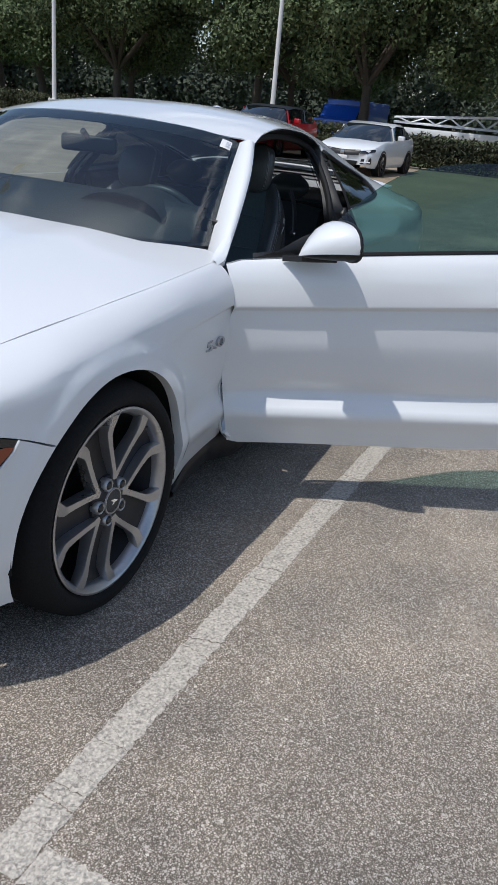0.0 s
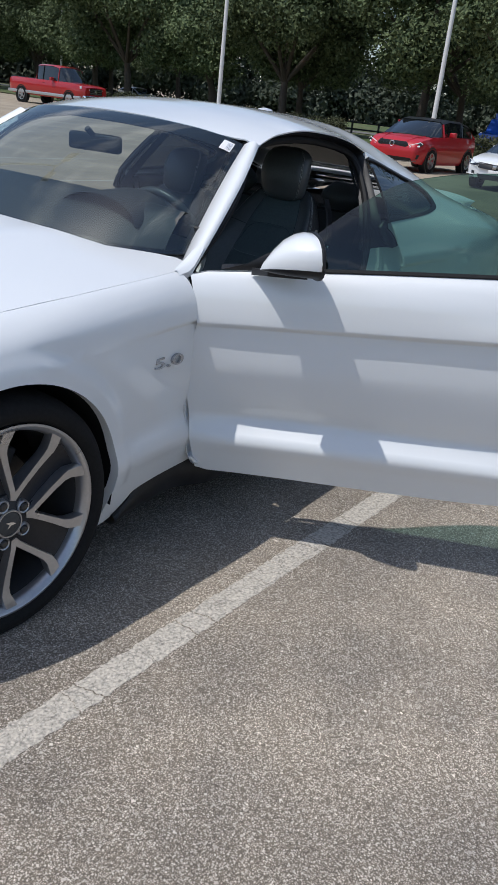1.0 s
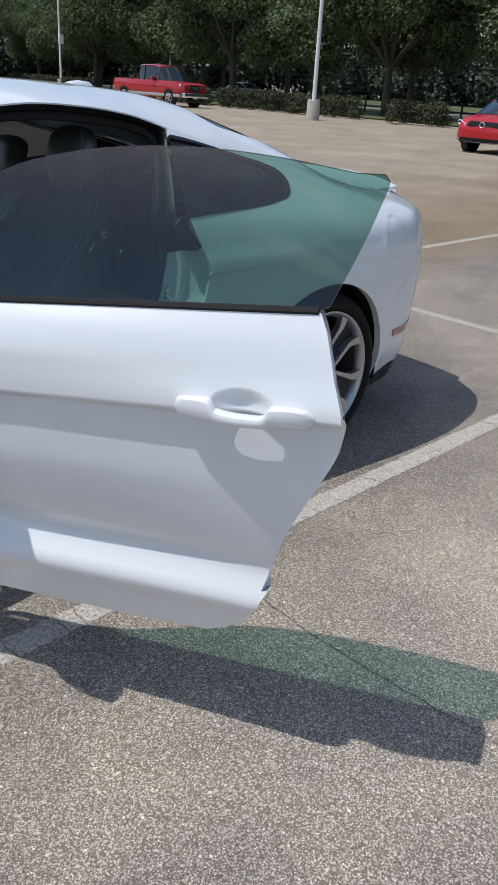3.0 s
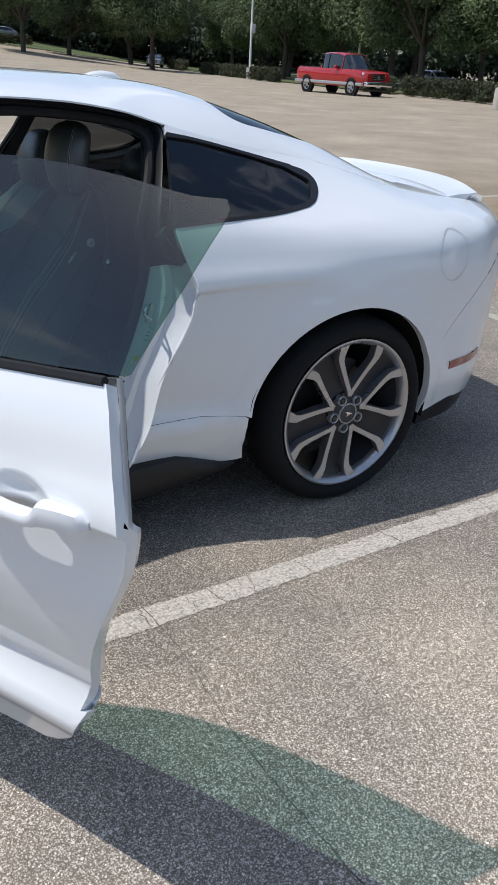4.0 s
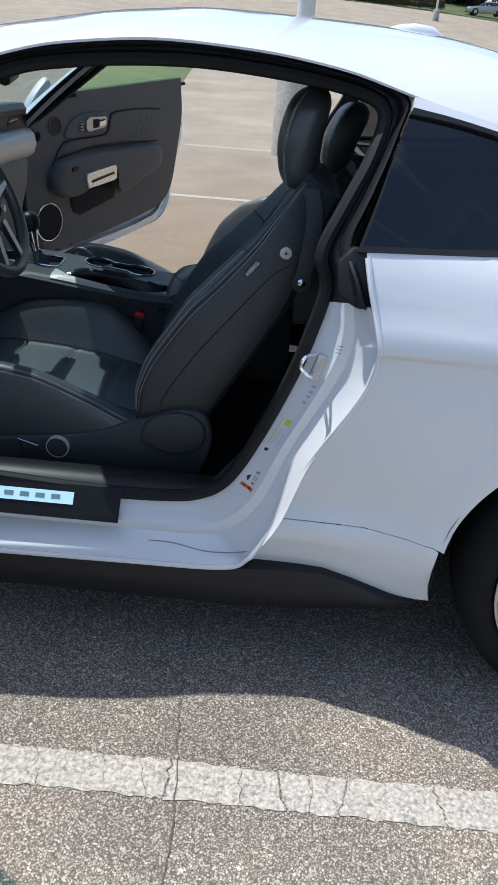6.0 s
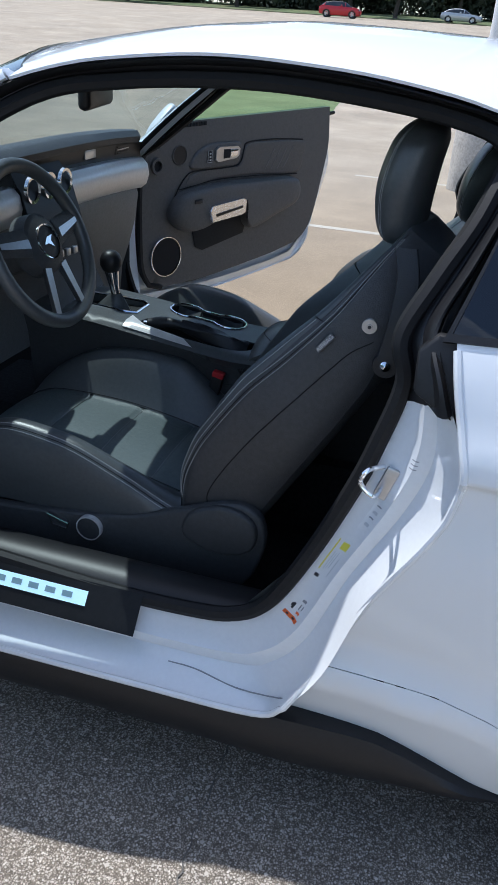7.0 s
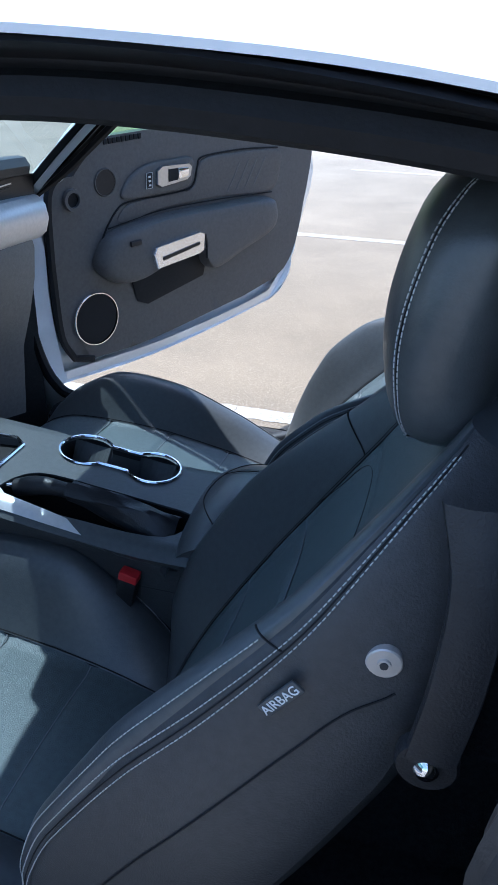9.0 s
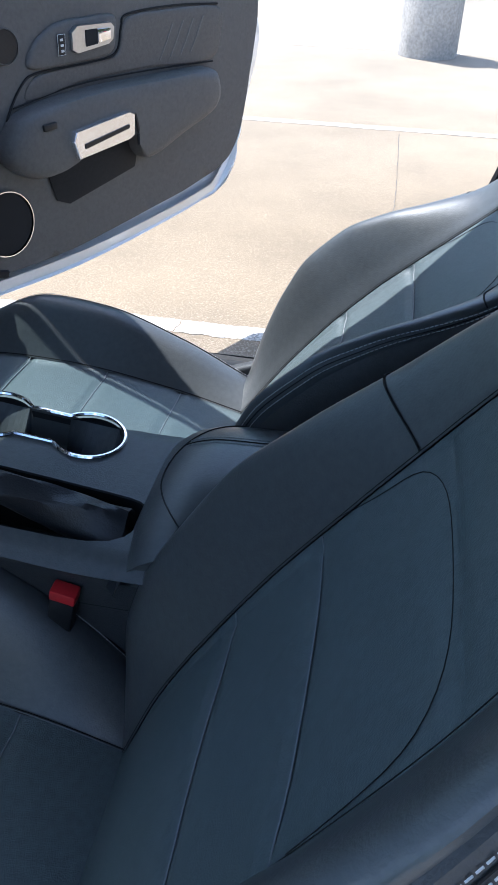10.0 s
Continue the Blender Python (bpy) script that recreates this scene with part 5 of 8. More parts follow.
def soft_pad(name, pts, lift, mat, label=""):
    """A padded shape on the door trim with a rounded edge."""
    ring2 = even(spline([(*p, 0) for p in pts], 5, True) + [Vector((*pts[0], 0))], 0.02)[:-1]
    c = sum(ring2, Vector()) / len(ring2)
    rows = [[card_at(c.x + (p.x - c.x) * f, c.y + (p.y - c.y) * f, l * lift - 0.003 * (l == 0)) for p in ring2]
            for f, l in ((1.0, 0.0), (1.0, 0.30), (0.985, 0.58), (0.955, 0.80), (0.91, 0.93), (0.80, 1.0), (0.45, 1.0), (0.05, 1.0))]
    bm = loft(rows, closed_v=True)
    bm.faces.new([v for v in bm.verts][-len(ring2):])
    bmesh.ops.recalc_face_normals(bm, faces=bm.faces)
    return put_r(name, bm, mat, door_r, label)


def card_line(name, pts, lift, r, mat):
    put_r(name, tube([card_at(p.x, p.y, lift) for p in spline([(*p, 0) for p in pts], 6)], r, 5), mat, door_r)


def card_plate(name, pts, lift, mat, thick=0.002, bevel=0.0):
    put_r(name, prism([card_at(x, z, lift) for x, z in pts], (0, thick, 0), bevel), mat, door_r)


def disc_on_card(name, x, z, r, mat, lift=0.003, h=0.004, label="", hole=0.0):
    prof = [(hole, lift), (hole, lift + h), (r * 0.97, lift + h), (r, lift + h * 0.5), (r, 0)] if hole else [(0, lift + h), (r * 0.97, lift + h), (r, lift + h * 0.5), (r, 0)]
    put_r(name, moved(lathe(prof, 36), Matrix.Translation((x, -0.815, z))), mat, door_r, label)


soft_pad("trim_insert", [(1.13, 0.866), (1.25, 0.863), (1.36, 0.864), (1.405, 0.885), (1.44, 0.948), (1.60, 0.948), (1.80, 0.930), (1.815, 0.87), (1.76, 0.800), (1.50, 0.822), (1.25, 0.830), (1.095, 0.818)], 0.006, card_insert, "brown-grey grained insert with moulded strakes")
soft_pad("switch_panel", [(1.112, 0.885), (1.135, 0.935), (1.205, 0.966), (1.30, 0.968), (1.39, 0.962), (1.395, 0.925), (1.37, 0.878), (1.24, 0.876)], 0.010, card_plastic)
soft_pad("arm_rest", [(0.985, 0.712), (1.010, 0.772), (1.07, 0.806), (1.25, 0.816), (1.50, 0.804), (1.72, 0.788), (1.772, 0.745), (1.75, 0.680), (1.60, 0.640), (1.46, 0.606), (1.41, 0.632), (1.385, 0.695), (1.25, 0.702), (1.165, 0.676), (1.13, 0.652), (1.05, 0.654)], 0.054, card_plastic, "padded dark arm rest")
# Flat black plate: the shade inside the door pocket as a colour.
card_plate("door_pocket", [(1.11, 0.67), (1.135, 0.572), (1.175, 0.552), (1.42, 0.584), (1.445, 0.655), (1.40, 0.70), (1.20, 0.70)], 0.002, pocket_shade, 0.004, 0.0015)
raised("door_pull_plate", [(1.160, 0.722), (1.172, 0.742), (1.360, 0.751), (1.378, 0.742), (1.372, 0.692), (1.352, 0.684), (1.172, 0.676)], 0.068, pull_metal, "brushed metal pull", edge=0.006)
card_plate("pull_slot", [(1.195, 0.709), (1.350, 0.722), (1.350, 0.713), (1.195, 0.698)], 0.0685, black_trim)
card_line("pull_edge", [(1.385, 0.738), (1.392, 0.70), (1.390, 0.66)], 0.058, 0.004, black_trim)
raised("release_bezel", [(1.235, 0.906), (1.238, 0.944), (1.258, 0.956), (1.368, 0.949), (1.379, 0.938), (1.372, 0.912), (1.356, 0.903), (1.250, 0.897)], 0.020, satin, "silver release lever", edge=0.004)
card_plate("release_gap", [(1.278, 0.908), (1.280, 0.944), (1.318, 0.942), (1.316, 0.909)], 0.0205, seam_dark, 0.001)
card_plate("release_lever", [(1.318, 0.911), (1.320, 0.941), (1.362, 0.938), (1.358, 0.914)], 0.0215, chrome, 0.002, 0.0008)
card_plate("lock_switch", [(1.196, 0.900), (1.200, 0.944), (1.222, 0.943), (1.218, 0.900)], 0.010, black_trim, 0.004, 0.001)
put_r("switch_frame", tube([card_at(x, z, 0.0135) for x, z in ((1.196, 0.900), (1.200, 0.944), (1.222, 0.943), (1.218, 0.900))], 0.0013, 5, closed=True), thread, door_r)
for k in range(3):
    card_plate("switch_mark", [(1.205, 0.906 + 0.012 * k), (1.205, 0.911 + 0.012 * k), (1.214, 0.911 + 0.012 * k), (1.214, 0.906 + 0.012 * k)], 0.0142, thread, 0.0008)
put_r("window_switch", box(card_at(1.085, 0.760, 0.050), card_at(1.125, 0.776, 0.060), 0.003), black_trim, door_r)
disc_on_card("speaker_grille", 0.972, 0.562, 0.075, seam_dark, 0.002, 0.006)
disc_on_card("speaker_ring", 0.972, 0.562, 0.0815, chrome, 0.004, 0.007, "chrome speaker ring", 0.0765)
disc_on_card("tweeter_grille", 1.056, 0.940, 0.035, black_trim, 0.001, 0.002)
disc_on_card("tweeter_ring", 1.056, 0.940, 0.038, card_plastic, 0.001, 0.004, "", 0.035)
disc_on_card("trim_plug", 0.937, 0.913, 0.021, seam_dark, 0.001, 0.001)
disc_on_card("plug_ring", 0.937, 0.913, 0.030, card_plastic, 0.002, 0.010, "", 0.020)
for k in range(9):
    put_r("vent_slot", box(card_at(1.062 + 0.0155 * k, 1.040, 0.0), card_at(1.072 + 0.0155 * k, 1.054, 0.0045), 0.0), seam_dark, door_r)
card_line("card_seam", [(0.995, 0.725), (1.035, 0.800), (1.085, 0.855), (1.13, 0.872), (1.25, 0.869), (1.36, 0.868), (1.400, 0.884), (1.418, 0.930), (1.445, 0.955), (1.62, 0.953), (1.80, 0.936)], 0.002, 0.0028, seam_dark)
card_line("card_seam", [(1.05, 0.812), (1.25, 0.826), (1.5, 0.815), (1.77, 0.793)], 0.004, 0.0022, seam_dark)
for k in range(4):
    card_line("strake", [(1.545 + 0.042 * k, 0.832), (1.572 + 0.042 * k, 0.866), (1.606 + 0.042 * k, 0.915)], 0.0066, 0.0018, strake_edge)
soft_pad("mirror_cover", [(0.868, 0.975), (0.895, 1.040), (0.950, 1.092), (1.012, 1.128), (1.022, 1.085), (0.975, 1.046), (0.925, 1.012), (0.895, 0.970)], 0.030, jamb_paint, "pale mirror mount")


# ---- cabin ----
etched = material("etched_plate", (0.22, 0.34, 0.40), 0.4)
thread_dim = material("dim_thread", (0.20, 0.21, 0.22), 0.6)
def stitches(pts, pitch=0.0056, length=0.0039, r=0.0006):
    """Short threads in a row along a line."""
    P = [Vector(p) for p in pts]
    run, at = 0.0, 0.0
    bm = bmesh.new()
    for a, b in zip(P, P[1:]):
        d = b - a
        n = d.length
        if n < 1e-6:
            continue
        d /= n
        s = d.cross(Vector((0.3, -0.5, 0.8))).normalized()
        w = s.cross(d)
        while at < run + n:
            c = a + d * (at - run)
            e = c + d * length
            ring_a = [c + (s * x + w * y) * r for x, y in ((1, 0), (0, 1), (-1, 0), (0, -1))]
            ring_b = [e + (s * x + w * y) * r for x, y in ((1, 0), (0, 1), (-1, 0), (0, -1))]
            va, vb = [bm.verts.new(p) for p in ring_a], [bm.verts.new(p) for p in ring_b]
            for k in range(4):
                bm.faces.new((va[k], va[(k + 1) % 4], vb[(k + 1) % 4], vb[k]))
            at += pitch
        run += n
    return bm


BACK = [(0.0, 1.585, 0.440), (0.18, 1.640, 0.545), (0.38, 1.715, 0.675), (0.58, 1.790, 0.800), (0.78, 1.865, 0.930), (0.92, 1.925, 1.035), (1.0, 1.965, 1.095)]
back_x, back_z = table(*[(h, x) for h, x, z in BACK]), table(*[(h, z) for h, x, z in BACK])
bolster = table((0.0, 0.15), (0.10, 0.50), (0.20, 0.84), (0.32, 1.0), (0.5, 0.98), (0.66, 0.74), (0.80, 0.43), (0.92, 0.22), (1.0, 0.12))
bolster_far = table((0.0, 0.15), (0.1, 0.42), (0.2, 0.76), (0.3, 1.06), (0.4, 1.24), (0.5, 1.2), (0.6, 0.95), (0.7, 0.56), (0.8, 0.22), (1.0, 0.06))
FACES = {"door": -1}
back_w = table((0.0, 0.232), (0.2, 0.250), (0.45, 0.256), (0.65, 0.238), (0.8, 0.214), (0.9, 0.182), (0.97, 0.148), (1.0, 0.125))
BACK_SEC = [(0.0, 0.0), (0.30, 0.002), (0.50, 0.008), (0.56, 0.012), (0.64, 0.030), (0.74, 0.062), (0.83, 0.086), (0.90, 0.092), (0.955, 0.078), (0.985, 0.045), (1.0, 0.0), (0.995, -0.05), (0.975, -0.09), (0.92, -0.118), (0.75, -0.128), (0.4, -0.132), (0.0, -0.134)]
SEC_S = spline([(i, s, f) for i, (s, f) in enumerate(BACK_SEC)], 4)


def back_point(h, q, lift=0.0):
    """A point of the backrest: height h from 0 to 1, q round the section (0 middle front, 10 the side, 16 middle back); q < 0 the other side."""
    a = abs(q) * 4
    i = min(int(a), len(SEC_S) - 2)
    p = SEC_S[i].lerp(SEC_S[i + 1], a - i)
    s, f = p.y, p.z
    e = 0.02
    tx, tz = back_x(h + e) - back_x(h - e), back_z(h + e) - back_z(h - e)
    n = math.hypot(tx, tz)
    fx, fz = -tz / n, tx / n
    if f > 0:
        f *= (bolster if FACES["door"] < 0 else bolster_far)(h)
    else:
        f *= 1.0 - 0.35 * max(h - 0.7, 0) / 0.3
    f += 0.018 * math.exp(-((h - 0.30) / 0.16) ** 2) * (1 - min(abs(s) / 0.6, 1) ** 2)
    f += lift
    y = math.copysign(1, q) * s * (back_w(h) + (lift if 7 < abs(q) < 13 else 0))
    return Vector((back_x(h) + fx * f, y, back_z(h) + fz * f))


CUSH_C = table((0.985, 0.455), (1.02, 0.500), (1.10, 0.522), (1.25, 0.517), (1.45, 0.488), (1.62, 0.452), (1.72, 0.44))
CUSH_B = table((0.985, 0.460), (1.02, 0.520), (1.08, 0.570), (1.19, 0.612), (1.30, 0.600), (1.45, 0.545), (1.60, 0.475), (1.72, 0.45))
CUSH_I = table((0.985, 0.460), (1.02, 0.520), (1.08, 0.575), (1.19, 0.625), (1.30, 0.636), (1.40, 0.628), (1.46, 0.592), (1.52, 0.540), (1.60, 0.470), (1.72, 0.45))
cush_w = table((0.985, 0.215), (1.02, 0.235), (1.2, 0.252), (1.5, 0.256), (1.72, 0.235))


def cushion_point(x, q, lift=0.0):
    """q: 0 the middle, 1 the outer edge of the top, 2 the foot of the side."""
    s = abs(q)
    w, zc, zb = cush_w(x), CUSH_C(x), (CUSH_B if q * FACES["door"] > 0 else CUSH_I)(x)
    if s <= 1:
        u = s
        rise = 0 if u < 0.5 else 0.5 - 0.5 * math.cos(math.pi * min((u - 0.5) / 0.36, 1))
        z = zc + (zb - zc) * rise - (0.018 * max((u - 0.90) / 0.1, 0) ** 2)
        y = w * u
        z += 0.006 * (1 - min(u / 0.5, 1) ** 2)
    else:
        u = s - 1
        z = (zb - 0.018) + (0.36 - zb) * u
        y = w * (1 + 0.035 * math.sin(math.pi * min(u * 1.2, 1)) - 0.05 * u)
    return Vector((x, math.copysign(1, q) * y, z + lift))


def front_seat(y0, dx, recline, outer):
    """A bucket seat. outer: the side that faces its door."""
    FACES["door"] = outer
    seat = part("front_seat", moved(box((1.05, -0.20, 0.24), (1.66, 0.20, 0.40), 0.02), Matrix()), plastic, car, "black leather sports seat with grey stitching")
    turn = Matrix.Translation((1.62, 0, 0.47)) @ Matrix.Rotation(radians(recline), 4, "Y") @ Matrix.Translation((-1.62, 0, -0.47))

    def add(name, bm, mat, label="", tilt=True, parent=None):
        return part(name, moved(bm, Matrix.Translation((dx, y0, 0)) @ (turn if tilt else Matrix())), mat, parent or seat, label)

    seat.data.transform(Matrix.Translation((dx, y0, 0)))
    H = [k / 44 for k in range(45)]

    def zone(a, b, n, sgn, h0=0.0, h1=1.0):
        rows = []
        for h in H:
            hh = h0 + (h1 - h0) * h
            row = []
            for k in range(n + 1):
                q = a + (b - a) * k / n
                dip = -0.0022 * (math.exp(-((q - a) / 0.16) ** 2) * (a > 0.01) + math.exp(-((q - b) / 0.16) ** 2) * (b < 10))
                row.append(back_point(hh, sgn * q, dip))
            rows.append(row)
        return loft(rows)

    mid = [[back_point(h, -3.4 + 6.8 * k / 28 + 1e-6, -0.004 * sum(math.exp(-((h - s) / 0.010) ** 2) for s in (0.40, 0.59, 0.80)) * (abs(-3.4 + 6.8 * k / 28) < 3.3)
                       - 0.0035 * math.exp(-((abs(-3.4 + 6.8 * k / 28) - 3.4) / 0.22) ** 2)) for k in range(29)] for h in [j / 120 for j in range(121)]]
    add("backrest", loft(mid), leather_soft, "ribbed leather centre panel")
    for sgn in (-1, 1):
        add("back_bolster", zone(3.4, 8.2, 22, sgn), leather, "black leather side bolster")
        add("back_side", zone(8.2, 12.6, 14, sgn), side_dark)
    add("back_shell", loft([[back_point(h, 12.6 + 3.4 * k / 6) for k in range(7)] + [back_point(h, -(12.6 + 3.4 * k / 6)) for k in range(6, -1, -1)] for h in H]), plastic)
    top = [back_point(1.0, q) for q in np.linspace(0.001, 16, 34)] + [back_point(1.0, -q) for q in np.linspace(15.9, 0.001, 33)]
    cap = bmesh.new()
    ring_v = [cap.verts.new(p) for p in top]
    c = sum(top, Vector()) / len(top)
    mid_v = cap.verts.new(c + Vector((0.012, 0, 0.022)))
    for a, b in zip(ring_v, ring_v[1:]):
        cap.faces.new((a, b, mid_v))
    bmesh.ops.recalc_face_normals(cap, faces=cap.faces)
    add("back_top", cap, leather)
    for sgn in (-1, 1):
        add("bolster_seam", tube([back_point(h, sgn * 3.4, 0.0) for h in H[1:]], 0.0004, 5), seam_dark)
        low_edge = lambda h: herm([0.0, 0.4, 0.62, 0.74, 0.83, 1.0], [-0.4, -0.4, -0.25, 0.35, 0.95, 1.0], h)
        if sgn == outer:
            low_edge = lambda h: herm([0.0, 0.4, 0.62, 0.74, 0.83, 1.0], [-0.18, 0.12, 0.58, 0.80, 0.95, 1.0], h)
        lo = [back_point(0.06 + 0.93 * h, sgn * (8.2 + low_edge(h)), 0.0008) for h in H]
        add("bolster_piping", tube(lo, 0.0008, 5), seam_dark)
        for q in (8.0, 8.40):
            add("stitching", stitches([back_point(0.10 + 0.88 * h, sgn * (q + low_edge(h)), 0.0012) for h in H]), thread)
        if sgn == outer:
            # a stitched band along the lower bolster, closed by a short seam
            add("stitching", stitches([back_point(0.10 + 0.66 * h, sgn * (7.25 + 0.72 * h), 0.0012) for h in H]), thread)
            add("bolster_seam", tube([back_point(0.760 + 0.010 * k / 8, sgn * (7.0 + 2.0 * k / 8), 0.0004) for k in range(9)], 0.0010, 5), seam_dark)
        else:
            add("bolster_seam", tube([back_point(0.77, sgn * q, 0.0008) for q in np.linspace(3.4, 8.2, 16)], 0.0011, 5), seam_dark)
    for h in (0.40, 0.59):
        add("panel_seam", tube([back_point(h + 0.012 * (q / 3.4) ** 2, q + 1e-6, -0.0025) for q in np.linspace(-3.3, 3.3, 24)], 0.0010, 5), thread_dim)
    arch = [back_point(0.80 - 0.16 * (abs(q) / 3.35) ** 3, q + 1e-6, 0.0008) for q in np.linspace(-3.35, 3.35, 30)]
    add("panel_seam", tube(arch, 0.0004, 5), seam_dark)
    side_line = [(0.14, 12.0), (0.145, 10.6), (0.20, 10.0), (0.40, 10.05), (0.60, 10.45), (0.74, 10.9), (0.80, 11.6)]
    add("side_seam", tube([back_point(p.x, outer * p.y, 0.0012) for p in spline([(*p, 0) for p in side_line], 8)], 0.0010, 5), seam_dark)

    # headrest on two posts
    def head_point(u, a):
        """u: from the bottom to the top; a: round it."""
        ca, sa = math.cos(a), math.sin(a)
        p = 2.7
        r = 1 / (abs(ca) ** p + abs(sa) ** p) ** (1 / p)
        wy = herm([0, 0.06, 0.2, 0.5, 0.8, 0.94, 1.0], [0.052, 0.092, 0.110, 0.121, 0.114, 0.088, 0.045], u)
        wx = herm([0, 0.06, 0.2, 0.5, 0.8, 0.94, 1.0], [0.020, 0.038, 0.048, 0.053, 0.050, 0.037, 0.016], u)
        x = 1.934 + 0.022 * u + wx * r * ca - 0.016 * math.sin(math.pi * u)
        return Vector((x, wy * r * sa, 1.052 + 0.225 * u))

    rows = [[head_point(u / 26, 2 * math.pi * k / 44) for k in range(44)] for u in range(27)]
    head = add("headrest", loft(rows, closed_v=True, caps=True), leather, "black leather headrest with grey stitching", tilt=False)
    if recline:
        head.data.transform(Matrix.Translation((dx, y0, 0)) @ turn @ Matrix.Translation((-dx, -y0, 0)))
    m_head = turn if recline else Matrix()
    for sgn in (-1, 1):
        for dy in (0.0, 0.008):
            line = [head_point(0.03 + 0.94 * k / 30, math.pi - sgn * (0.92 + dy * 8)) for k in range(31)]
            line = [p + (p - Vector((1.96, 0, p.z))).normalized() * 0.0012 for p in line]
            part("stitching", moved(stitches(line), Matrix.Translation((dx, y0, 0)) @ m_head), thread, seat)
        line = [head_point(0.03 + 0.94 * k / 30, math.pi - sgn * 0.95) for k in range(31)]
        part("headrest_seam", moved(tube(line, 0.0008, 5), Matrix.Translation((dx, y0, 0)) @ m_head), seam_dark, seat)
        part("headrest_post", moved(tube([(1.966, sgn * 0.062, 1.075), (1.960, sgn * 0.062, 1.035)], 0.007, 8), Matrix.Translation((dx, y0, 0)) @ m_head), chrome, seat)
        part("post_sleeve", moved(lathe([(0, 0.012), (0.013, 0.012), (0.016, 0.0), (0.016, -0.02)], 14, axis="z"), Matrix.Translation((dx, y0, 0)) @ m_head @ Matrix.Translation((1.968, sgn * 0.062, 1.052))), black_trim, seat)

    # cushion
    xs = [0.985 + 0.735 * k / 90 for k in range(91)]
    rows = []
    for x in xs:
        row = []
        for k in range(27):
            q = -0.56 + 1.12 * k / 26
            dip = -0.004 * sum(math.exp(-((x - s) / 0.006) ** 2) for s in (1.18, 1.33, 1.47)) - 0.004 * math.exp(-((abs(q) - 0.56) / 0.03) ** 2)
            row.append(cushion_point(x, q + 1e-7, dip))
        rows.append(row)
    add("cushion", loft(rows), leather_soft, "perforated leather cushion", tilt=False)
    for sgn in (-1, 1):
        add("cushion_bolster", loft([[cushion_point(x, sgn * (0.56 + 0.42 * k / 14), -0.004 * math.exp(-((k - 14) / 1.2) ** 2) - 0.004 * math.exp(-(k / 1.2) ** 2)) for k in range(15)] for x in xs[::2]]), leather, "black leather cushion bolster", tilt=False)
        add("cushion_side", loft([[cushion_point(x, sgn * (0.98 + (0.02 if k == 1 else 0) + (k - 1) * 0.14 * (k > 1))) for k in range(7)] for x in xs[::2]]), leather, tilt=False)
        add("cushion_seam", tube([cushion_point(x, sgn * 0.56, 0) for x in xs[::3]], 0.0011, 5), seam_dark, tilt=False)
        for q in (0.945, 0.985):
            add("stitching", stitches([cushion_point(x, sgn * q, 0.0016) for x in xs[3::2]]), thread, tilt=False)
        add("cushion_seam", tube([cushion_point(x, sgn * 0.966, 0.0006) for x in xs[::3]], 0.0011, 5), seam_dark, tilt=False)
    for s in (1.18, 1.33, 1.47):
        add("cushion_seam", tube([cushion_point(s, q + 1e-7, -0.002) for q in np.linspace(-0.55, 0.55, 16)], 0.0010, 5), thread_dim, tilt=False)
    nose = [cushion_point(0.985, q + 1e-7) for q in np.linspace(-1, 1, 30)]
    add("cushion_front", loft([nose, [p + Vector((-0.018, 0, -0.03)) for p in nose], [Vector((0.985, p.y * 0.97, 0.34)) for p in nose]]), leather, tilt=False)

    # plastic shield, switches and hinge cover on the door side
    y1 = outer * 0.262
    shield_pts = [tuple(p)[:2] for p in spline([(x, z, 0) for x, z in ((1.05, 0.30), (1.08, 0.40), (1.25, 0.425), (1.45, 0.455), (1.58, 0.50), (1.70, 0.545), (1.765, 0.52), (1.77, 0.43), (1.70, 0.33), (1.4, 0.27))], 4, True)]
    add("side_shield", prism([Vector((x, y1 - outer * 0.02, z)) for x, z in shield_pts], (0, outer * 0.028, 0), 0.008, 3), plastic, "black plastic seat shield", tilt=False)
    add("hinge_cover", prism([Vector((p.x, y1, p.y)) for p in spline([(1.60, 0.455, 0), (1.62, 0.515, 0), (1.70, 0.54, 0), (1.755, 0.51, 0), (1.75, 0.45, 0), (1.68, 0.425, 0)], 4, True)], (0, outer * 0.022, 0), 0.008, 3), plastic, tilt=False)
    add("lumbar_knob", moved(lathe([(0, 0.012), (0.026, 0.012), (0.028, 0.009), (0.028, 0)], 28), Matrix.Translation((1.385, y1 + outer * 0.008, 0.415)) @ (Matrix() if outer > 0 else FLIP)), plastic, tilt=False)
    add("knob_ring", moved(lathe([(0.0265, 0.013), (0.029, 0.013), (0.029, 0.0), (0.0265, 0)], 28), Matrix.Translation((1.385, y1 + outer * 0.008, 0.415)) @ (Matrix() if outer > 0 else FLIP)), dash_silver, tilt=False)
    lever = [(1.285, 0.430), (1.335, 0.415), (1.330, 0.402), (1.297, 0.405)]
    add("seat_switch", prism([Vector((x, y1 + outer * 0.006, z)) for x, z in lever], (0, outer * 0.012, 0), 0.002), plastic, tilt=False)
    add("switch_edge", tube([Vector((x, y1 + outer * 0.0185, z)) for x, z in lever], 0.0012, 5, closed=True), chrome, tilt=False)
    return seat, add


drv, add_d = front_seat(-0.348, 0.0, 0.0, -1)
front_seat(0.365, -0.005, 12.0, 1)
# airbag tag, seat-side button and belt guide on the driver's seat
tag_m = Matrix.Translation((1.846, -0.2335, 0.903)) @ Matrix.Scale(0.85, 4) @ Matrix.Rotation(radians(-52), 4, "Y")
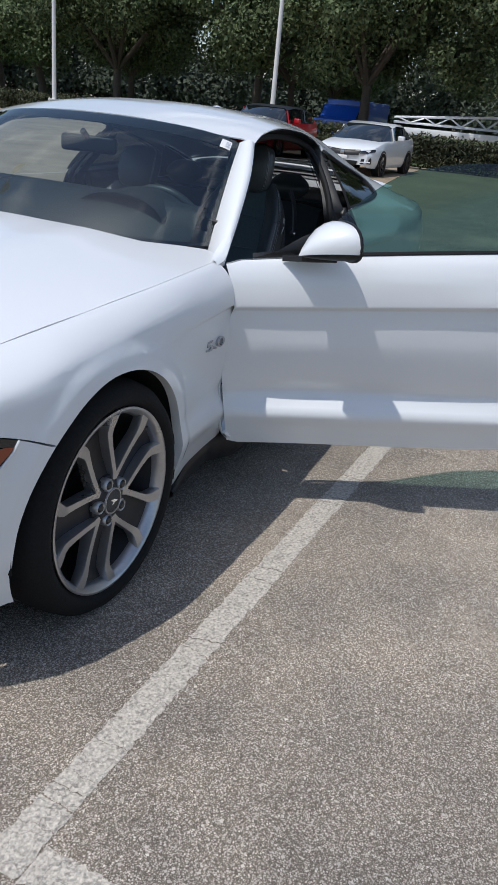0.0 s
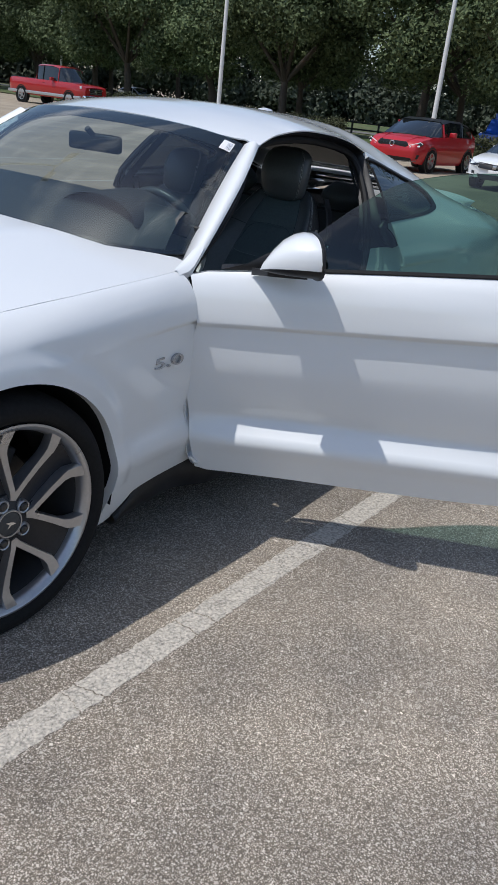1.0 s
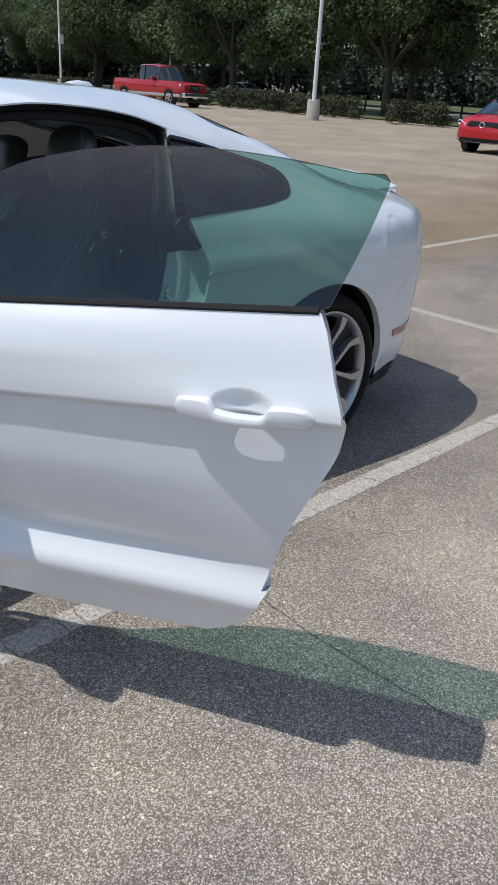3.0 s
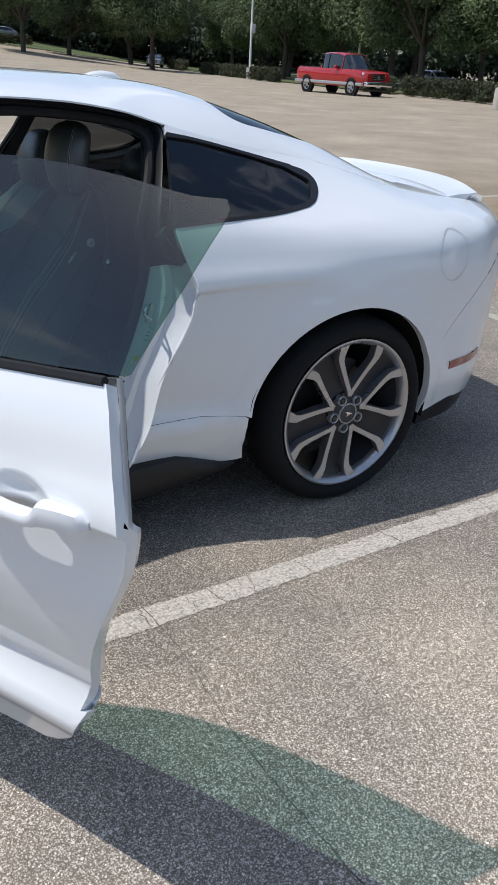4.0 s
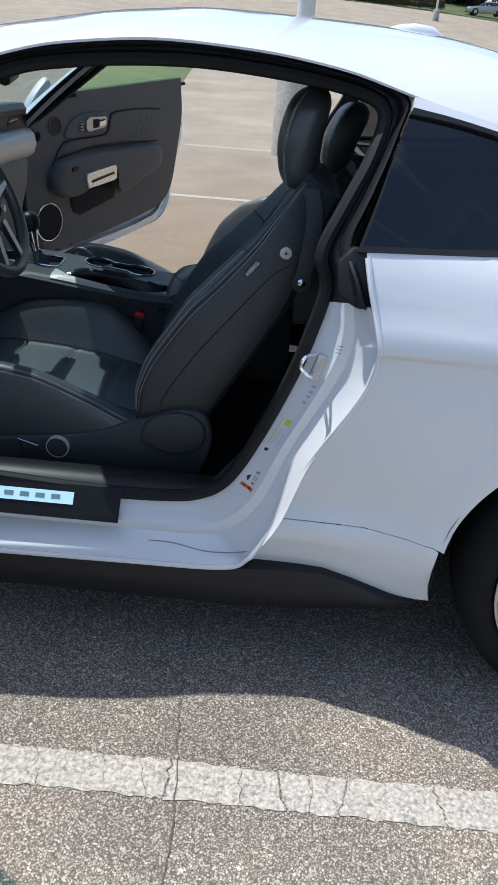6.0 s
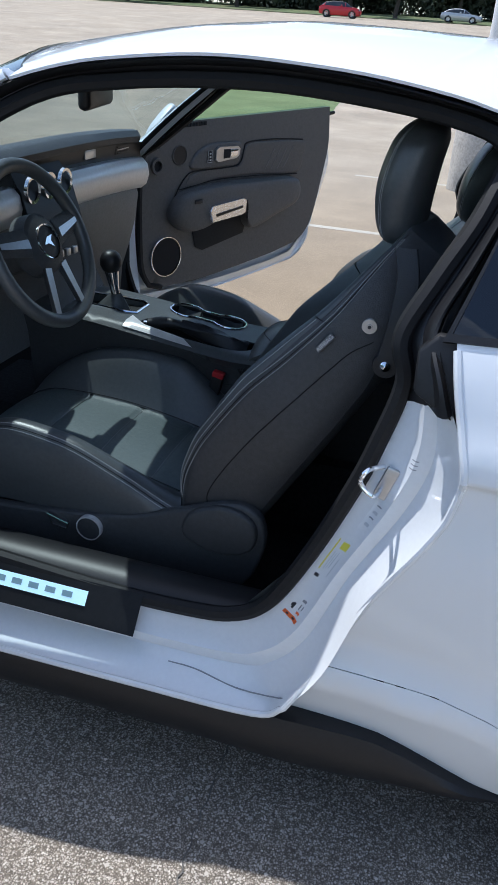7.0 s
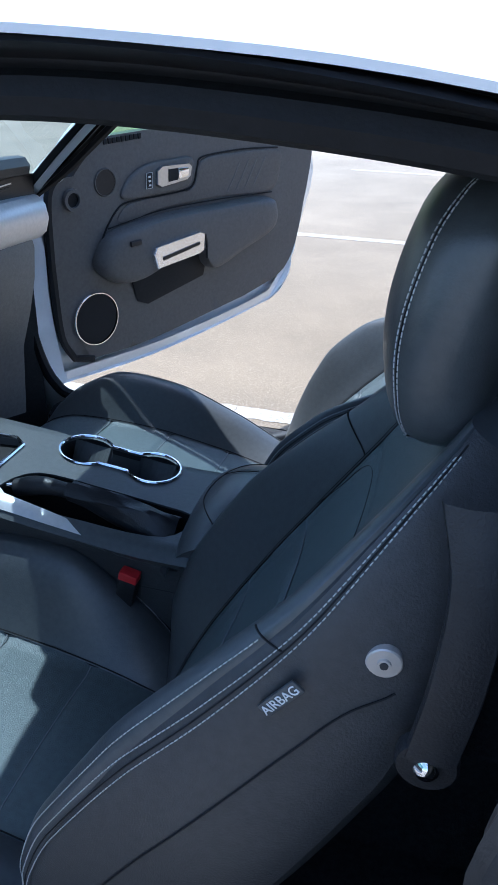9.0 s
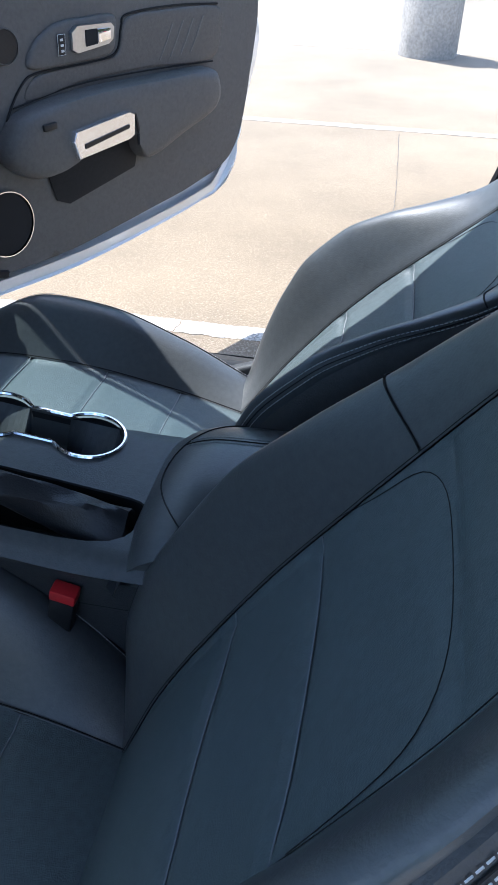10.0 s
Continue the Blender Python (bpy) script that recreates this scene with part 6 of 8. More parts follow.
add_d("airbag_tag", moved(box((-0.026, -0.0025, -0.008), (0.026, 0.0025, 0.008), 0.002), tag_m), leather, "black airbag tag")
txt = bpy.data.curves.new("airbag_letters", "FONT")
txt.body, txt.size, txt.extrude, txt.align_x, txt.align_y = "AIRBAG", 0.0140, 0.0004, "CENTER", "CENTER"
letters = new("tmp_letters", txt)
bpy.context.view_layer.update()
me = bpy.data.meshes.new_from_object(letters.evaluated_get(bpy.context.evaluated_depsgraph_get()))
bpy.data.objects.remove(letters)
me.transform(Matrix.Translation((0, -0.348, 0)) @ tag_m @ Matrix.Translation((0, -0.0034, 0)) @ Matrix.Rotation(radians(90), 4, "X"))
part("airbag_letters", me, paper, drv)
add_d("belt_button", moved(lathe([(0, 0.002), (0.005, 0.002), (0.0055, 0.0), (0.0130, 0.0), (0.0142, -0.001), (0.0142, -0.012)], 26), Matrix.Translation((1.919, -0.2112, 0.938)) @ Matrix.Rotation(radians(5), 4, "Z") @ FLIP), button_metal, "round pale metal button")
add_d("button_screw", moved(lathe([(0, 0.003), (0.0032, 0.003), (0.0036, 0.0015)], 12), Matrix.Translation((1.919, -0.2112, 0.938)) @ Matrix.Rotation(radians(5), 4, "Z") @ FLIP), alloy_dark)
strap = spline([(1.962, -0.205, 1.085), (1.975, -0.222, 1.03), (1.972, -0.238, 0.96), (1.962, -0.246, 0.892)], 8)
add_d("belt_guide", loft([[p + Vector((-0.020, 0, 0)), p + Vector((-0.018, -0.006, 0)), p + Vector((0.0, -0.008, 0)), p + Vector((0.018, -0.006, 0)), p + Vector((0.020, 0, 0))] for p in strap]), strap_leather, "black leather belt guide strap")
add_d("guide_tab", moved(lathe([(0, 0.010), (0.022, 0.010), (0.024, 0.006), (0.024, -0.004)], 24), Matrix.Translation((1.960, -0.240, 0.884)) @ FLIP), strap_leather)
add_d("press_stud", moved(lathe([(0, 0.018), (0.006, 0.017), (0.0095, 0.0135), (0.010, 0.009)], 18), Matrix.Translation((1.960, -0.240, 0.884)) @ FLIP), chrome, "chrome press stud")

# centre console
console_z = table((0.95, 0.715), (1.10, 0.712), (1.25, 0.700), (1.40, 0.682), (1.55, 0.668), (1.62, 0.668))


def con_top(x, y):
    return (x, y, console_z(x) - 0.9 * max(abs(y) - 0.115, 0))


def cups(grow=0.0):
    """Two round wells joined by a narrower neck."""
    r, y0, xa, xb = 0.046 + grow, 0.082, 1.338, 1.462
    a = [(xb + r * math.cos(radians(t)), y0 + r * math.sin(radians(t))) for t in range(-140, 141, 10)]
    b = [(xa + r * math.cos(radians(t)), y0 + r * math.sin(radians(t))) for t in range(40, 321, 10)]
    return a + b


trench = [tuple(p)[:2] for p in spline([(1.265, -0.085, 0), (1.30, -0.020, 0), (1.42, -0.012, 0), (1.55, -0.018, 0), (1.575, -0.045, 0), (1.55, -0.095, 0), (1.42, -0.108, 0), (1.30, -0.108, 0)], 4, True)]
gate = [(1.055, -0.045), (1.055, 0.045), (1.215, 0.060), (1.235, 0.045), (1.235, -0.035), (1.215, -0.045)]
con_out = outline([(0.97, -0.128), (1.3, -0.135), (1.60, -0.135), (1.60, 0.135), (1.3, 0.135), (0.97, 0.128)], step=0.03)
console = part("centre_console", sheet("centre_console", con_out, con_top, (0, 0, 1), holes=[cups(), trench, gate], step=0.02, depth=0.085), console_plastic, car, "black centre console with cup holders")
part("console_side", loft([[Vector((x, s * 0.135, console_z(x) - 0.018)) for x in np.linspace(0.95, 1.86, 20)] if k == 0 else [Vector((x, s * (0.113 if k == 1 else 0.088), 0.63 if k == 1 else 0.36)) for x in np.linspace(0.95, 1.86, 20)] for s in (-1,) for k in (0, 1, 2)]), plastic, console)
part("console_side", loft([[Vector((x, 0.135, console_z(x) - 0.018)) for x in np.linspace(0.95, 1.86, 20)], [Vector((x, 0.113, 0.63)) for x in np.linspace(0.95, 1.86, 20)], [Vector((x, 0.088, 0.36)) for x in np.linspace(0.95, 1.86, 20)]]), plastic, console)
part("console_floor", box((1.24, -0.108, 0.575), (1.60, 0.112, 0.588)), seam_dark, console)
part("cup_ring", tube([Vector((x, y, console_z(x) + 0.002)) for x, y in cups(0.001)], 0.0026, 6, closed=True), chrome, console, "chrome cup holder rim")
# Added dark walls put the shade of the deep wells into their colour.
part("cup_liner", loft([[Vector((x, y, console_z(x) - 0.003 if k == 0 else 0.589)) for x, y in cups(-0.0012)] for k in (0, 1)], closed_v=True), black_trim, console, "dark walls of the cup wells, shade put into the colour")
part("tray_liner", loft([[Vector((1.42 + (x - 1.42) * 0.995, -0.06 + (y + 0.06) * 0.985, console_z(x) - 0.003 if k == 0 else 0.589)) for x, y in trench] for k in (0, 1)], closed_v=True), black_trim, console)
part("gate_ring", tube([Vector((x, y, console_z(x) + 0.002)) for x, y in gate], 0.0035, 6, closed=True), chrome, console)
part("gate_floor", prism([Vector((x, y, console_z(1.15) - 0.02)) for x, y in gate], (0, 0, -0.005)), seam_dark, console)
part("satin_plate", sheet("satin_plate", outline([(1.235, -0.125), (1.235, -0.06), (1.285, -0.10), (1.40, -0.115), (1.43, -0.128)], step=0.02), con_top, (0, 0, 1), step=0.02, depth=0, lift=0.003), dash_silver, console, "satin metal plate")
lever_c = spline([(1.285, -0.066, 0.690), (1.34, -0.062, 0.700), (1.42, -0.060, 0.690), (1.50, -0.060, 0.672), (1.56, -0.058, 0.650)], 6)
part("parking_brake", tube(lever_c[:13], [0.014 + 0.002 * math.sin(k * 0.5) for k in range(13)], 12), strap_leather, console, "leather parking brake lever")
boot = []
for k, p in enumerate(lever_c[9:]):
    t = k / (len(lever_c) - 10)
    boot.append([p + Vector((0, math.cos(a) * (0.018 + 0.012 * t + 0.004 * math.sin(3 * a + 5 * t)), math.sin(a) * (0.016 + 0.016 * t + 0.004 * math.sin(4 * a + 9 * t)) - 0.008 * t)) for a in [2 * math.pi * j / 18 for j in range(18)]])
part("brake_gaiter", loft(boot, closed_v=True), strap_leather, console, "creased leather gaiter")
part("brake_button", moved(lathe([(0, 0.012), (0.007, 0.012), (0.008, 0)], 14, axis="x"), Matrix.Translation((1.282, -0.066, 0.690)) @ Matrix.Diagonal((-1, 1, 1, 1))), chrome, console)
# armrest lid
rows = []
for k in range(21):
    t = k / 20
    x = 1.562 + 0.31 * t
    e = math.sqrt(1 - (1 - min(t / 0.30, 1)) ** 2)
    z = 0.680 + 0.040 * e + 0.012 * t
    rows.append([Vector((x, y, z - 0.034 * abs(y / 0.127) ** 2.6 - (0.03 * (1 - e)))) for y in np.linspace(-0.127, 0.127, 15)])
part("console_armrest", loft([[Vector((r[0].x, -0.112, 0.62))] + r + [Vector((r[0].x, 0.112, 0.62))] for r in rows]), leather, console, "padded leather armrest")
part("armrest_front", loft([[p for p in rows[0]], [Vector((1.555, p.y, 0.63)) for p in rows[0]]]), leather, console)


def arm_at(x, y, lift=0.0):
    t = (x - 1.562) / 0.31
    e = math.sqrt(1 - (1 - min(t / 0.30, 1)) ** 2)
    return Vector((x, y, 0.680 + 0.040 * e + 0.012 * t - 0.034 * abs(y / 0.127) ** 2.6 - 0.03 * (1 - e) + lift))


part("armrest_seam", tube([arm_at(1.588 + 0.075 * (y / 0.127) ** 2, y, 0.0002) for y in np.linspace(-0.126, 0.126, 30)], 0.0010, 5), seam_dark, console)
part("armrest_seam", tube([arm_at(x, 0.050, 0.0002) for x in np.linspace(1.60, 1.865, 20)], 0.0009, 5), seam_dark, console)
for y in (0.043, 0.057):
    part("armrest_stitching", stitches([arm_at(x, y, 0.0006) for x in np.linspace(1.605, 1.865, 20)]), thread_dim, console)
part("console_end", box((1.80, -0.105, 0.22), (1.955, 0.105, 0.655), 0.02), plastic, console)
# gear lever
part("gear_boot", loft([[Vector((1.15 + 0.01 * t + math.cos(a) * (0.048 - 0.034 * t) * (1 + 0.1 * math.cos(4 * a)), math.sin(a) * (0.036 - 0.024 * t), 0.692 + 0.045 * t)) for a in [2 * math.pi * j / 20 for j in range(20)]] for t in (0, 0.25, 0.5, 0.75, 1)], closed_v=True), leather, console, "black gear lever gaiter")
part("gear_stalk", tube([(1.16, 0.0, 0.725), (1.154, 0, 0.755), (1.148, 0, 0.790), (1.146, 0, 0.800)], [0.011, 0.013, 0.018, 0.019], 14), chrome, console, "chrome gear lever")
part("gear_knob", lathe([(0, 0.852), (0.014, 0.850), (0.024, 0.842), (0.0295, 0.828), (0.029, 0.813), (0.023, 0.800), (0.018, 0.795)], 22, axis="z", centre=(1.145, 0, 0)), black_trim, console, "gloss black gear knob")
part("belt_buckle", moved(box((-0.015, -0.010, -0.045), (0.015, 0.010, 0.018), 0.004), Matrix.Translation((1.500, -0.124, 0.590)) @ Matrix.Rotation(radians(12), 4, "Y")), black_trim, car, "seat belt buckle")
part("buckle_button", moved(box((-0.0155, -0.0105, 0.008), (0.0155, 0.0105, 0.024), 0.003), Matrix.Translation((1.500, -0.124, 0.590)) @ Matrix.Rotation(radians(12), 4, "Y")), red_plastic, car, "red buckle button")

# dashboard
DASH = [(0.61, 0.960), (0.70, 1.020), (0.80, 1.075), (0.88, 1.098), (0.925, 1.095), (0.945, 1.078), (0.940, 1.060)]


def dash_rows(prof, y0, y1, n=28):
    return [[Vector((x + 0.28 * (abs(y) / 0.72) ** 3 * max(0.0, min(1.0, (0.94 - x) / 0.34)), y, z - 0.022 * (abs(y) / 0.72) ** 3)) for x, z in prof] for y in np.linspace(y0, y1, n)]


dash = part("dashboard", loft(dash_rows(DASH, -0.655, 0.655)), plastic, car, "black dashboard with a brushed aluminium band")
part("dash_panel", loft(dash_rows([(0.940, 1.060), (0.922, 1.055), (0.915, 1.020), (0.920, 1.012)], -0.72, 0.68)), black_trim, dash)
part("dash_band", loft(dash_rows([(0.920, 1.012), (0.945, 1.010), (0.962, 0.992), (0.968, 0.960), (0.958, 0.928), (0.936, 0.912)], 0.13, 0.675, 14)), dash_silver, dash, "brushed aluminium band")
part("dash_band", loft(dash_rows([(0.920, 1.012), (0.945, 1.010), (0.962, 0.992), (0.968, 0.960), (0.958, 0.928), (0.936, 0.912)], -0.72, -0.13, 14)), dash_silver, dash)
part("glove_box", loft(dash_rows([(0.936, 0.912), (0.942, 0.895), (0.925, 0.82), (0.87, 0.73), (0.80, 0.64), (0.76, 0.45)], -0.72, 0.64)), glove_grey, dash, "grey glove box lid")
part("dash_badge", box((0.917, 0.30, 1.024), (0.924, 0.37, 1.050), 0.002), satin, dash, "small satin plate")
for y in (0.50, -0.60):
    part("air_vent", box((0.915, y, 1.016), (0.927, y + 0.10, 1.056), 0.005), black_trim, dash)
    for k in range(4):
        part("vent_blade", box((0.926, y + 0.008, 1.021 + 0.009 * k), (0.930, y + 0.092, 1.0235 + 0.009 * k)), satin if k == 1 else black_trim, dash)
part("centre_panel", loft(dash_rows([(0.930, 1.045), (0.965, 1.00), (0.995, 0.90), (1.02, 0.79), (1.06, 0.71)], -0.13, 0.13, 10)), black_trim, dash)
for y in (-0.085, 0.0, 0.085):
    part("round_vent", moved(lathe([(0.026, 0.006), (0.034, 0.008), (0.036, 0.0)], 24, axis="x"), Matrix.Translation((0.968, y, 1.000))), chrome, dash, "chrome-ringed round vent")
for k in range(5):
    part("stack_switch", box((1.022 + 0.004 * k, -0.07 + 0.03 * k, 0.83), (1.036 + 0.004 * k, -0.05 + 0.03 * k, 0.85), 0.003), satin, dash)
part("instrument_hood", loft([[Vector((0.78 + 0.20 * t, -0.37 + 0.19 * math.cos(a), 1.02 + (0.085 + 0.012 * t) * math.sin(a))) for a in [math.pi * j / 16 for j in range(17)]] for t in (0, 0.3, 0.6, 0.9, 1.0)]), plastic, dash)

# steering wheel
SW = Matrix.Translation((1.150, -0.36, 0.945)) @ Matrix.Rotation(radians(-24), 4, "Y")
sw_ring = [Vector((0, 0.178 * math.cos(a), 0.174 * math.sin(a))) for a in [2 * math.pi * k / 48 for k in range(48)]]
sw = part("steering_wheel", moved(tube(sw_ring, 0.0165, 10, closed=True, up=(1, 0, 0)), SW), leather, car, "black leather steering wheel")
part("wheel_boss", moved(lathe([(0, 0.020), (0.045, 0.018), (0.066, 0.008), (0.070, -0.03)], 30, axis="x"), SW), plastic, sw)
part("boss_ring", moved(lathe([(0.036, 0.021), (0.039, 0.022), (0.040, 0.018)], 30, axis="x"), SW), chrome, sw)
part("boss_badge", moved(prism([Vector((0.021, y, z)) for y, z in ((-0.022, -0.004), (-0.004, 0.010), (0.018, 0.012), (0.006, 0.0), (0.012, -0.014), (-0.006, -0.004))], (0.002, 0, 0)), SW), chrome, sw)
for y0, z0, y1, z1 in ((0.06, 0.015, 0.172, 0.03), (-0.06, 0.015, -0.172, 0.03)):
    part("wheel_spoke", moved(loft([[Vector((0.008, y0, z0 + 0.028)), Vector((0.016, y0, z0)), Vector((0.008, y0, z0 - 0.035)), Vector((-0.012, y0, z0))], [Vector((0.0, y1, z1 + 0.022)), Vector((0.010, y1, z1)), Vector((0.0, y1, z1 - 0.024)), Vector((-0.010, y1, z1))]], closed_v=True, caps=True), SW), plastic, sw)
    part("spoke_trim", moved(loft([[Vector((0.017, y0 * 1.1, z0 + 0.004)), Vector((0.017, y0 * 1.1, z0 - 0.016))], [Vector((0.012, y1 * 0.94, z1 + 0.0)), Vector((0.012, y1 * 0.94, z1 - 0.012))]]), SW), satin, sw)
for sgn in (-1, 1):
    part("lower_spoke", moved(loft([[Vector((0.014, sgn * 0.022, -0.055)), Vector((0.014, sgn * 0.045, -0.05)), Vector((-0.006, sgn * 0.03, -0.055))], [Vector((0.008, sgn * 0.050, -0.165)), Vector((0.008, sgn * 0.068, -0.160)), Vector((-0.008, sgn * 0.06, -0.165))]], closed_v=True, caps=True), SW), satin, sw, "satin lower spoke")
part("steering_column", moved(tube([(-0.22, 0, 0), (-0.03, 0, 0)], 0.045, 14, up=(0, 1, 0)), SW), plastic, sw)

# roof lining, pillar trims, back seat, floor, inner mirror
lining_out = outline([(1.20, -0.45), (1.175, 0), (1.20, 0.45), (1.30, 0.56), (1.5, 0.56), (1.9, 0.55), (2.15, 0.55), (2.25, 0.45), (2.24, 0), (2.25, -0.45), (2.15, -0.55), (1.9, -0.55), (1.5, -0.56), (1.30, -0.56)], step=0.06)
part("roof_lining", sheet("roof_lining", lining_out, lambda x, y: (x, y, roof_surf(x, y)[2] - 0.035), (0, 0, -1), step=0.08, depth=0.02), headlining, car, "dark fabric roof lining")
for sgn in (-1, 1):
    rows = [[WS_BASE[0].lerp(WS_TOP[0], t) + Vector((0.012, 0.0, -0.010)), Vector(a_surf(t, 0.5)) + Vector((0.040, 0.030, -0.028)), a_edge(t) + Vector((0.030, 0.035, -0.022))] for t in [k / 10 for k in range(11)]]
    part("pillar_trim", loft([[Vector((p.x, p.y * (1 if sgn < 0 else -1), p.z)) for p in r] for r in rows]), plastic, car)
    rows = [[Vector((2.095, sgn * 0.560, 1.248)), Vector((2.14, sgn * 0.550, 1.24))], [Vector((2.035, sgn * 0.678, 1.085)), Vector((2.08, sgn * 0.665, 1.08))], [Vector((2.000, sgn * 0.735, 1.0)), Vector((2.055, sgn * 0.72, 1.0))], [Vector((1.985, sgn * 0.772, 0.83)), Vector((2.12, sgn * 0.72, 0.83))], [Vector((1.895, sgn * 0.778, 0.585)), Vector((2.12, sgn * 0.70, 0.585))], [Vector((1.77, sgn * 0.778, 0.418)), Vector((2.1, sgn * 0.68, 0.40))]]
    part("pillar_trim", loft(rows), plastic, car)
    part("rear_side_trim", loft([[Vector((x, sgn * y, z)) for x in np.linspace(2.06, 2.75, 8)] for y, z in ((0.72, 1.015), (0.68, 0.99), (0.66, 0.85), (0.66, 0.45))]), plastic, car)
    part("sill_trim", loft([[Vector((x, sgn * y, z)) for x in np.linspace(0.90, 1.80, 12)] for y, z in ((0.782, 0.402), (0.765, 0.418), (0.72, 0.425), (0.69, 0.41), (0.675, 0.33), (0.67, 0.22))]), black_trim, car, "black inner sill trim")
    part("kick_panel", loft([[Vector((0.86, sgn * 0.75, z)), Vector((0.74, sgn * 0.66, z)), Vector((0.60, sgn * 0.62, z))] for z in (0.22, 0.5, 0.75, 0.88)]), plastic, car)
for sgn in (-1, 1):
    part("pillar_trim", loft([[Vector((x, sgn * (rail(x) - 0.014), rail(x, 2) - 0.014)), Vector((x, sgn * (rail(x) + 0.02), 1.07)), Vector((x, sgn * 0.66, 0.98))] for x in np.linspace(2.67, 3.06, 8)]), headlining, car)
part("cabin_carpet", box((0.60, -0.70, 0.21), (2.30, 0.70, 0.235), 0.005), carpet, car)
part("tunnel", loft([[Vector((x, y, z)) for y, z in ((-0.20, 0.23), (-0.15, 0.42), (0.15, 0.42), (0.20, 0.23))] for x in (0.62, 1.3, 2.2)]), carpet, car)
part("bulkhead", box((0.58, -0.66, 0.2), (0.62, 0.66, 0.88)), carpet, car)
bench = part("rear_seat", box((2.12, -0.58, 0.28), (2.34, 0.58, 0.44), 0.05, 4), carpet, car, "black rear bench")
for sgn in (-1, 1):
    rows = []
    for k in range(13):
        t = k / 12
        rows.append([Vector((2.24 + 0.24 * t - 0.05 * math.sin(math.pi * t) + 0.03 * abs((y - 0.33) / 0.27) ** 3, sgn * y, 0.48 + 0.52 * t)) for y in np.linspace(0.06, 0.60, 12)])
    part("bench_back", loft(rows), leather, bench)
    hd = loft([[Vector((2.47 + 0.03 * u + math.cos(a) * 0.045 * math.sin(math.pi * (0.12 + 0.76 * u)), sgn * 0.33 + math.sin(a) * 0.12 * math.sin(math.pi * (0.15 + 0.70 * u)), 0.985 + 0.13 * u)) for a in [2 * math.pi * j / 20 for j in range(20)]] for u in [k / 10 for k in range(11)]], closed_v=True, caps=True)
    part("bench_headrest", hd, leather, bench)
part("parcel_shelf", box((2.46, -0.62, 0.955), (3.0, 0.62, 0.985), 0.01), carpet, car)
inner_mirror = part("inner_mirror", moved(box((-0.018, -0.12, -0.033), (0.014, 0.12, 0.033), 0.014, 3), Matrix.Translation((1.115, 0.0, 1.235)) @ Matrix.Rotation(radians(12), 4, "Z")), black_trim, car, "black inner rear-view mirror")
part("mirror_stem", tube([(1.10, 0, 1.26), (1.07, 0, 1.285)], 0.012, 8), black_trim, inner_mirror)

# sill plates, door striker, labels, corner covers
for sgn in (-1, 1):
    pl = lambda x, t: Vector((x, sgn * (0.792 + 0.045 * t), 0.405 - 0.058 * t))
    plate = part("sill_plate", loft([[pl(x, t) + Vector((0, sgn * 0.004, 0.006)) for t in (-0.05, 0.0, 0.5, 1.0, 1.06)] for x in (0.95, 1.2, 1.4, 1.585)]), black_trim, car, "black sill plate with a lit panel")
    part("lit_panel", loft([[pl(x, t) + Vector((0, sgn * 0.006, 0.0085)) for t in (0.22, 0.62)] for x in (1.02, 1.25, 1.475)]), lit_plate, plate, "pale blue lit panel")
    for k in range(7):
        part("panel_bar", loft([[pl(x, t) + Vector((0, sgn * 0.0065, 0.0095)) for t in (0.34, 0.50)] for x in (1.20 + 0.037 * k, 1.222 + 0.037 * k)]), etched, plate)
STRIKER = Vector((0.016, 0, 0.055))
st = [p + STRIKER for p in spline([(1.985, -0.805, 0.742), (1.962, -0.835, 0.745), (1.955, -0.838, 0.722), (1.978, -0.838, 0.703), (1.985, -0.805, 0.700)], 5)]
striker = part("door_striker", tube(st, 0.0042, 8), chrome, car, "steel door striker loop")
part("striker_plate", moved(box((-0.011, -0.005, -0.030), (0.011, 0.003, 0.030), 0.003), Matrix.Translation(Vector((1.992, -0.803, 0.712)) + STRIKER) @ Matrix.Rotation(radians(18), 4, "Y")), satin, striker)
cover = [(2.022, 1.000), (2.048, 1.028), (2.078, 1.026), (2.090, 0.970), (2.099, 0.935), (2.090, 0.914), (2.056, 0.930), (2.026, 0.945)]
for sgn in (-1, 1):
    part("corner_cover", prism([Vector((x, sgn * (0.795 + 0.5 * max(1.0 - z, 0)), z)) for x, z in cover], (0, sgn * 0.022, 0), 0.006), black_trim, car, "black plastic corner cover")


JAMB_O, JAMB_I = (spline([(x, -y, z) for x, y, z in c], 6, True) for c in (OUTER, INNER))
JAMB_T = [t for t, d in JAMB_PROFILE]


def jamb_at(k, t, lift):
    """A point on the driver's jamb: k along the opening, t from its outer to its inner edge."""
    i, f = int(k), k - int(k)
    o, n = JAMB_O[i].lerp(JAMB_O[i + 1], f), JAMB_I[i].lerp(JAMB_I[i + 1], f)
    return o.lerp(n, t) + Vector((0, -float(np.interp(t, JAMB_T, [d for _, d in JAMB_PROFILE])) - lift, 0))


def jamb_label(name, k0, k1, t0, t1, mat, parent=None, lift=0.0006):
    ks = sorted({k0, k1, *range(math.ceil(k0), math.floor(k1) + 1)})
    ts = sorted({t0, t1, *[t for t in JAMB_T if t0 < t < t1]})
    return part(name, loft([[jamb_at(k, t, lift) for t in ts] for k in ks]), mat, parent or car)


lab = tagged(jamb_label("tyre_label", 93.2, 95.9, 0.56, 0.80, jamb_paint), "clear printed sticker with an orange end on the white jamb")
jamb_label("label_orange", 95.40, 95.85, 0.57, 0.79, orange_ink, lab, 0.0012)
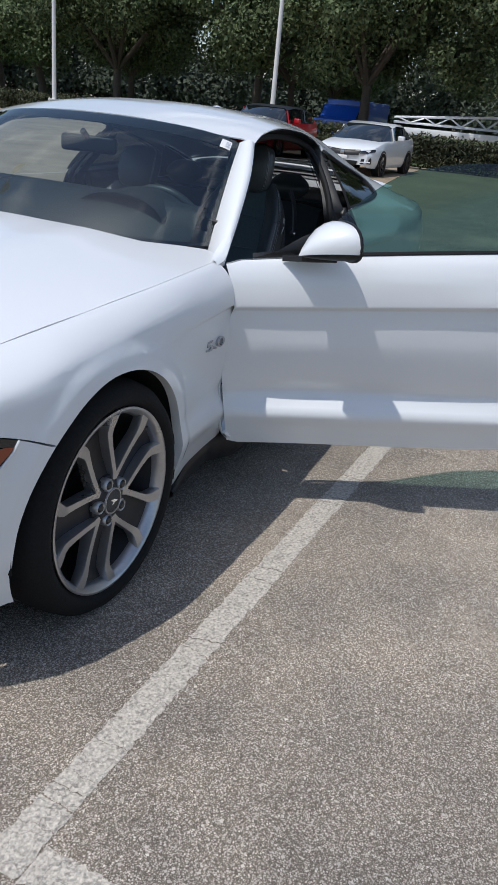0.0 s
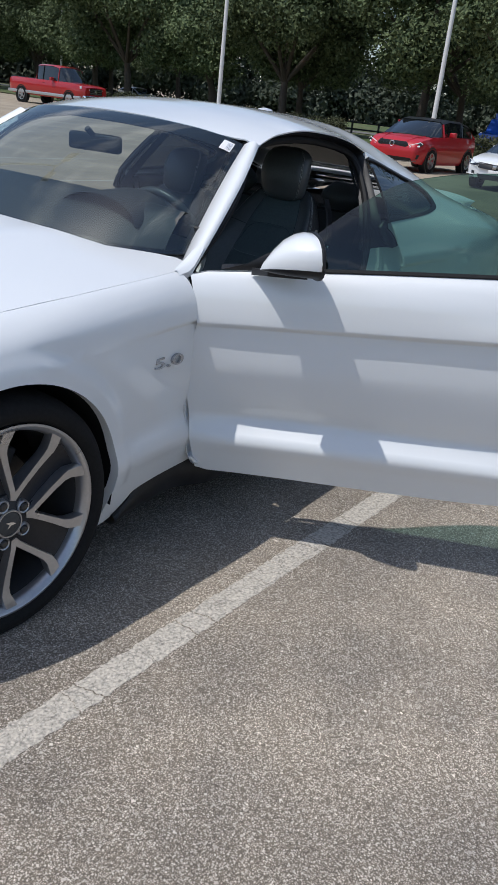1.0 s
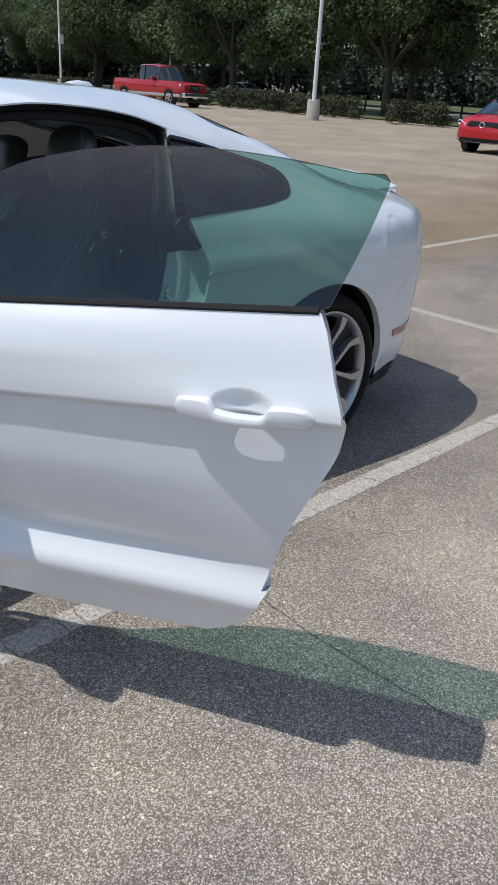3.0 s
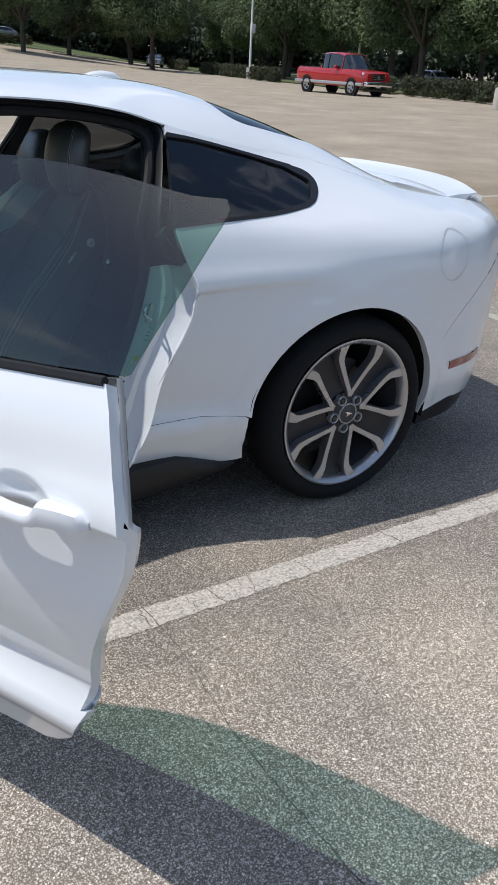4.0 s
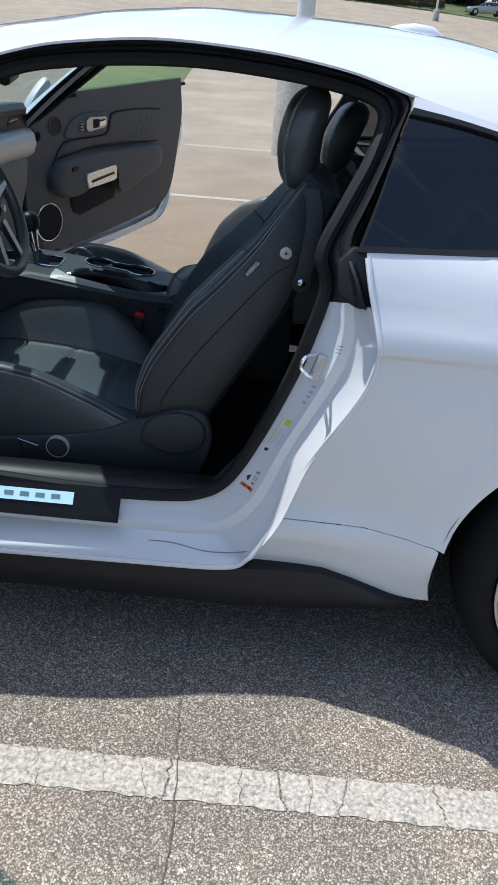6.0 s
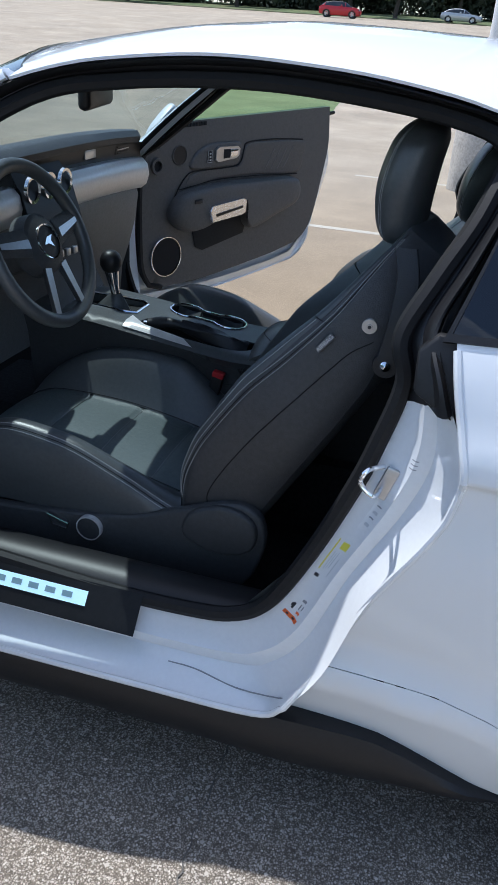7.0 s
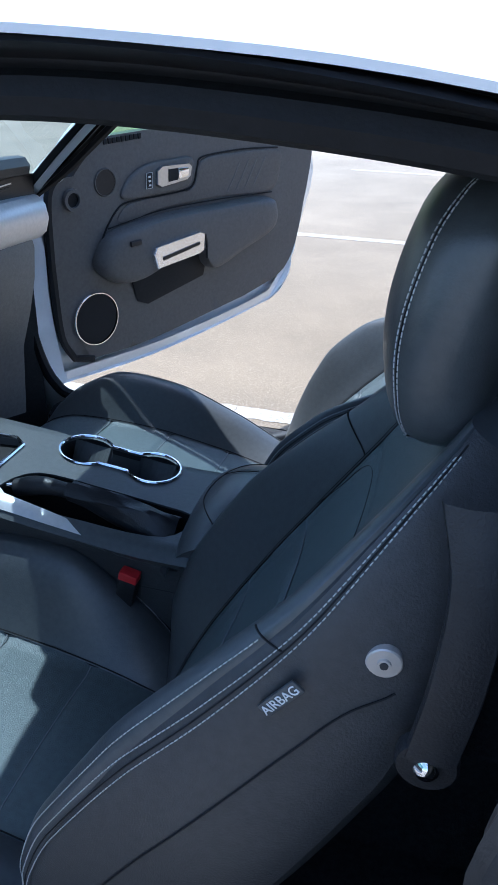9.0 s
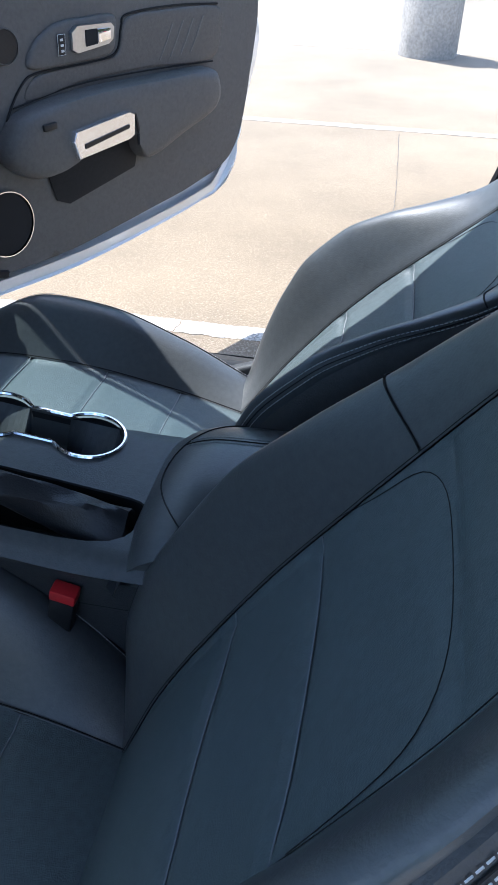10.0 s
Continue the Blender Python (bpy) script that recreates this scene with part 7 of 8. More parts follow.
for k0, k1, t0, t1, ink in ((95.52, 95.73, 0.61, 0.65, print_black), (95.52, 95.73, 0.71, 0.745, print_black), (94.2, 94.9, 0.715, 0.75, print_black), (94.35, 94.7, 0.75, 0.77, print_black),
                            (94.8, 95.05, 0.60, 0.65, orange_ink), (94.0, 94.6, 0.64, 0.655, print_grey), (94.0, 94.5, 0.605, 0.615, print_grey), (93.5, 93.75, 0.61, 0.67, print_grey)):
    jamb_label("label_print", k0, k1, t0, t1, ink, lab, 0.0012 if k1 < 95.1 else 0.0018)
lab2 = tagged(jamb_label("tyre_label", 87.6, 91.5, 0.54, 0.80, jamb_paint), "clear printed sticker with a yellow band on the white jamb")
jamb_label("label_yellow", 87.8, 90.6, 0.755, 0.775, yellow_ink, lab2, 0.0012)
jamb_label("label_print", 91.0, 91.3, 0.70, 0.77, print_black, lab2, 0.0012)
jamb_label("label_yellow", 87.9, 88.5, 0.60, 0.70, yellow_ink, lab2, 0.0012)
for t0, k0, k1 in ((0.71, 88.8, 90.4), (0.68, 88.9, 90.3), (0.65, 88.8, 90.2), (0.60, 89.2, 90.8)):
    jamb_label("label_print", k0, k1, t0, t0 + 0.008, faint_print, lab2, 0.0012)
lab3 = tagged(jamb_label("maker_label", 78.5, 80.2, 0.46, 0.58, jamb_paint), "small printed sticker on the white jamb")
for k in range(3):
    jamb_label("label_print", 78.8 + 0.45 * k, 78.9 + 0.45 * k, 0.48, 0.56, print_grey, lab3, 0.0012)
lab4 = tagged(jamb_label("maker_label", 84.2, 86.6, 0.56, 0.68, jamb_paint), "narrow printed sticker below the striker")
for k in range(4):
    jamb_label("label_print", 84.5 + 0.5 * k, 84.5 + 0.5 * k + (0.1, 0.22)[k % 2], 0.58, 0.64, (print_grey, faint_print)[k % 2], lab4, 0.0012)

# windscreen sticker, wipers, fender badge
def ws_at(u, w, lift):
    p, a, b = Vector(ws_surf(u, w)), Vector(ws_surf(u + 0.01, w)) - Vector(ws_surf(u - 0.01, w)), Vector(ws_surf(u, w + 0.01)) - Vector(ws_surf(u, w - 0.01))
    n = a.cross(b).normalized()
    return p + (n if n.z > 0 else -n) * lift


def ws_patch(u0, u1, w0, w1, lift):
    return loft([[ws_at(u0 + (u1 - u0) * i / 4, w0 + (w1 - w0) * j / 3, lift) for j in range(4)] for i in range(5)])


sticker = part("windscreen_sticker", ws_patch(0.060, 0.128, 0.865, 0.955, 0.003), paper, car, "white paper sticker")
part("sticker_print", ws_patch(0.068, 0.10, 0.88, 0.94, 0.0042), material("pale_print", (0.55, 0.56, 0.6), 0.6, fine=0.5, scale=20), sticker)
for u0, w0, u1, w1 in ((0.42, -0.03, 0.76, 0.05), (0.60, -0.03, 0.93, 0.03)):
    pts = [ws_at(u0 + (u1 - u0) * k / 12, w0 + (w1 - w0) * k / 12, 0.014) for k in range(13)]
    wip = part("wiper", tube(pts, [0.010 - 0.0004 * k for k in range(13)], 6), black_trim, car, "black wiper arm")
    part("wiper_blade", tube([p + Vector((0, 0, -0.010)) for p in pts], 0.005, 5), rubber, wip)
cowl = [[p + Vector((dx, 0, dz)) for p in WS_BASE] for dx, dz in ((0.015, -0.004), (-0.03, -0.016), (-0.07, -0.030))]
part("cowl", loft(cowl), black_trim, car, "black cowl below the windscreen")
txt = bpy.data.curves.new("fender_badge", "FONT")
txt.body, txt.size, txt.extrude, txt.bevel_depth, txt.align_x, txt.align_y = "5.0", 0.078, 0.004, 0.0012, "CENTER", "CENTER"
badge = new("tmp_badge", txt)
bpy.context.view_layer.update()
me = bpy.data.meshes.new_from_object(badge.evaluated_get(bpy.context.evaluated_depsgraph_get()))
bpy.data.objects.remove(badge)
me.transform(Matrix.Translation((0.615, -side(0.615, 0.675) - 0.004, 0.680)) @ Matrix.Rotation(radians(90), 4, "X") @ Matrix.Diagonal((1.42, 0.62, 1, 1)))
part("fender_badge", me, badge_chrome, car, "dark chrome engine size badge")


# ---- painted bay lines and cracks ----
rng = random.Random(7)


def painted_line(x0, x1, y0, along="x", width=0.095, chunk=0.115, near=True):
    """A worn line laid in slabs of old paint with jagged cracks between them."""
    bm = bmesh.new()
    t, tear, gap = x0, [0.0] * 8, 0.0
    while t < x1:
        n = min(t + chunk * rng.choice((0.45, 0.7, 0.9, 1.2, 1.7)) * rng.uniform(0.8, 1.2), x1)
        if n > x1 - 0.03:
            n = x1
        a, b = [], []
        k = max(2, int((n - t) / 0.016)) if near else 3
        # the torn edge that this slab shares with the next
        slant, tear2, gap2 = rng.uniform(-0.016, 0.016), [0.0] * 8, 0.0
        if near and n < x1:
            tear2 = [slant * (j / 3.5 - 1) + rng.uniform(-0.0055, 0.0055) for j in range(8)]
            gap2 = rng.choice((0.0004, 0.0008, 0.0012, 0.0024))
        for i in range(k + 1):
            p = t + (n - t) * i / k
            for run, sign in ((a, -1), (b, 1)):
                shift = (tear[0 if sign < 0 else 7] + gap) * (1 - i / k) + (tear2[0 if sign < 0 else 7] - gap2) * i / k
                run.append((p + shift, sign * (width / 2 + rng.uniform(-0.0055, 0.004))))
        end = [(n - gap2 + tear2[j], -width / 2 + width * j / 7) for j in range(1, 7)] if near else []
        start = [(t + gap + tear[j], -width / 2 + width * j / 7) for j in range(6, 0, -1)] if near else []
        tear, gap = tear2, gap2
        loop = a + end + b[::-1] + start
        z = 0.0017 + rng.uniform(0, 0.0004)
        vs = [bm.verts.new((p, y0 + q, z) if along == "x" else (y0 + q, p, z)) for p, q in loop]
        f = bm.faces.new(vs)
        t = n
    bmesh.ops.triangulate(bm, faces=bm.faces)
    bmesh.ops.recalc_face_normals(bm, faces=bm.faces)
    for f in bm.faces:
        if f.normal.z < 0:
            f.normal_flip()
    return bm


def lay_line(label, *args, **kw):
    """A line near the path keeps each slab of paint as a piece of its own."""
    bm = painted_line(*args, **kw)
    if not kw.get("near", True):
        return tagged(part("bay_line", bm, washed_paint, None, smooth=False), label, "road marking", "bay lines", "structure")
    line = tagged(empty("bay_line"), label, "road marking", "bay lines", "structure")
    left = set(bm.faces)
    while left:
        todo, island = [left.pop()], []
        while todo:
            f = todo.pop()
            island.append(f)
            for e in f.edges:
                for g in e.link_faces:
                    if g in left:
                        left.remove(g)
                        todo.append(g)
        piece = bmesh.new()
        seen = {}
        for f in island:
            for v in f.verts:
                if v not in seen:
                    seen[v] = piece.verts.new(v.co)
            piece.faces.new([seen[v] for v in f.verts])
        part("paint_slab", piece, line_paint, line, smooth=False)
    bm.free()
    return line


for y, x0, x1, near in ((-1.25, -0.88, 5.15, True), (1.68, -0.88, 5.15, True), (4.62, -0.88, 5.15, False), (7.56, 0.6, 5.15, False), (-4.2, -0.88, 5.15, False),
                        (-1.25, 5.26, 10.9, False), (1.68, 5.26, 10.9, False), (4.62, 5.26, 10.9, False), (7.56, 5.26, 10.9, False), (10.5, 5.26, 10.9, False)):
    lay_line("worn white painted bay line with cracks", x0, x1, y, near=near)
lay_line("worn white painted line across the bay ends", -4.2, -1.30, -0.835, "y")
lay_line("worn white painted line between bay rows", -4.2, 16.4, 5.205, "y", near=False)


def crack(pts, w=0.006):
    c = spline([(x, y, 0.0032) for x, y in pts], 24)
    c = [p + Vector((rng.uniform(-0.004, 0.004), rng.uniform(-0.004, 0.004), 0)) for p in c]
    rows = []
    for i, p in enumerate(c):
        d = (c[min(i + 1, len(c) - 1)] - c[max(i - 1, 0)]).normalized()
        q = Vector((-d.y, d.x, 0)) * w * rng.uniform(0.3, 1.0)
        rows.append([p - q, p + q])
    return loft(rows)


crack_dark = material("crack_fill", (0.13, 0.12, 0.108), 0.95, fine=0.4)
for pts in ([(1.76, -0.6), (1.765, -1.0), (1.80, -1.4), (1.775, -1.75), (1.80, -2.4)], [(1.76, 1.7), (1.74, 2.2), (1.80, 3.0), (1.77, 4.5)]):
    tagged(part("pavement_crack", crack(pts, 0.0022), crack_dark, None), "thin dark crack across the asphalt", "crack", kind="structure")

# ---- trees ----
bark = material("bark", (0.075, 0.060, 0.048), 0.9, fine=0.5, bump=0.8, bump_scale=25)


def leaf_material(name, dark, light):
    m = bpy.data.materials.new(name)
    m.use_nodes = True
    n, l = m.node_tree.nodes, m.node_tree.links
    p = n["Principled BSDF"]
    g = n.new("ShaderNodeNewGeometry")
    info = n.new("ShaderNodeObjectInfo")
    r = n.new("ShaderNodeValToRGB")
    r.color_ramp.elements[0].color, r.color_ramp.elements[1].color = (*dark, 1), (*light, 1)
    h = n.new("ShaderNodeHueSaturation")
    v = n.new("ShaderNodeMapRange")
    v.inputs["To Min"].default_value, v.inputs["To Max"].default_value = 0.7, 1.25
    l.new(info.outputs["Random"], v.inputs["Value"])
    l.new(v.outputs["Result"], h.inputs["Value"])
    l.new(g.outputs["Random Per Island"], r.inputs["Fac"])
    l.new(r.outputs["Color"], h.inputs["Color"])
    l.new(h.outputs["Color"], p.inputs["Base Color"])
    p.inputs["Roughness"].default_value = 0.7
    p.inputs["Specular IOR Level"].default_value = 0.15
    p.inputs["Transmission Weight"].default_value = 0.0
    return m


oak_leaf = leaf_material("oak_leaves", (0.036, 0.058, 0.026), (0.170, 0.212, 0.100))
# Distant woods: the haze is put into paler, greyer leaf colours.
wood_leaf = leaf_material("hazed_leaves", (0.050, 0.064, 0.044), (0.105, 0.122, 0.086))
hedge_leaf = leaf_material("hedge_leaves", (0.020, 0.028, 0.014), (0.095, 0.100, 0.055))


def leaves(centres, count, size, gen):
    """Bent leaf sprays round clump centres (x, y, z, radius)."""
    C = np.array(centres)
    w = C[:, 3] ** 2
    pick = C[gen.choice(len(C), count, p=w / w.sum())]
    r = pick[:, 3]

    def unit(v):
        return v / np.linalg.norm(v, axis=1, keepdims=True)

    d = unit(gen.normal(size=(count, 3)))
    shell = gen.random(count) > 0.35
    rad = r * np.where(shell, gen.uniform(0.55, 1.03, count) ** 0.6, gen.uniform(0.1, 0.65, count))
    c = pick[:, :3] + d * rad[:, None] * np.array([1, 1, 0.8])
    n = unit(d * 0.7 + gen.normal(size=(count, 3)) * 0.6 + np.array([0, 0, 0.35]))
    a = unit(np.cross(n, gen.normal(size=(count, 3))))
    b = np.cross(n, a)
    s = (size * gen.uniform(0.55, 1.35, count) * np.where(rad > r * 0.66, 1.0, 1.7))[:, None]
    tri = np.stack([c - a * s, c + a * s * 0.7 - b * s * 0.6 + n * s * 0.15, c + a * s * 0.8 + b * s * 0.6], axis=1).reshape(-1, 3)
    me = bpy.data.meshes.new("leaves")
    me.from_pydata(tri.tolist(), [], np.arange(3 * count).reshape(-1, 3).tolist())
    return me


def make_tree(seed, height, radius, count):
    gen = np.random.default_rng(seed)
    r2 = random.Random(seed)
    t = empty("tree")
    trunk_h = height * 0.27
    lean = Vector((r2.uniform(-0.4, 0.4), r2.uniform(-0.4, 0.4), 0))
    rows = [Vector((0, 0, -0.1)), Vector((0.02, 0.02, 0.3)), lean * 0.4 + Vector((0, 0, trunk_h * 0.6)), lean + Vector((0, 0, trunk_h))]
    bms = [tube(spline(rows, 4), [0.34 - 0.012 * k for k in range(13)], 10)]
    clumps = []
    for k in range(9):
        a = 2 * math.pi * k / 9 + r2.uniform(-0.3, 0.3)
        reach = radius * r2.uniform(0.45, 0.85)
        top = Vector((math.cos(a) * reach, math.sin(a) * reach, height * r2.uniform(0.48, 0.80)))
        mid = lean.lerp(top, 0.5) + Vector((0, 0, trunk_h + (top.z - trunk_h) * 0.4 - top.z * 0.5 + 0.3))
        bms.append(tube(spline([lean + Vector((0, 0, trunk_h - 0.2)), Vector((mid.x, mid.y, trunk_h + (top.z - trunk_h) * 0.45)), top], 4), [0.16 - 0.014 * j for j in range(9)], 7))
        clumps.append((top.x, top.y, top.z, radius * r2.uniform(0.30, 0.45)))
    part("trunk", join(*bms), bark, t)
    for k in range(30):
        a, u = r2.uniform(0, 2 * math.pi), r2.uniform(0, 1)
        z = height * (0.31 + 0.64 * u)
        wide = radius * math.sin(math.pi * (0.18 + 0.72 * u)) ** 0.7 * r2.uniform(0.35, 0.92)
        clumps.append((math.cos(a) * wide, math.sin(a) * wide, z, radius * r2.uniform(0.20, 0.36)))
    part("crown", leaves(clumps, count, 0.102, gen), oak_leaf, t)
    return t


kinds = [make_tree(11, 10.5, 5.2, 49000), make_tree(23, 9.2, 4.6, 41000), make_tree(37, 12.0, 5.8, 54000), make_tree(41, 8.0, 4.2, 32000)]
spots = [(30, -7.5, 0), (37, 3.0, 1), (40, 11.5, 0), (44, 19.5, 2), (43, 28.5, 0), (46, 36.5, 1), (45, 44, 2), (50, 53, 0), (52, 63, 2), (54, 74, 1), (58, 86, 0), (62, 99, 2), (66, 113, 1),
         (60, 24, 2), (62, 40, 0), (64, 56, 2), (66, 8, 2), (58, -4, 0), (70, 72, 0), (74, 90, 2), (60, 128, 0), (46, 128, 2), (33, 122, 1), (20, 126, 0), (7, 120, 2), (-6, 124, 0), (-20, 118, 2), (-34, 112, 1), (-46, 104, 0),
         (52, 110, 3), (28, 108, 3), (-12, 104, 3), (38, 96, 3), (48, 66, 2), (40, 78, 0), (30, 88, 2), (44, 92, 1), (72, 25, 0), (74, -10, 2), (50, -18, 1), (44, -30, 0)]
first = {}
for x, y, k in spots:
    m = Matrix.Translation((x, y, ground_h(x, y))) @ Matrix.Rotation(rng.uniform(0, 6.28), 4, "Z")
    if k not in first:
        first[k] = kinds[k]
        kinds[k].matrix_world = m
        tr = kinds[k]
    else:
        tr = copy_thing(kinds[k], m)
    s = rng.uniform(0.9, 1.12)
    tr.scale = (s, s, s * rng.uniform(0.95, 1.08))
    tagged(tr, "broad dark green oak at the edge of the car park", "tree", "trees round the car park")

# woods far behind, hedges, grass
gen = np.random.default_rng(5)
far = []
for k in range(560):
    a = radians(-25 + 155 * k / 559)
    d = 125 + 12 * rng.random()
    far.append((d * math.cos(a), d * math.sin(a), (rng.uniform(0.5, 4.5) if k % 2 else rng.uniform(3, 13)) + ground_h(d * math.cos(a), d * math.sin(a)), rng.uniform(3.0, 4.5)))
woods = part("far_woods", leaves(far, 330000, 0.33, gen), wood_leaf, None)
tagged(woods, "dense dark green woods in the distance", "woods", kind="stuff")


def hedge(x, y, length, turn, h=1.15, w=1.3, n=2600):
    cl = []
    steps = max(2, int(length / 0.5))
    for i in range(steps):
        for zz in (0.35, 0.8):
            cl.append((-length / 2 + length * (i + 0.5) / steps, rng.uniform(-0.2, 0.2), zz * h / 1.15, 0.42 * rng.uniform(0.85, 1.15)))
    hd = empty("hedge", Matrix.Translation((x, y, ground_h(x, y))) @ Matrix.Rotation(radians(turn), 4, "Z"))
    part("hedge_leaves", leaves(cl, int(3.4 * n * length / 6), 0.055, gen), hedge_leaf, hd)
    return tagged(hd, "clipped grey-green hedge along the kerb", "hedge", "hedges")


for x, y, l, t in ((35.5, 21.0, 3.2, 95), (36.0, 27.5, 5, 92), (36.5, 33.5, 6, 88), (37, 40, 5, 86), (40, 57, 6, 80), (42.5, 66, 7, 78), (44.5, 74, 6, 78), (47, 86, 8, 75), (36, 12, 4, 95), (26.0, 2.0, 9, 95), (27, -9, 8, 92), (30, 98, 9, 10), (12, 100, 10, 0)):
    hedge(x, y, l, t)


def field(name, pts, mat, z, label):
    me = sheet(name, outline(pts, step=3), lambda x, y: (x, y, ground_h(x, y) + z), (0, 0, 1), step=3, depth=0)
    return tagged(part(name, me, mat, None), label, "grass", kind="structure")


grass_mat = material("grass", (0.060, 0.095, 0.028), 0.9, fine=0.5, scale=4, second=(0.115, 0.120, 0.05), second_at=(0.45, 0.6), second_scale=0.4, bump=1.0, bump_scale=60)
field("grass_verge", [(38, -60), (37.5, 20), (38.5, 45), (44, 70), (52, 100), (-60, 97), (-60, 140), (130, 140), (130, -60)], grass_mat, 0.06, "mown grass verge beyond the car park")
field("grass_island", [(27.5, -16), (26.6, 8), (30.5, 9), (31.5, -16)], grass_mat, 0.05, "grass island with a hedge and a tree")
field("grass_island", [(-6, 44), (9, 46), (9, 48.5), (-6, 47)], grass_mat, 0.05, "narrow grass island")
road_grey = material("road_grey", (0.16, 0.155, 0.15), 0.9, fine=0.2)
field("road", [(54, -60), (53, 30), (58, 70), (66, 100), (70, 100), (63, 70), (58, 30), (59, -60)], road_grey, 0.10, "grey road behind the trees")

# ---- lamp posts ----
steel = material("lamp_steel", (0.68, 0.68, 0.67), 0.55, metal=0.0, fine=0.1)
concrete = material("concrete", (0.42, 0.385, 0.335), 0.9, fine=0.2, scale=3, second=(0.30, 0.285, 0.26), second_at=(0.45, 0.62), second_scale=2.0, bump=0.4, bump_scale=40)


def lamp_post(x, y, h, base_r, base_h, pole_w, heads=2):
    t = empty("lamp_post", Matrix.Translation((x, y, ground_h(x, y))))
    part("base", lathe([(0, base_h), (base_r * 0.93, base_h), (base_r, base_h - 0.03), (base_r, -0.05)], 32, axis="z"), concrete, t, "round concrete base")
    part("pole", tube([(0, 0, base_h), (0, 0, base_h + 0.6), (0, 0, h)], [pole_w / 2, pole_w / 2, pole_w * 0.36], 12, up=(1, 0, 0)), steel, t)
    part("foot_plate", box((-pole_w, -pole_w, base_h), (pole_w, pole_w, base_h + 0.03), 0.005), steel, t)
    for k in range(4):
        part("anchor_bolt", lathe([(0, 0.09), (0.018, 0.09), (0.018, 0.0)], 8, axis="z", centre=((pole_w * 0.78) * (-1 if k % 2 else 1), (pole_w * 0.78) * (-1 if k > 1 else 1), base_h)), steel, t)
    for s in ((-1, 1) if heads == 2 else (1,)):
        part("arm", tube([(0, 0, h - 0.1), (s * 0.5, 0, h)], 0.04, 8), steel, t)
        part("lamp_head", box((s * 0.8 - 0.38, -0.2, h - 0.03), (s * 0.8 + 0.38, 0.2, h + 0.1), 0.03), steel, t)
    return tagged(t, "pale steel lamp post on a concrete base", "lamp post", "lamp posts")


lamp_post(1.90, 7.40, 9.0, 0.265, 0.95, 0.19)
lamp_post(31.0, 23.8, 9.5, 0.30, 0.85, 0.20)
lamp_post(31.5, 12.8, 9.5, 0.30, 0.85, 0.20)
lp = lamp_post(42.0, 62.5, 9.3, 0.32, 0.85, 0.20)
part("control_box", box((-0.2, -0.32, 3.6), (0.2, -0.1, 4.3), 0.02), steel, lp)
lamp_post(48.0, 55.0, 10.4, 0.32, 0.85, 0.20)
lamp_post(14.0, 84.0, 9.3, 0.32, 0.85, 0.20)

# ---- fence behind the hedges ----
fence_black = material("fence_black", (0.03, 0.03, 0.032), 0.6)
fence = tagged(empty("fence"), "low dark steel fence behind the car park", "fence")
fx = [(47.5, -6), (47.5, 6), (47.5, 18), (47.8, 30), (48.5, 42), (52, 60), (58, 82)]
for z in (0.85, 0.45):
    part("rail", tube([(p.x, p.y, z) for p in spline([(x, y, 0) for x, y in fx], 2)], 0.05, 6), fence_black, fence)
for p in spline([(x, y, 0) for x, y in fx], 6):
    part("post", box((p.x - 0.05, p.y - 0.05, 0), (p.x + 0.05, p.y + 0.05, 0.95)), fence_black, fence)


# ---- other vehicles ----
red_paint = material("red_paint", (0.44, 0.004, 0.012), 0.45, coat=0.6)
pickup_red = material("pickup_red", (0.38, 0.008, 0.010), 0.35, coat=1.0)
silver_paint = material("silver_paint", (0.45, 0.46, 0.47), 0.35, metal=0.5, coat=0.8)
blue_paint = material("blue_paint", (0.012, 0.075, 0.42), 0.4, coat=0.7)
dark_window = material("dark_window", (0.012, 0.015, 0.017), 0.06, spec=0.8, coat=0.5)
lamp_lens = material("lamp_lens", (0.75, 0.77, 0.78), 0.12, coat=1.0)
grille_black = material("grille_black", (0.012, 0.012, 0.013), 0.35)


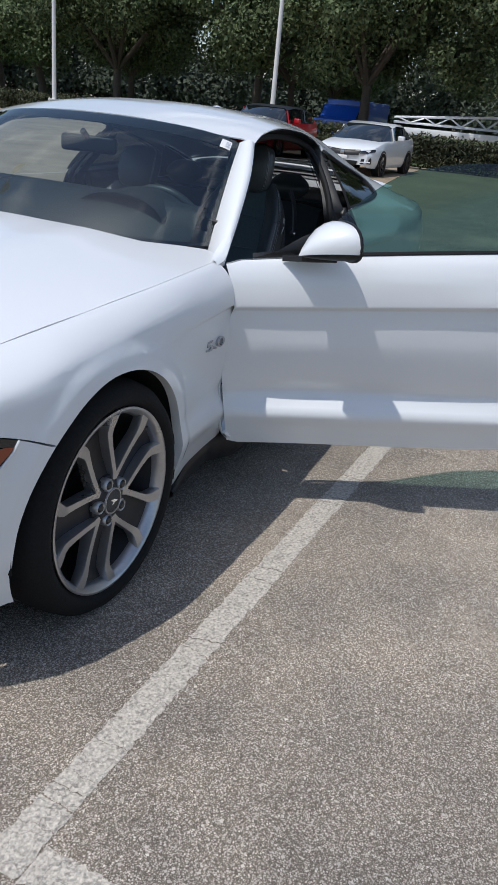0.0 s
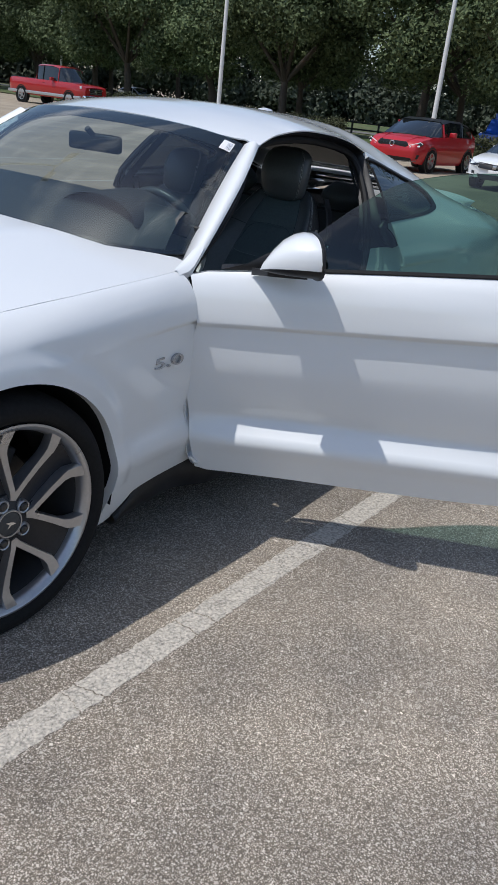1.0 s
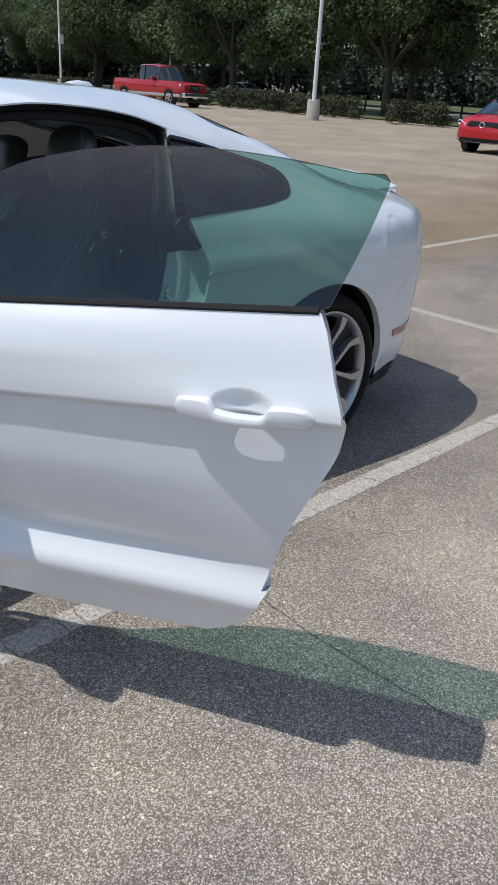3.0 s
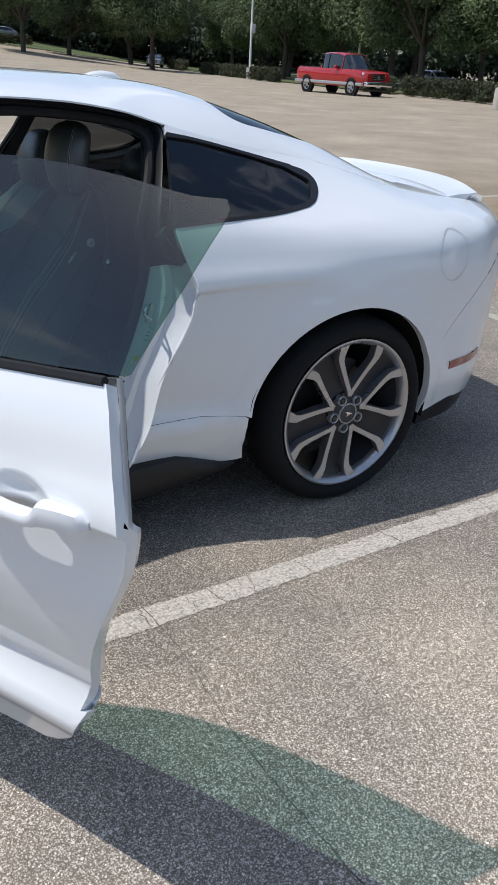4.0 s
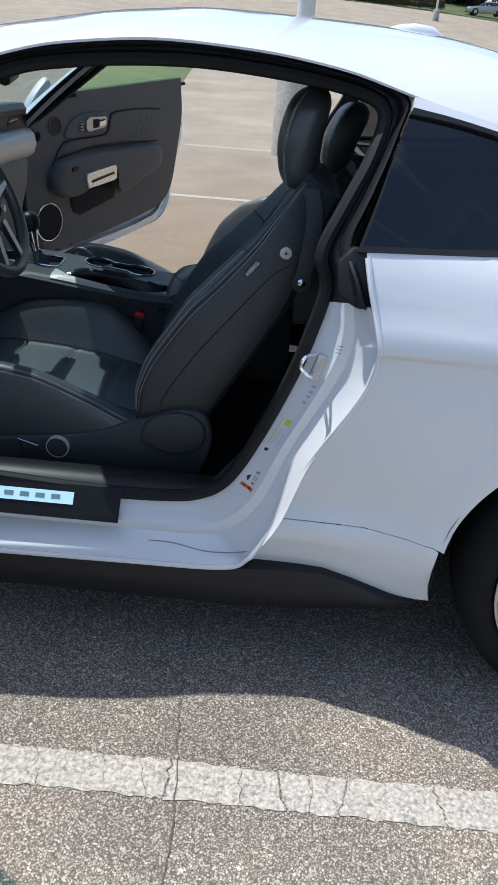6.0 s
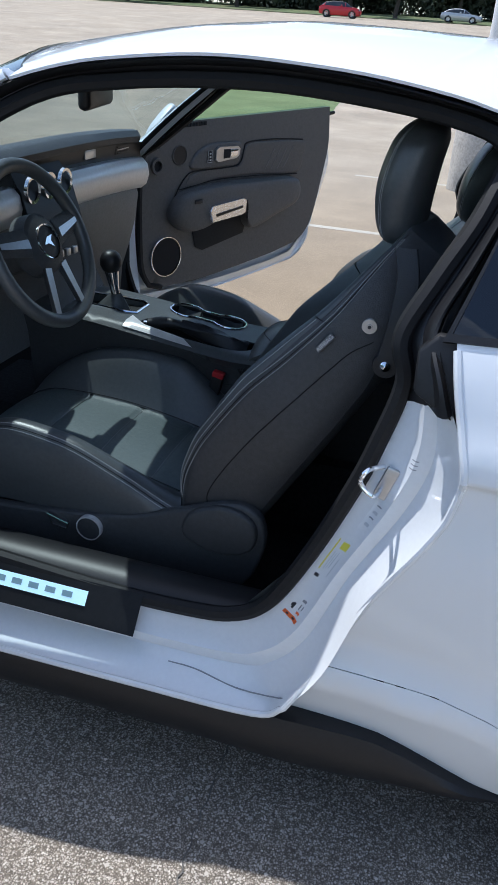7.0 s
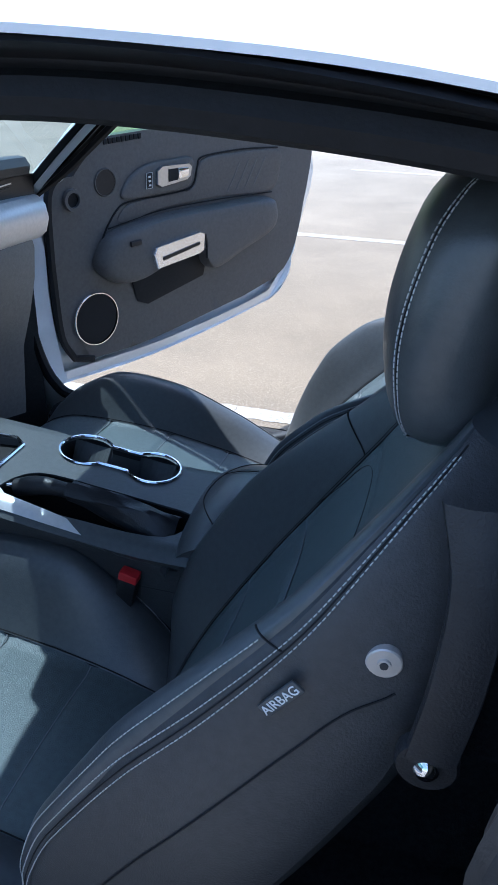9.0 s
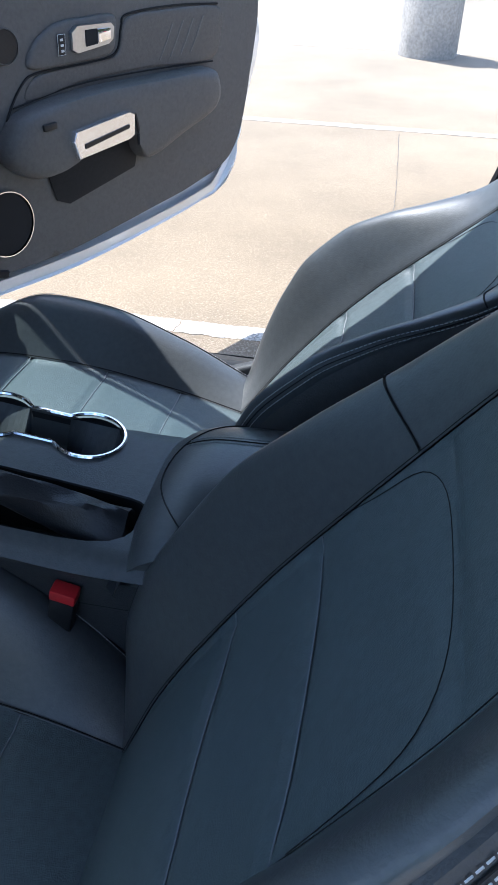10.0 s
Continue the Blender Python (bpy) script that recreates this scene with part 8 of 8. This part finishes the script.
def vehicle(name, label, lower, upper, width, wheels, paint_mat, wheel_r, cab_taper=0.80, grille=(0.45, 0.75), bed=None, roof_mat=None):
    """A car from its side outline: lower body (x, low z, high z) and cabin (x, z of its foot, z of its top); nose at x = 0, towards -x."""
    t = empty(name)
    half = width / 2
    rows = []
    for x, z0, z1 in lower:
        end = min(x - lower[0][0], lower[-1][0] - x)
        w = half * (0.80 + 0.20 * min(end / 0.45, 1) ** 0.6)
        rows.append([Vector((x, -w * 0.90, z0)), Vector((x, -w * 0.97, z0 + 0.12)), Vector((x, -w, z0 + (z1 - z0) * 0.55)), Vector((x, -w * 0.985, z0 + (z1 - z0) * 0.82)), Vector((x, -w * 0.93, z1 - 0.015)), Vector((x, -w * 0.80, z1)),
                     Vector((x, 0, z1 + 0.025)), Vector((x, w * 0.80, z1)), Vector((x, w * 0.93, z1 - 0.015)), Vector((x, w * 0.985, z0 + (z1 - z0) * 0.82)), Vector((x, w, z0 + (z1 - z0) * 0.55)), Vector((x, w * 0.97, z0 + 0.12)), Vector((x, w * 0.90, z0))])
    part("body", loft(rows, caps=True), paint_mat, t)
    rows = []
    for x, z0, z1 in upper:
        k = cab_taper
        rows.append([Vector((x, -half * 0.93, z0)), Vector((x, -half * (k + 0.02), z1 - 0.06)), Vector((x, -half * (k - 0.08), z1)), Vector((x, 0, z1 + 0.02)), Vector((x, half * (k - 0.08), z1)), Vector((x, half * (k + 0.02), z1 - 0.06)), Vector((x, half * 0.93, z0))])
    part("roof", loft([r[1:6] for r in rows[1:-1]]), roof_mat or paint_mat, t)
    part("glasshouse", loft([[Vector((p.x, p.y * 0.985, p.z - 0.012)) for p in r] for r in rows], caps=True), dark_window, t)
    for s in (-1, 1):
        a, b = (0, 1) if s < 0 else (6, 5)
        for i in (1, len(rows) // 2):
            p, q = rows[i][a], rows[i][b]
            part("pillar", tube([p, q], 0.030, 6), paint_mat if i == 1 else dark_window, t)
        foot, head = [rows[-2][a], rows[-1][a]], [rows[-2][b], rows[-1][b]]
        part("rear_pillar", loft([[foot[0].lerp(foot[1], 0.35 + 0.65 * k / 4).lerp(head[0].lerp(head[1], k / 4), j / 3) + Vector((0, s * 0.006, 0)) for j in range(4)] for k in range(5)]), paint_mat, t)
    for cx in wheels:
        for s in (-1, 1):
            wl_ = part("wheel", lathe([(wheel_r * 0.62, -0.20), (wheel_r * 0.95, -0.20), (wheel_r, -0.16), (wheel_r, -0.05), (wheel_r * 0.95, 0.0), (wheel_r * 0.68, 0.005), (wheel_r * 0.64, -0.02)], 28), tyre_rubber, t)
            rim = [lathe([(wheel_r * 0.64, -0.02), (wheel_r * 0.66, 0.004), (wheel_r * 0.60, 0.0), (wheel_r * 0.58, -0.08)], 28)]
            for k in range(5):
                an = 2 * math.pi * k / 5
                c, q = Vector((math.cos(an), 0, math.sin(an))), Vector((-math.sin(an), 0, math.cos(an)))
                rim.append(loft([[c * 0.02 - q * 0.045 + Vector((0, -0.02, 0)), c * 0.02 + q * 0.045 + Vector((0, -0.02, 0)), c * 0.02 + Vector((0, -0.06, 0))], [c * wheel_r * 0.62 - q * 0.035 + Vector((0, -0.01, 0)), c * wheel_r * 0.62 + q * 0.035 + Vector((0, -0.01, 0)), c * wheel_r * 0.62 + Vector((0, -0.05, 0))]], closed_v=True, caps=True))
            part("rim", join(*rim), alloy, wl_)
            part("wheel_back", lathe([(0, -0.12), (wheel_r * 0.6, -0.12)], 20), well_black, wl_)
            for o in (wl_, *wl_.children):
                if s < 0:
                    o.data.transform(Matrix.Diagonal((-1, -1, 1, 1)))
            wl_.location = (cx, s * (half + 0.004), wheel_r)
            part("arch", moved(lathe([(wheel_r * 1.0, 0.0), (wheel_r * 1.14, 0.004), (wheel_r * 1.14, -0.20)], 28), Matrix.Translation((cx, s * (half - 0.002), wheel_r)) @ (Matrix() if s > 0 else FLIP)), grille_black, t)
    g0, g1 = grille
    x0 = lower[0][0]
    part("grille", box((x0 - 0.03, -half * 0.45, g0), (x0 + 0.06, half * 0.45, g1), 0.02), grille_black, t)
    for k in range(3):
        part("grille_bar", box((x0 - 0.04, -half * 0.43, g0 + (g1 - g0) * (k + 0.6) / 3.4), (x0 - 0.02, half * 0.43, g0 + (g1 - g0) * (k + 0.6) / 3.4 + 0.02)), satin, t)
    part("grille_badge", moved(lathe([(0, 0.0), (0.075, 0.0), (0.08, -0.02)], 20, axis="x"), Matrix.Translation((x0 - 0.045, 0, (g0 + g1) / 2)) @ Matrix.Diagonal((-1, 1, 1, 1))), chrome, t)
    part("lower_intake", box((x0 - 0.01, -half * 0.72, 0.24), (x0 + 0.08, half * 0.72, 0.38), 0.02), grille_black, t)
    part("number_plate", box((x0 - 0.05, -0.16, 0.40), (x0 - 0.02, 0.16, 0.50), 0.006), paper, t)
    for s in (-1, 1):
        part("headlight", prism([Vector((x0 - 0.01, s * half * 0.46, g1 - 0.02)), Vector((x0 + 0.20, s * half * 0.93, g1 + 0.06)), Vector((x0 + 0.20, s * half * 0.93, g1 - 0.06)), Vector((x0 - 0.01, s * half * 0.48, g1 - 0.12))], (0.08, 0, 0.0), 0.012), lamp_lens, t)
        i = 1
        p = rows[i][0] if s < 0 else rows[i][6]
        part("door_mirror", box((p.x + 0.30, p.y + (s * 0.02 if s > 0 else -0.22), p.z), (p.x + 0.45, p.y + (0.22 if s > 0 else -0.02), p.z + 0.15), 0.03, 3), paint_mat, t)
        for dx in (0.95, 1.95):
            if bed is None or dx < 1.5:
                part("door_handle", box((p.x + dx, s * half * 0.985 - 0.015, p.z - 0.14), (p.x + dx + 0.18, s * half * 0.985 + 0.015, p.z - 0.11), 0.006), paint_mat, t)
    if bed:
        b0, b1, zb = bed
        part("load_bed", box((b0, -half * 0.80, zb - 0.45), (b1, half * 0.80, zb + 0.02), 0.02), grille_black, t)
        part("two_tone", box((x0 + 0.2, -half * 1.004, 0.46), (lower[-1][0] - 0.1, half * 1.004, 0.60), 0.02), silver_paint, t)
        part("front_bumper", box((x0 - 0.14, -half * 0.92, 0.45), (x0 + 0.1, half * 0.92, 0.66), 0.04, 3), chrome, t)
    return tagged(t, label, "car" if not bed else "pickup truck", "parked cars")


hatch_low = [(0.0, 0.30, 0.60), (0.10, 0.24, 0.69), (0.4, 0.22, 0.79), (0.9, 0.20, 0.88), (1.35, 0.20, 0.93), (2.0, 0.20, 0.96), (3.2, 0.20, 1.00), (4.1, 0.22, 1.02), (4.4, 0.28, 0.98), (4.5, 0.36, 0.9)]
hatch_up = [(1.15, 0.90, 0.92), (1.95, 0.95, 1.34), (2.4, 0.96, 1.41), (3.1, 0.98, 1.40), (3.8, 0.99, 1.26), (4.3, 1.00, 1.03)]
suv_low = [(0.0, 0.40, 0.66), (0.05, 0.30, 0.76), (0.18, 0.25, 0.86), (0.50, 0.23, 0.94), (1.05, 0.22, 1.00), (2.0, 0.22, 1.05), (3.2, 0.22, 1.06), (4.1, 0.26, 1.06), (4.4, 0.34, 0.95)]
suv_up = [(0.95, 1.01, 1.03), (1.65, 1.03, 1.44), (2.1, 1.04, 1.51), (3.0, 1.05, 1.50), (3.7, 1.05, 1.40), (4.15, 1.06, 1.10)]
pick_low = [(0.0, 0.52, 1.02), (0.1, 0.45, 1.08), (0.5, 0.42, 1.14), (1.3, 0.40, 1.18), (2.5, 0.40, 1.18), (3.6, 0.40, 1.18), (5.3, 0.42, 1.18), (5.65, 0.46, 1.14), (5.75, 0.5, 1.05)]
pick_up = [(1.30, 1.16, 1.18), (1.85, 1.17, 1.80), (2.3, 1.17, 1.88), (3.0, 1.17, 1.88), (3.45, 1.17, 1.84), (3.62, 1.17, 1.20)]
white2 = vehicle("parked_car", "white hatchback with a black grille, nose out of its bay", hatch_low, hatch_up, 1.80, (0.92, 3.62), paint, 0.325, grille=(0.50, 0.64), roof_mat=paint)
white2.matrix_world = Matrix.Translation((19.0, 5.10, 0)) @ Matrix.Scale(0.93, 4)
red2 = vehicle("parked_car", "red compact crossover with a dark roof", suv_low, suv_up, 1.80, (0.88, 3.58), red_paint, 0.345, grille=(0.62, 0.86), roof_mat=grille_black)
red2.matrix_world = Matrix.Translation((21.2, 9.15, 0))
for o in [o for o in (*red2.children, *white2.children) if o.name.split(".")[0] in ("grille", "grille_bar", "grille_badge", "lower_intake", "number_plate", "headlight")]:
    bpy.data.objects.remove(o)


def crossover_face(t, half=0.90):
    """Wide black grille with a ring badge, swept lamps under a bright brow, a deep lower intake with a silver lip."""
    def wrap(y, z):
        return -0.012 + 0.20 * (abs(y) / half) ** 3 + 0.10 * max(z - 0.55, 0)

    def panel(pts, depth=0.05):
        return prism([Vector((wrap(y, z) - 0.02, y, z)) for y, z in pts], (depth, 0, 0), 0.006)

    part("grille", panel([(-0.44, 0.66), (-0.50, 0.74), (-0.42, 0.83), (0.42, 0.83), (0.50, 0.74), (0.44, 0.66)]), grille_black, t)
    part("grille_bar", box((wrap(0, 0.75) - 0.034, -0.44, 0.742), (wrap(0, 0.75) - 0.022, 0.44, 0.756), 0.003), grille_black, t)
    part("grille_badge", moved(lathe([(0.062, 0.0), (0.072, 0.006), (0.080, 0.0)], 24, axis="x"), Matrix.Translation((wrap(0, 0.75) - 0.040, 0, 0.745))), chrome, t, "bright ring badge")
    part("lower_intake", panel([(-0.60, 0.29), (-0.66, 0.47), (-0.52, 0.50), (0.52, 0.50), (0.66, 0.47), (0.60, 0.29)], 0.10), grille_black, t)
    part("front_lip", tube([(wrap(y, 0.27) - 0.03, y, 0.285 + 0.05 * (abs(y) / 0.8) ** 4) for y in np.linspace(-0.80, 0.80, 17)], 0.012, 6), disc_metal, t, "silver front lip")
    for s in (-1, 1):
        part("side_intake", panel([(s * 0.64, 0.36), (s * 0.66, 0.47), (s * 0.82, 0.50), (s * 0.80, 0.38)], 0.10), grille_black, t)
        lamp = [(0.54, 0.73), (0.58, 0.64), (0.76, 0.67), (0.89, 0.80), (0.82, 0.84)]
        rim = [Vector((wrap(y, z) - 0.03 + 0.02, s * y, z)) for y, z in lamp]
        part("headlight", prism(rim, (0.10, 0, 0), 0.008), dark_window, t, "dark swept headlight")
        part("headlight_brow", tube([p + Vector((-0.006, 0, 0)) for p in (rim[0], rim[4], rim[3])], 0.013, 6), lamp_lens, t)
        part("daytime_lamp", tube([p + Vector((-0.008, 0, 0.02)) for p in (rim[1], rim[2])], 0.016, 6), lamp_lens, t)
        part("lamp_reflector", tube([rim[0].lerp(rim[3], k / 4) * 0.5 + rim[1].lerp(rim[2], k / 4) * 0.5 + Vector((-0.012, 0, 0)) for k in range(5)], 0.024, 8), lamp_lens, t)
        part("bonnet_crease", tube([(x, s * (0.40 + 0.16 * x), z + 0.012) for x, z in ((0.12, 0.83), (0.5, 0.945), (1.0, 1.0))], 0.012, 6), red_paint, t)


def hatch_face(t):
    """Black band from lamp to lamp with a bright wing badge, a plate, a low intake and black corner pods under white blades."""
    def at(y, z):
        return Vector((-0.045 + 0.9 * max(abs(y) - 0.66, 0) + 1.0 * max(z - 0.60, 0), y, z))

    def panel(name, pts, mat, label="", depth=0.06):
        return part(name, prism([at(y, z) for y, z in pts], (depth, 0, 0), 0.006), mat, t, label)

    panel("grille", [(-0.46, 0.55), (-0.50, 0.665), (0.0, 0.655), (0.50, 0.665), (0.46, 0.55), (0.0, 0.52)], grille_black, "wide black grille")
    part("grille_wing", tube([at(y, 0.655 + 0.03 * (abs(y) / 0.5)) + Vector((-0.012, 0, 0)) for y in np.linspace(-0.5, 0.5, 11)], 0.012, 6), grille_black, t)
    part("grille_badge", moved(box((-0.012, -0.055, -0.05), (0.012, 0.055, 0.05), 0.01), Matrix.Translation(at(0, 0.60) + Vector((-0.01, 0, 0)))), satin, t, "plain bright badge")
    part("number_plate", moved(box((-0.01, -0.155, -0.05), (0.01, 0.155, 0.05), 0.004), Matrix.Translation(at(0, 0.475) + Vector((-0.014, 0, 0)))), paper, t)
    panel("lower_intake", [(-0.40, 0.27), (-0.46, 0.40), (0.46, 0.40), (0.40, 0.27)], grille_black)
    for s in (-1, 1):
        panel("headlight", [(s * 0.50, 0.585), (s * 0.50, 0.665), (s * 0.84, 0.735), (s * 0.86, 0.66), (s * 0.70, 0.61)], dark_window, "dark slanted headlight")
        part("daytime_lamp", tube([at(s * y, z) + Vector((-0.010, 0, 0)) for y, z in ((0.52, 0.665), (0.68, 0.70), (0.84, 0.735))], 0.010, 6), lamp_lens, t)
        panel("corner_pod", [(s * 0.54, 0.33), (s * 0.56, 0.46), (s * 0.80, 0.50), (s * 0.80, 0.34)], grille_black, "black corner intake", 0.10)
        part("pod_blade", tube([at(s * y, z) + Vector((-0.014, 0, 0)) for y, z in ((0.48, 0.30), (0.56, 0.375), (0.80, 0.385))], 0.018, 6), paint, t, "white blade")
    for w in t.children:
        if w.name.split(".")[0] == "wheel":
            for r in w.children:
                if r.name.split(".")[0] == "rim":
                    r.data.materials[0] = web_alloy


crossover_face(red2)
hatch_face(white2)
truck = vehicle("pickup_truck", "red pickup truck with a silver lower body", pick_low, pick_up, 2.0, (1.0, 4.6), pickup_red, 0.39, grille=(0.72, 1.0), bed=(3.75, 5.6, 1.18))
truck.matrix_world = Matrix.Translation((32.0, 33.4, ground_h(32, 34))) @ Matrix.Rotation(radians(96), 4, "Z") @ Matrix.Diagonal((1.0, 1.08, 1.12, 1))
far_white = vehicle("parked_car", "pale silver hatchback parked beyond the hedge", hatch_low, hatch_up, 1.80, (0.92, 3.62), silver_paint, 0.325)
far_white.matrix_world = Matrix.Translation((46, 90, ground_h(46, 90))) @ Matrix.Rotation(radians(60), 4, "Z")
for x, y, a in ((56, 52, 80), (30, 104, 10), (20, 103, 0), (-2, 101, 175), (58, 118, 40)):
    copy_thing(far_white, Matrix.Translation((x, y, ground_h(x, y) + 0.05)) @ Matrix.Rotation(radians(a), 4, "Z"))
copy_thing(red2, Matrix.Translation((-14, 92, ground_h(-14, 92))) @ Matrix.Rotation(radians(185), 4, "Z"))

# blue lorry and a white boom trailer beyond the parked cars
lorry = tagged(empty("lorry", Matrix.Translation((41.5, 13.0, 0))), "blue box lorry parked behind the cars", "lorry", "parked cars")
part("box_body", box((0, -1.1, 0.9), (4.2, 1.1, 2.15), 0.05), blue_paint, lorry)
part("cab", prism([Vector((-2.0, -1.0, 0.5)), Vector((-2.05, -1.0, 1.15)), Vector((-1.25, -1.0, 1.25)), Vector((-0.75, -1.0, 1.85)), Vector((-0.1, -1.0, 1.9)), Vector((-0.1, -1.0, 0.5))], (0, 2.0, 0), 0.05), blue_paint, lorry)
part("cab_window", prism([Vector((-1.18, -1.02, 1.28)), Vector((-0.74, -1.02, 1.78)), Vector((-0.2, -1.02, 1.80)), Vector((-0.2, -1.02, 1.28))], (0, 2.04, 0)), dark_window, lorry)
for cx in (-1.3, 3.2):
    for s in (-1, 1):
        part("wheel", moved(lathe([(0, 0.0), (0.25, 0.0), (0.40, 0.0), (0.42, -0.05), (0.42, -0.25), (0.0, -0.25)], 20), Matrix.Translation((cx, s * 1.1, 0.42)) @ (Matrix() if s > 0 else FLIP)), tyre_rubber, lorry)
boom = tagged(empty("boom_trailer", Matrix.Translation((39, 4.0, 0)) @ Matrix.Rotation(radians(-76), 4, "Z")), "white trailer carrying a lattice boom", "trailer")
part("chassis", box((-5.2, -1.0, 0.85), (4.2, 1.0, 1.15), 0.04), paint, boom)
part("machine_house", prism([Vector((0.2, -1.0, 1.15)), Vector((0.4, -1.0, 2.3)), Vector((1.0, -1.0, 2.6)), Vector((4.4, -1.0, 2.55)), Vector((4.6, -1.0, 1.15))], (0, 2.0, 0), 0.06), paint, boom)
for z in (1.35, 2.0):
    for s in (-0.5, 0.5):
        part("boom_chord", tube([(-5.4, s * 0.6, 1.35 + (z - 1.35) * 0.3), (0.6, s, z)], 0.06, 6), paint, boom)
for k in range(10):
    a, b = -5.2 + 0.58 * k, -5.2 + 0.58 * (k + 1)
    for s in (-0.5, 0.5):
        za = 1.35 + (0.65 * (0.3 + 0.7 * (k / 10)))
        part("boom_lace", tube([(a, s * 0.8, 1.37), (b, s * 0.8, za)] if k % 2 else [(a, s * 0.8, za), (b, s * 0.8, 1.37)], 0.03, 5), paint, boom)
for cx in (-4.3, -3.5, 2.4, 3.2):
    for s in (-1, 1):
        part("wheel", moved(lathe([(0, 0.0), (0.25, 0.0), (0.40, 0.0), (0.42, -0.05), (0.42, -0.25), (0.0, -0.25)], 20), Matrix.Translation((cx, s * 1.1, 0.42)) @ (Matrix() if s > 0 else FLIP)), tyre_rubber, boom)

# pale shed and utility boxes far off
pale_wall = material("pale_wall", (0.62, 0.62, 0.60), 0.8, fine=0.1)
for x, y, w, h in ((52, 132, 6, 3.4), (24, 134, 7, 3.2), (2, 132, 9, 3.4)):
    shed = tagged(empty("shed", Matrix.Translation((x, y, ground_h(x, y)))), "pale low building behind the trees", "building", "buildings")
    part("wall", box((-w / 2, -2, 0), (w / 2, 2, h), 0.02), pale_wall, shed)
    part("roof", prism([Vector((-w / 2 - 0.3, -2.4, h)), Vector((w / 2 + 0.3, -2.4, h)), Vector((w / 2 + 0.3, 0, h + 0.9)), Vector((-w / 2 - 0.3, 0, h + 0.9))], (0, 0.1, 0.1)), road_grey, shed)
    part("door", box((-0.6, -2.05, 0), (0.6, -1.98, 2.1), 0.01), dark_window, shed)
    for s in (-1, 1):
        part("window", box((s * w * 0.32 - 0.5, -2.05, 1.1), (s * w * 0.32 + 0.5, -1.98, 2.0), 0.01), dark_window, shed)
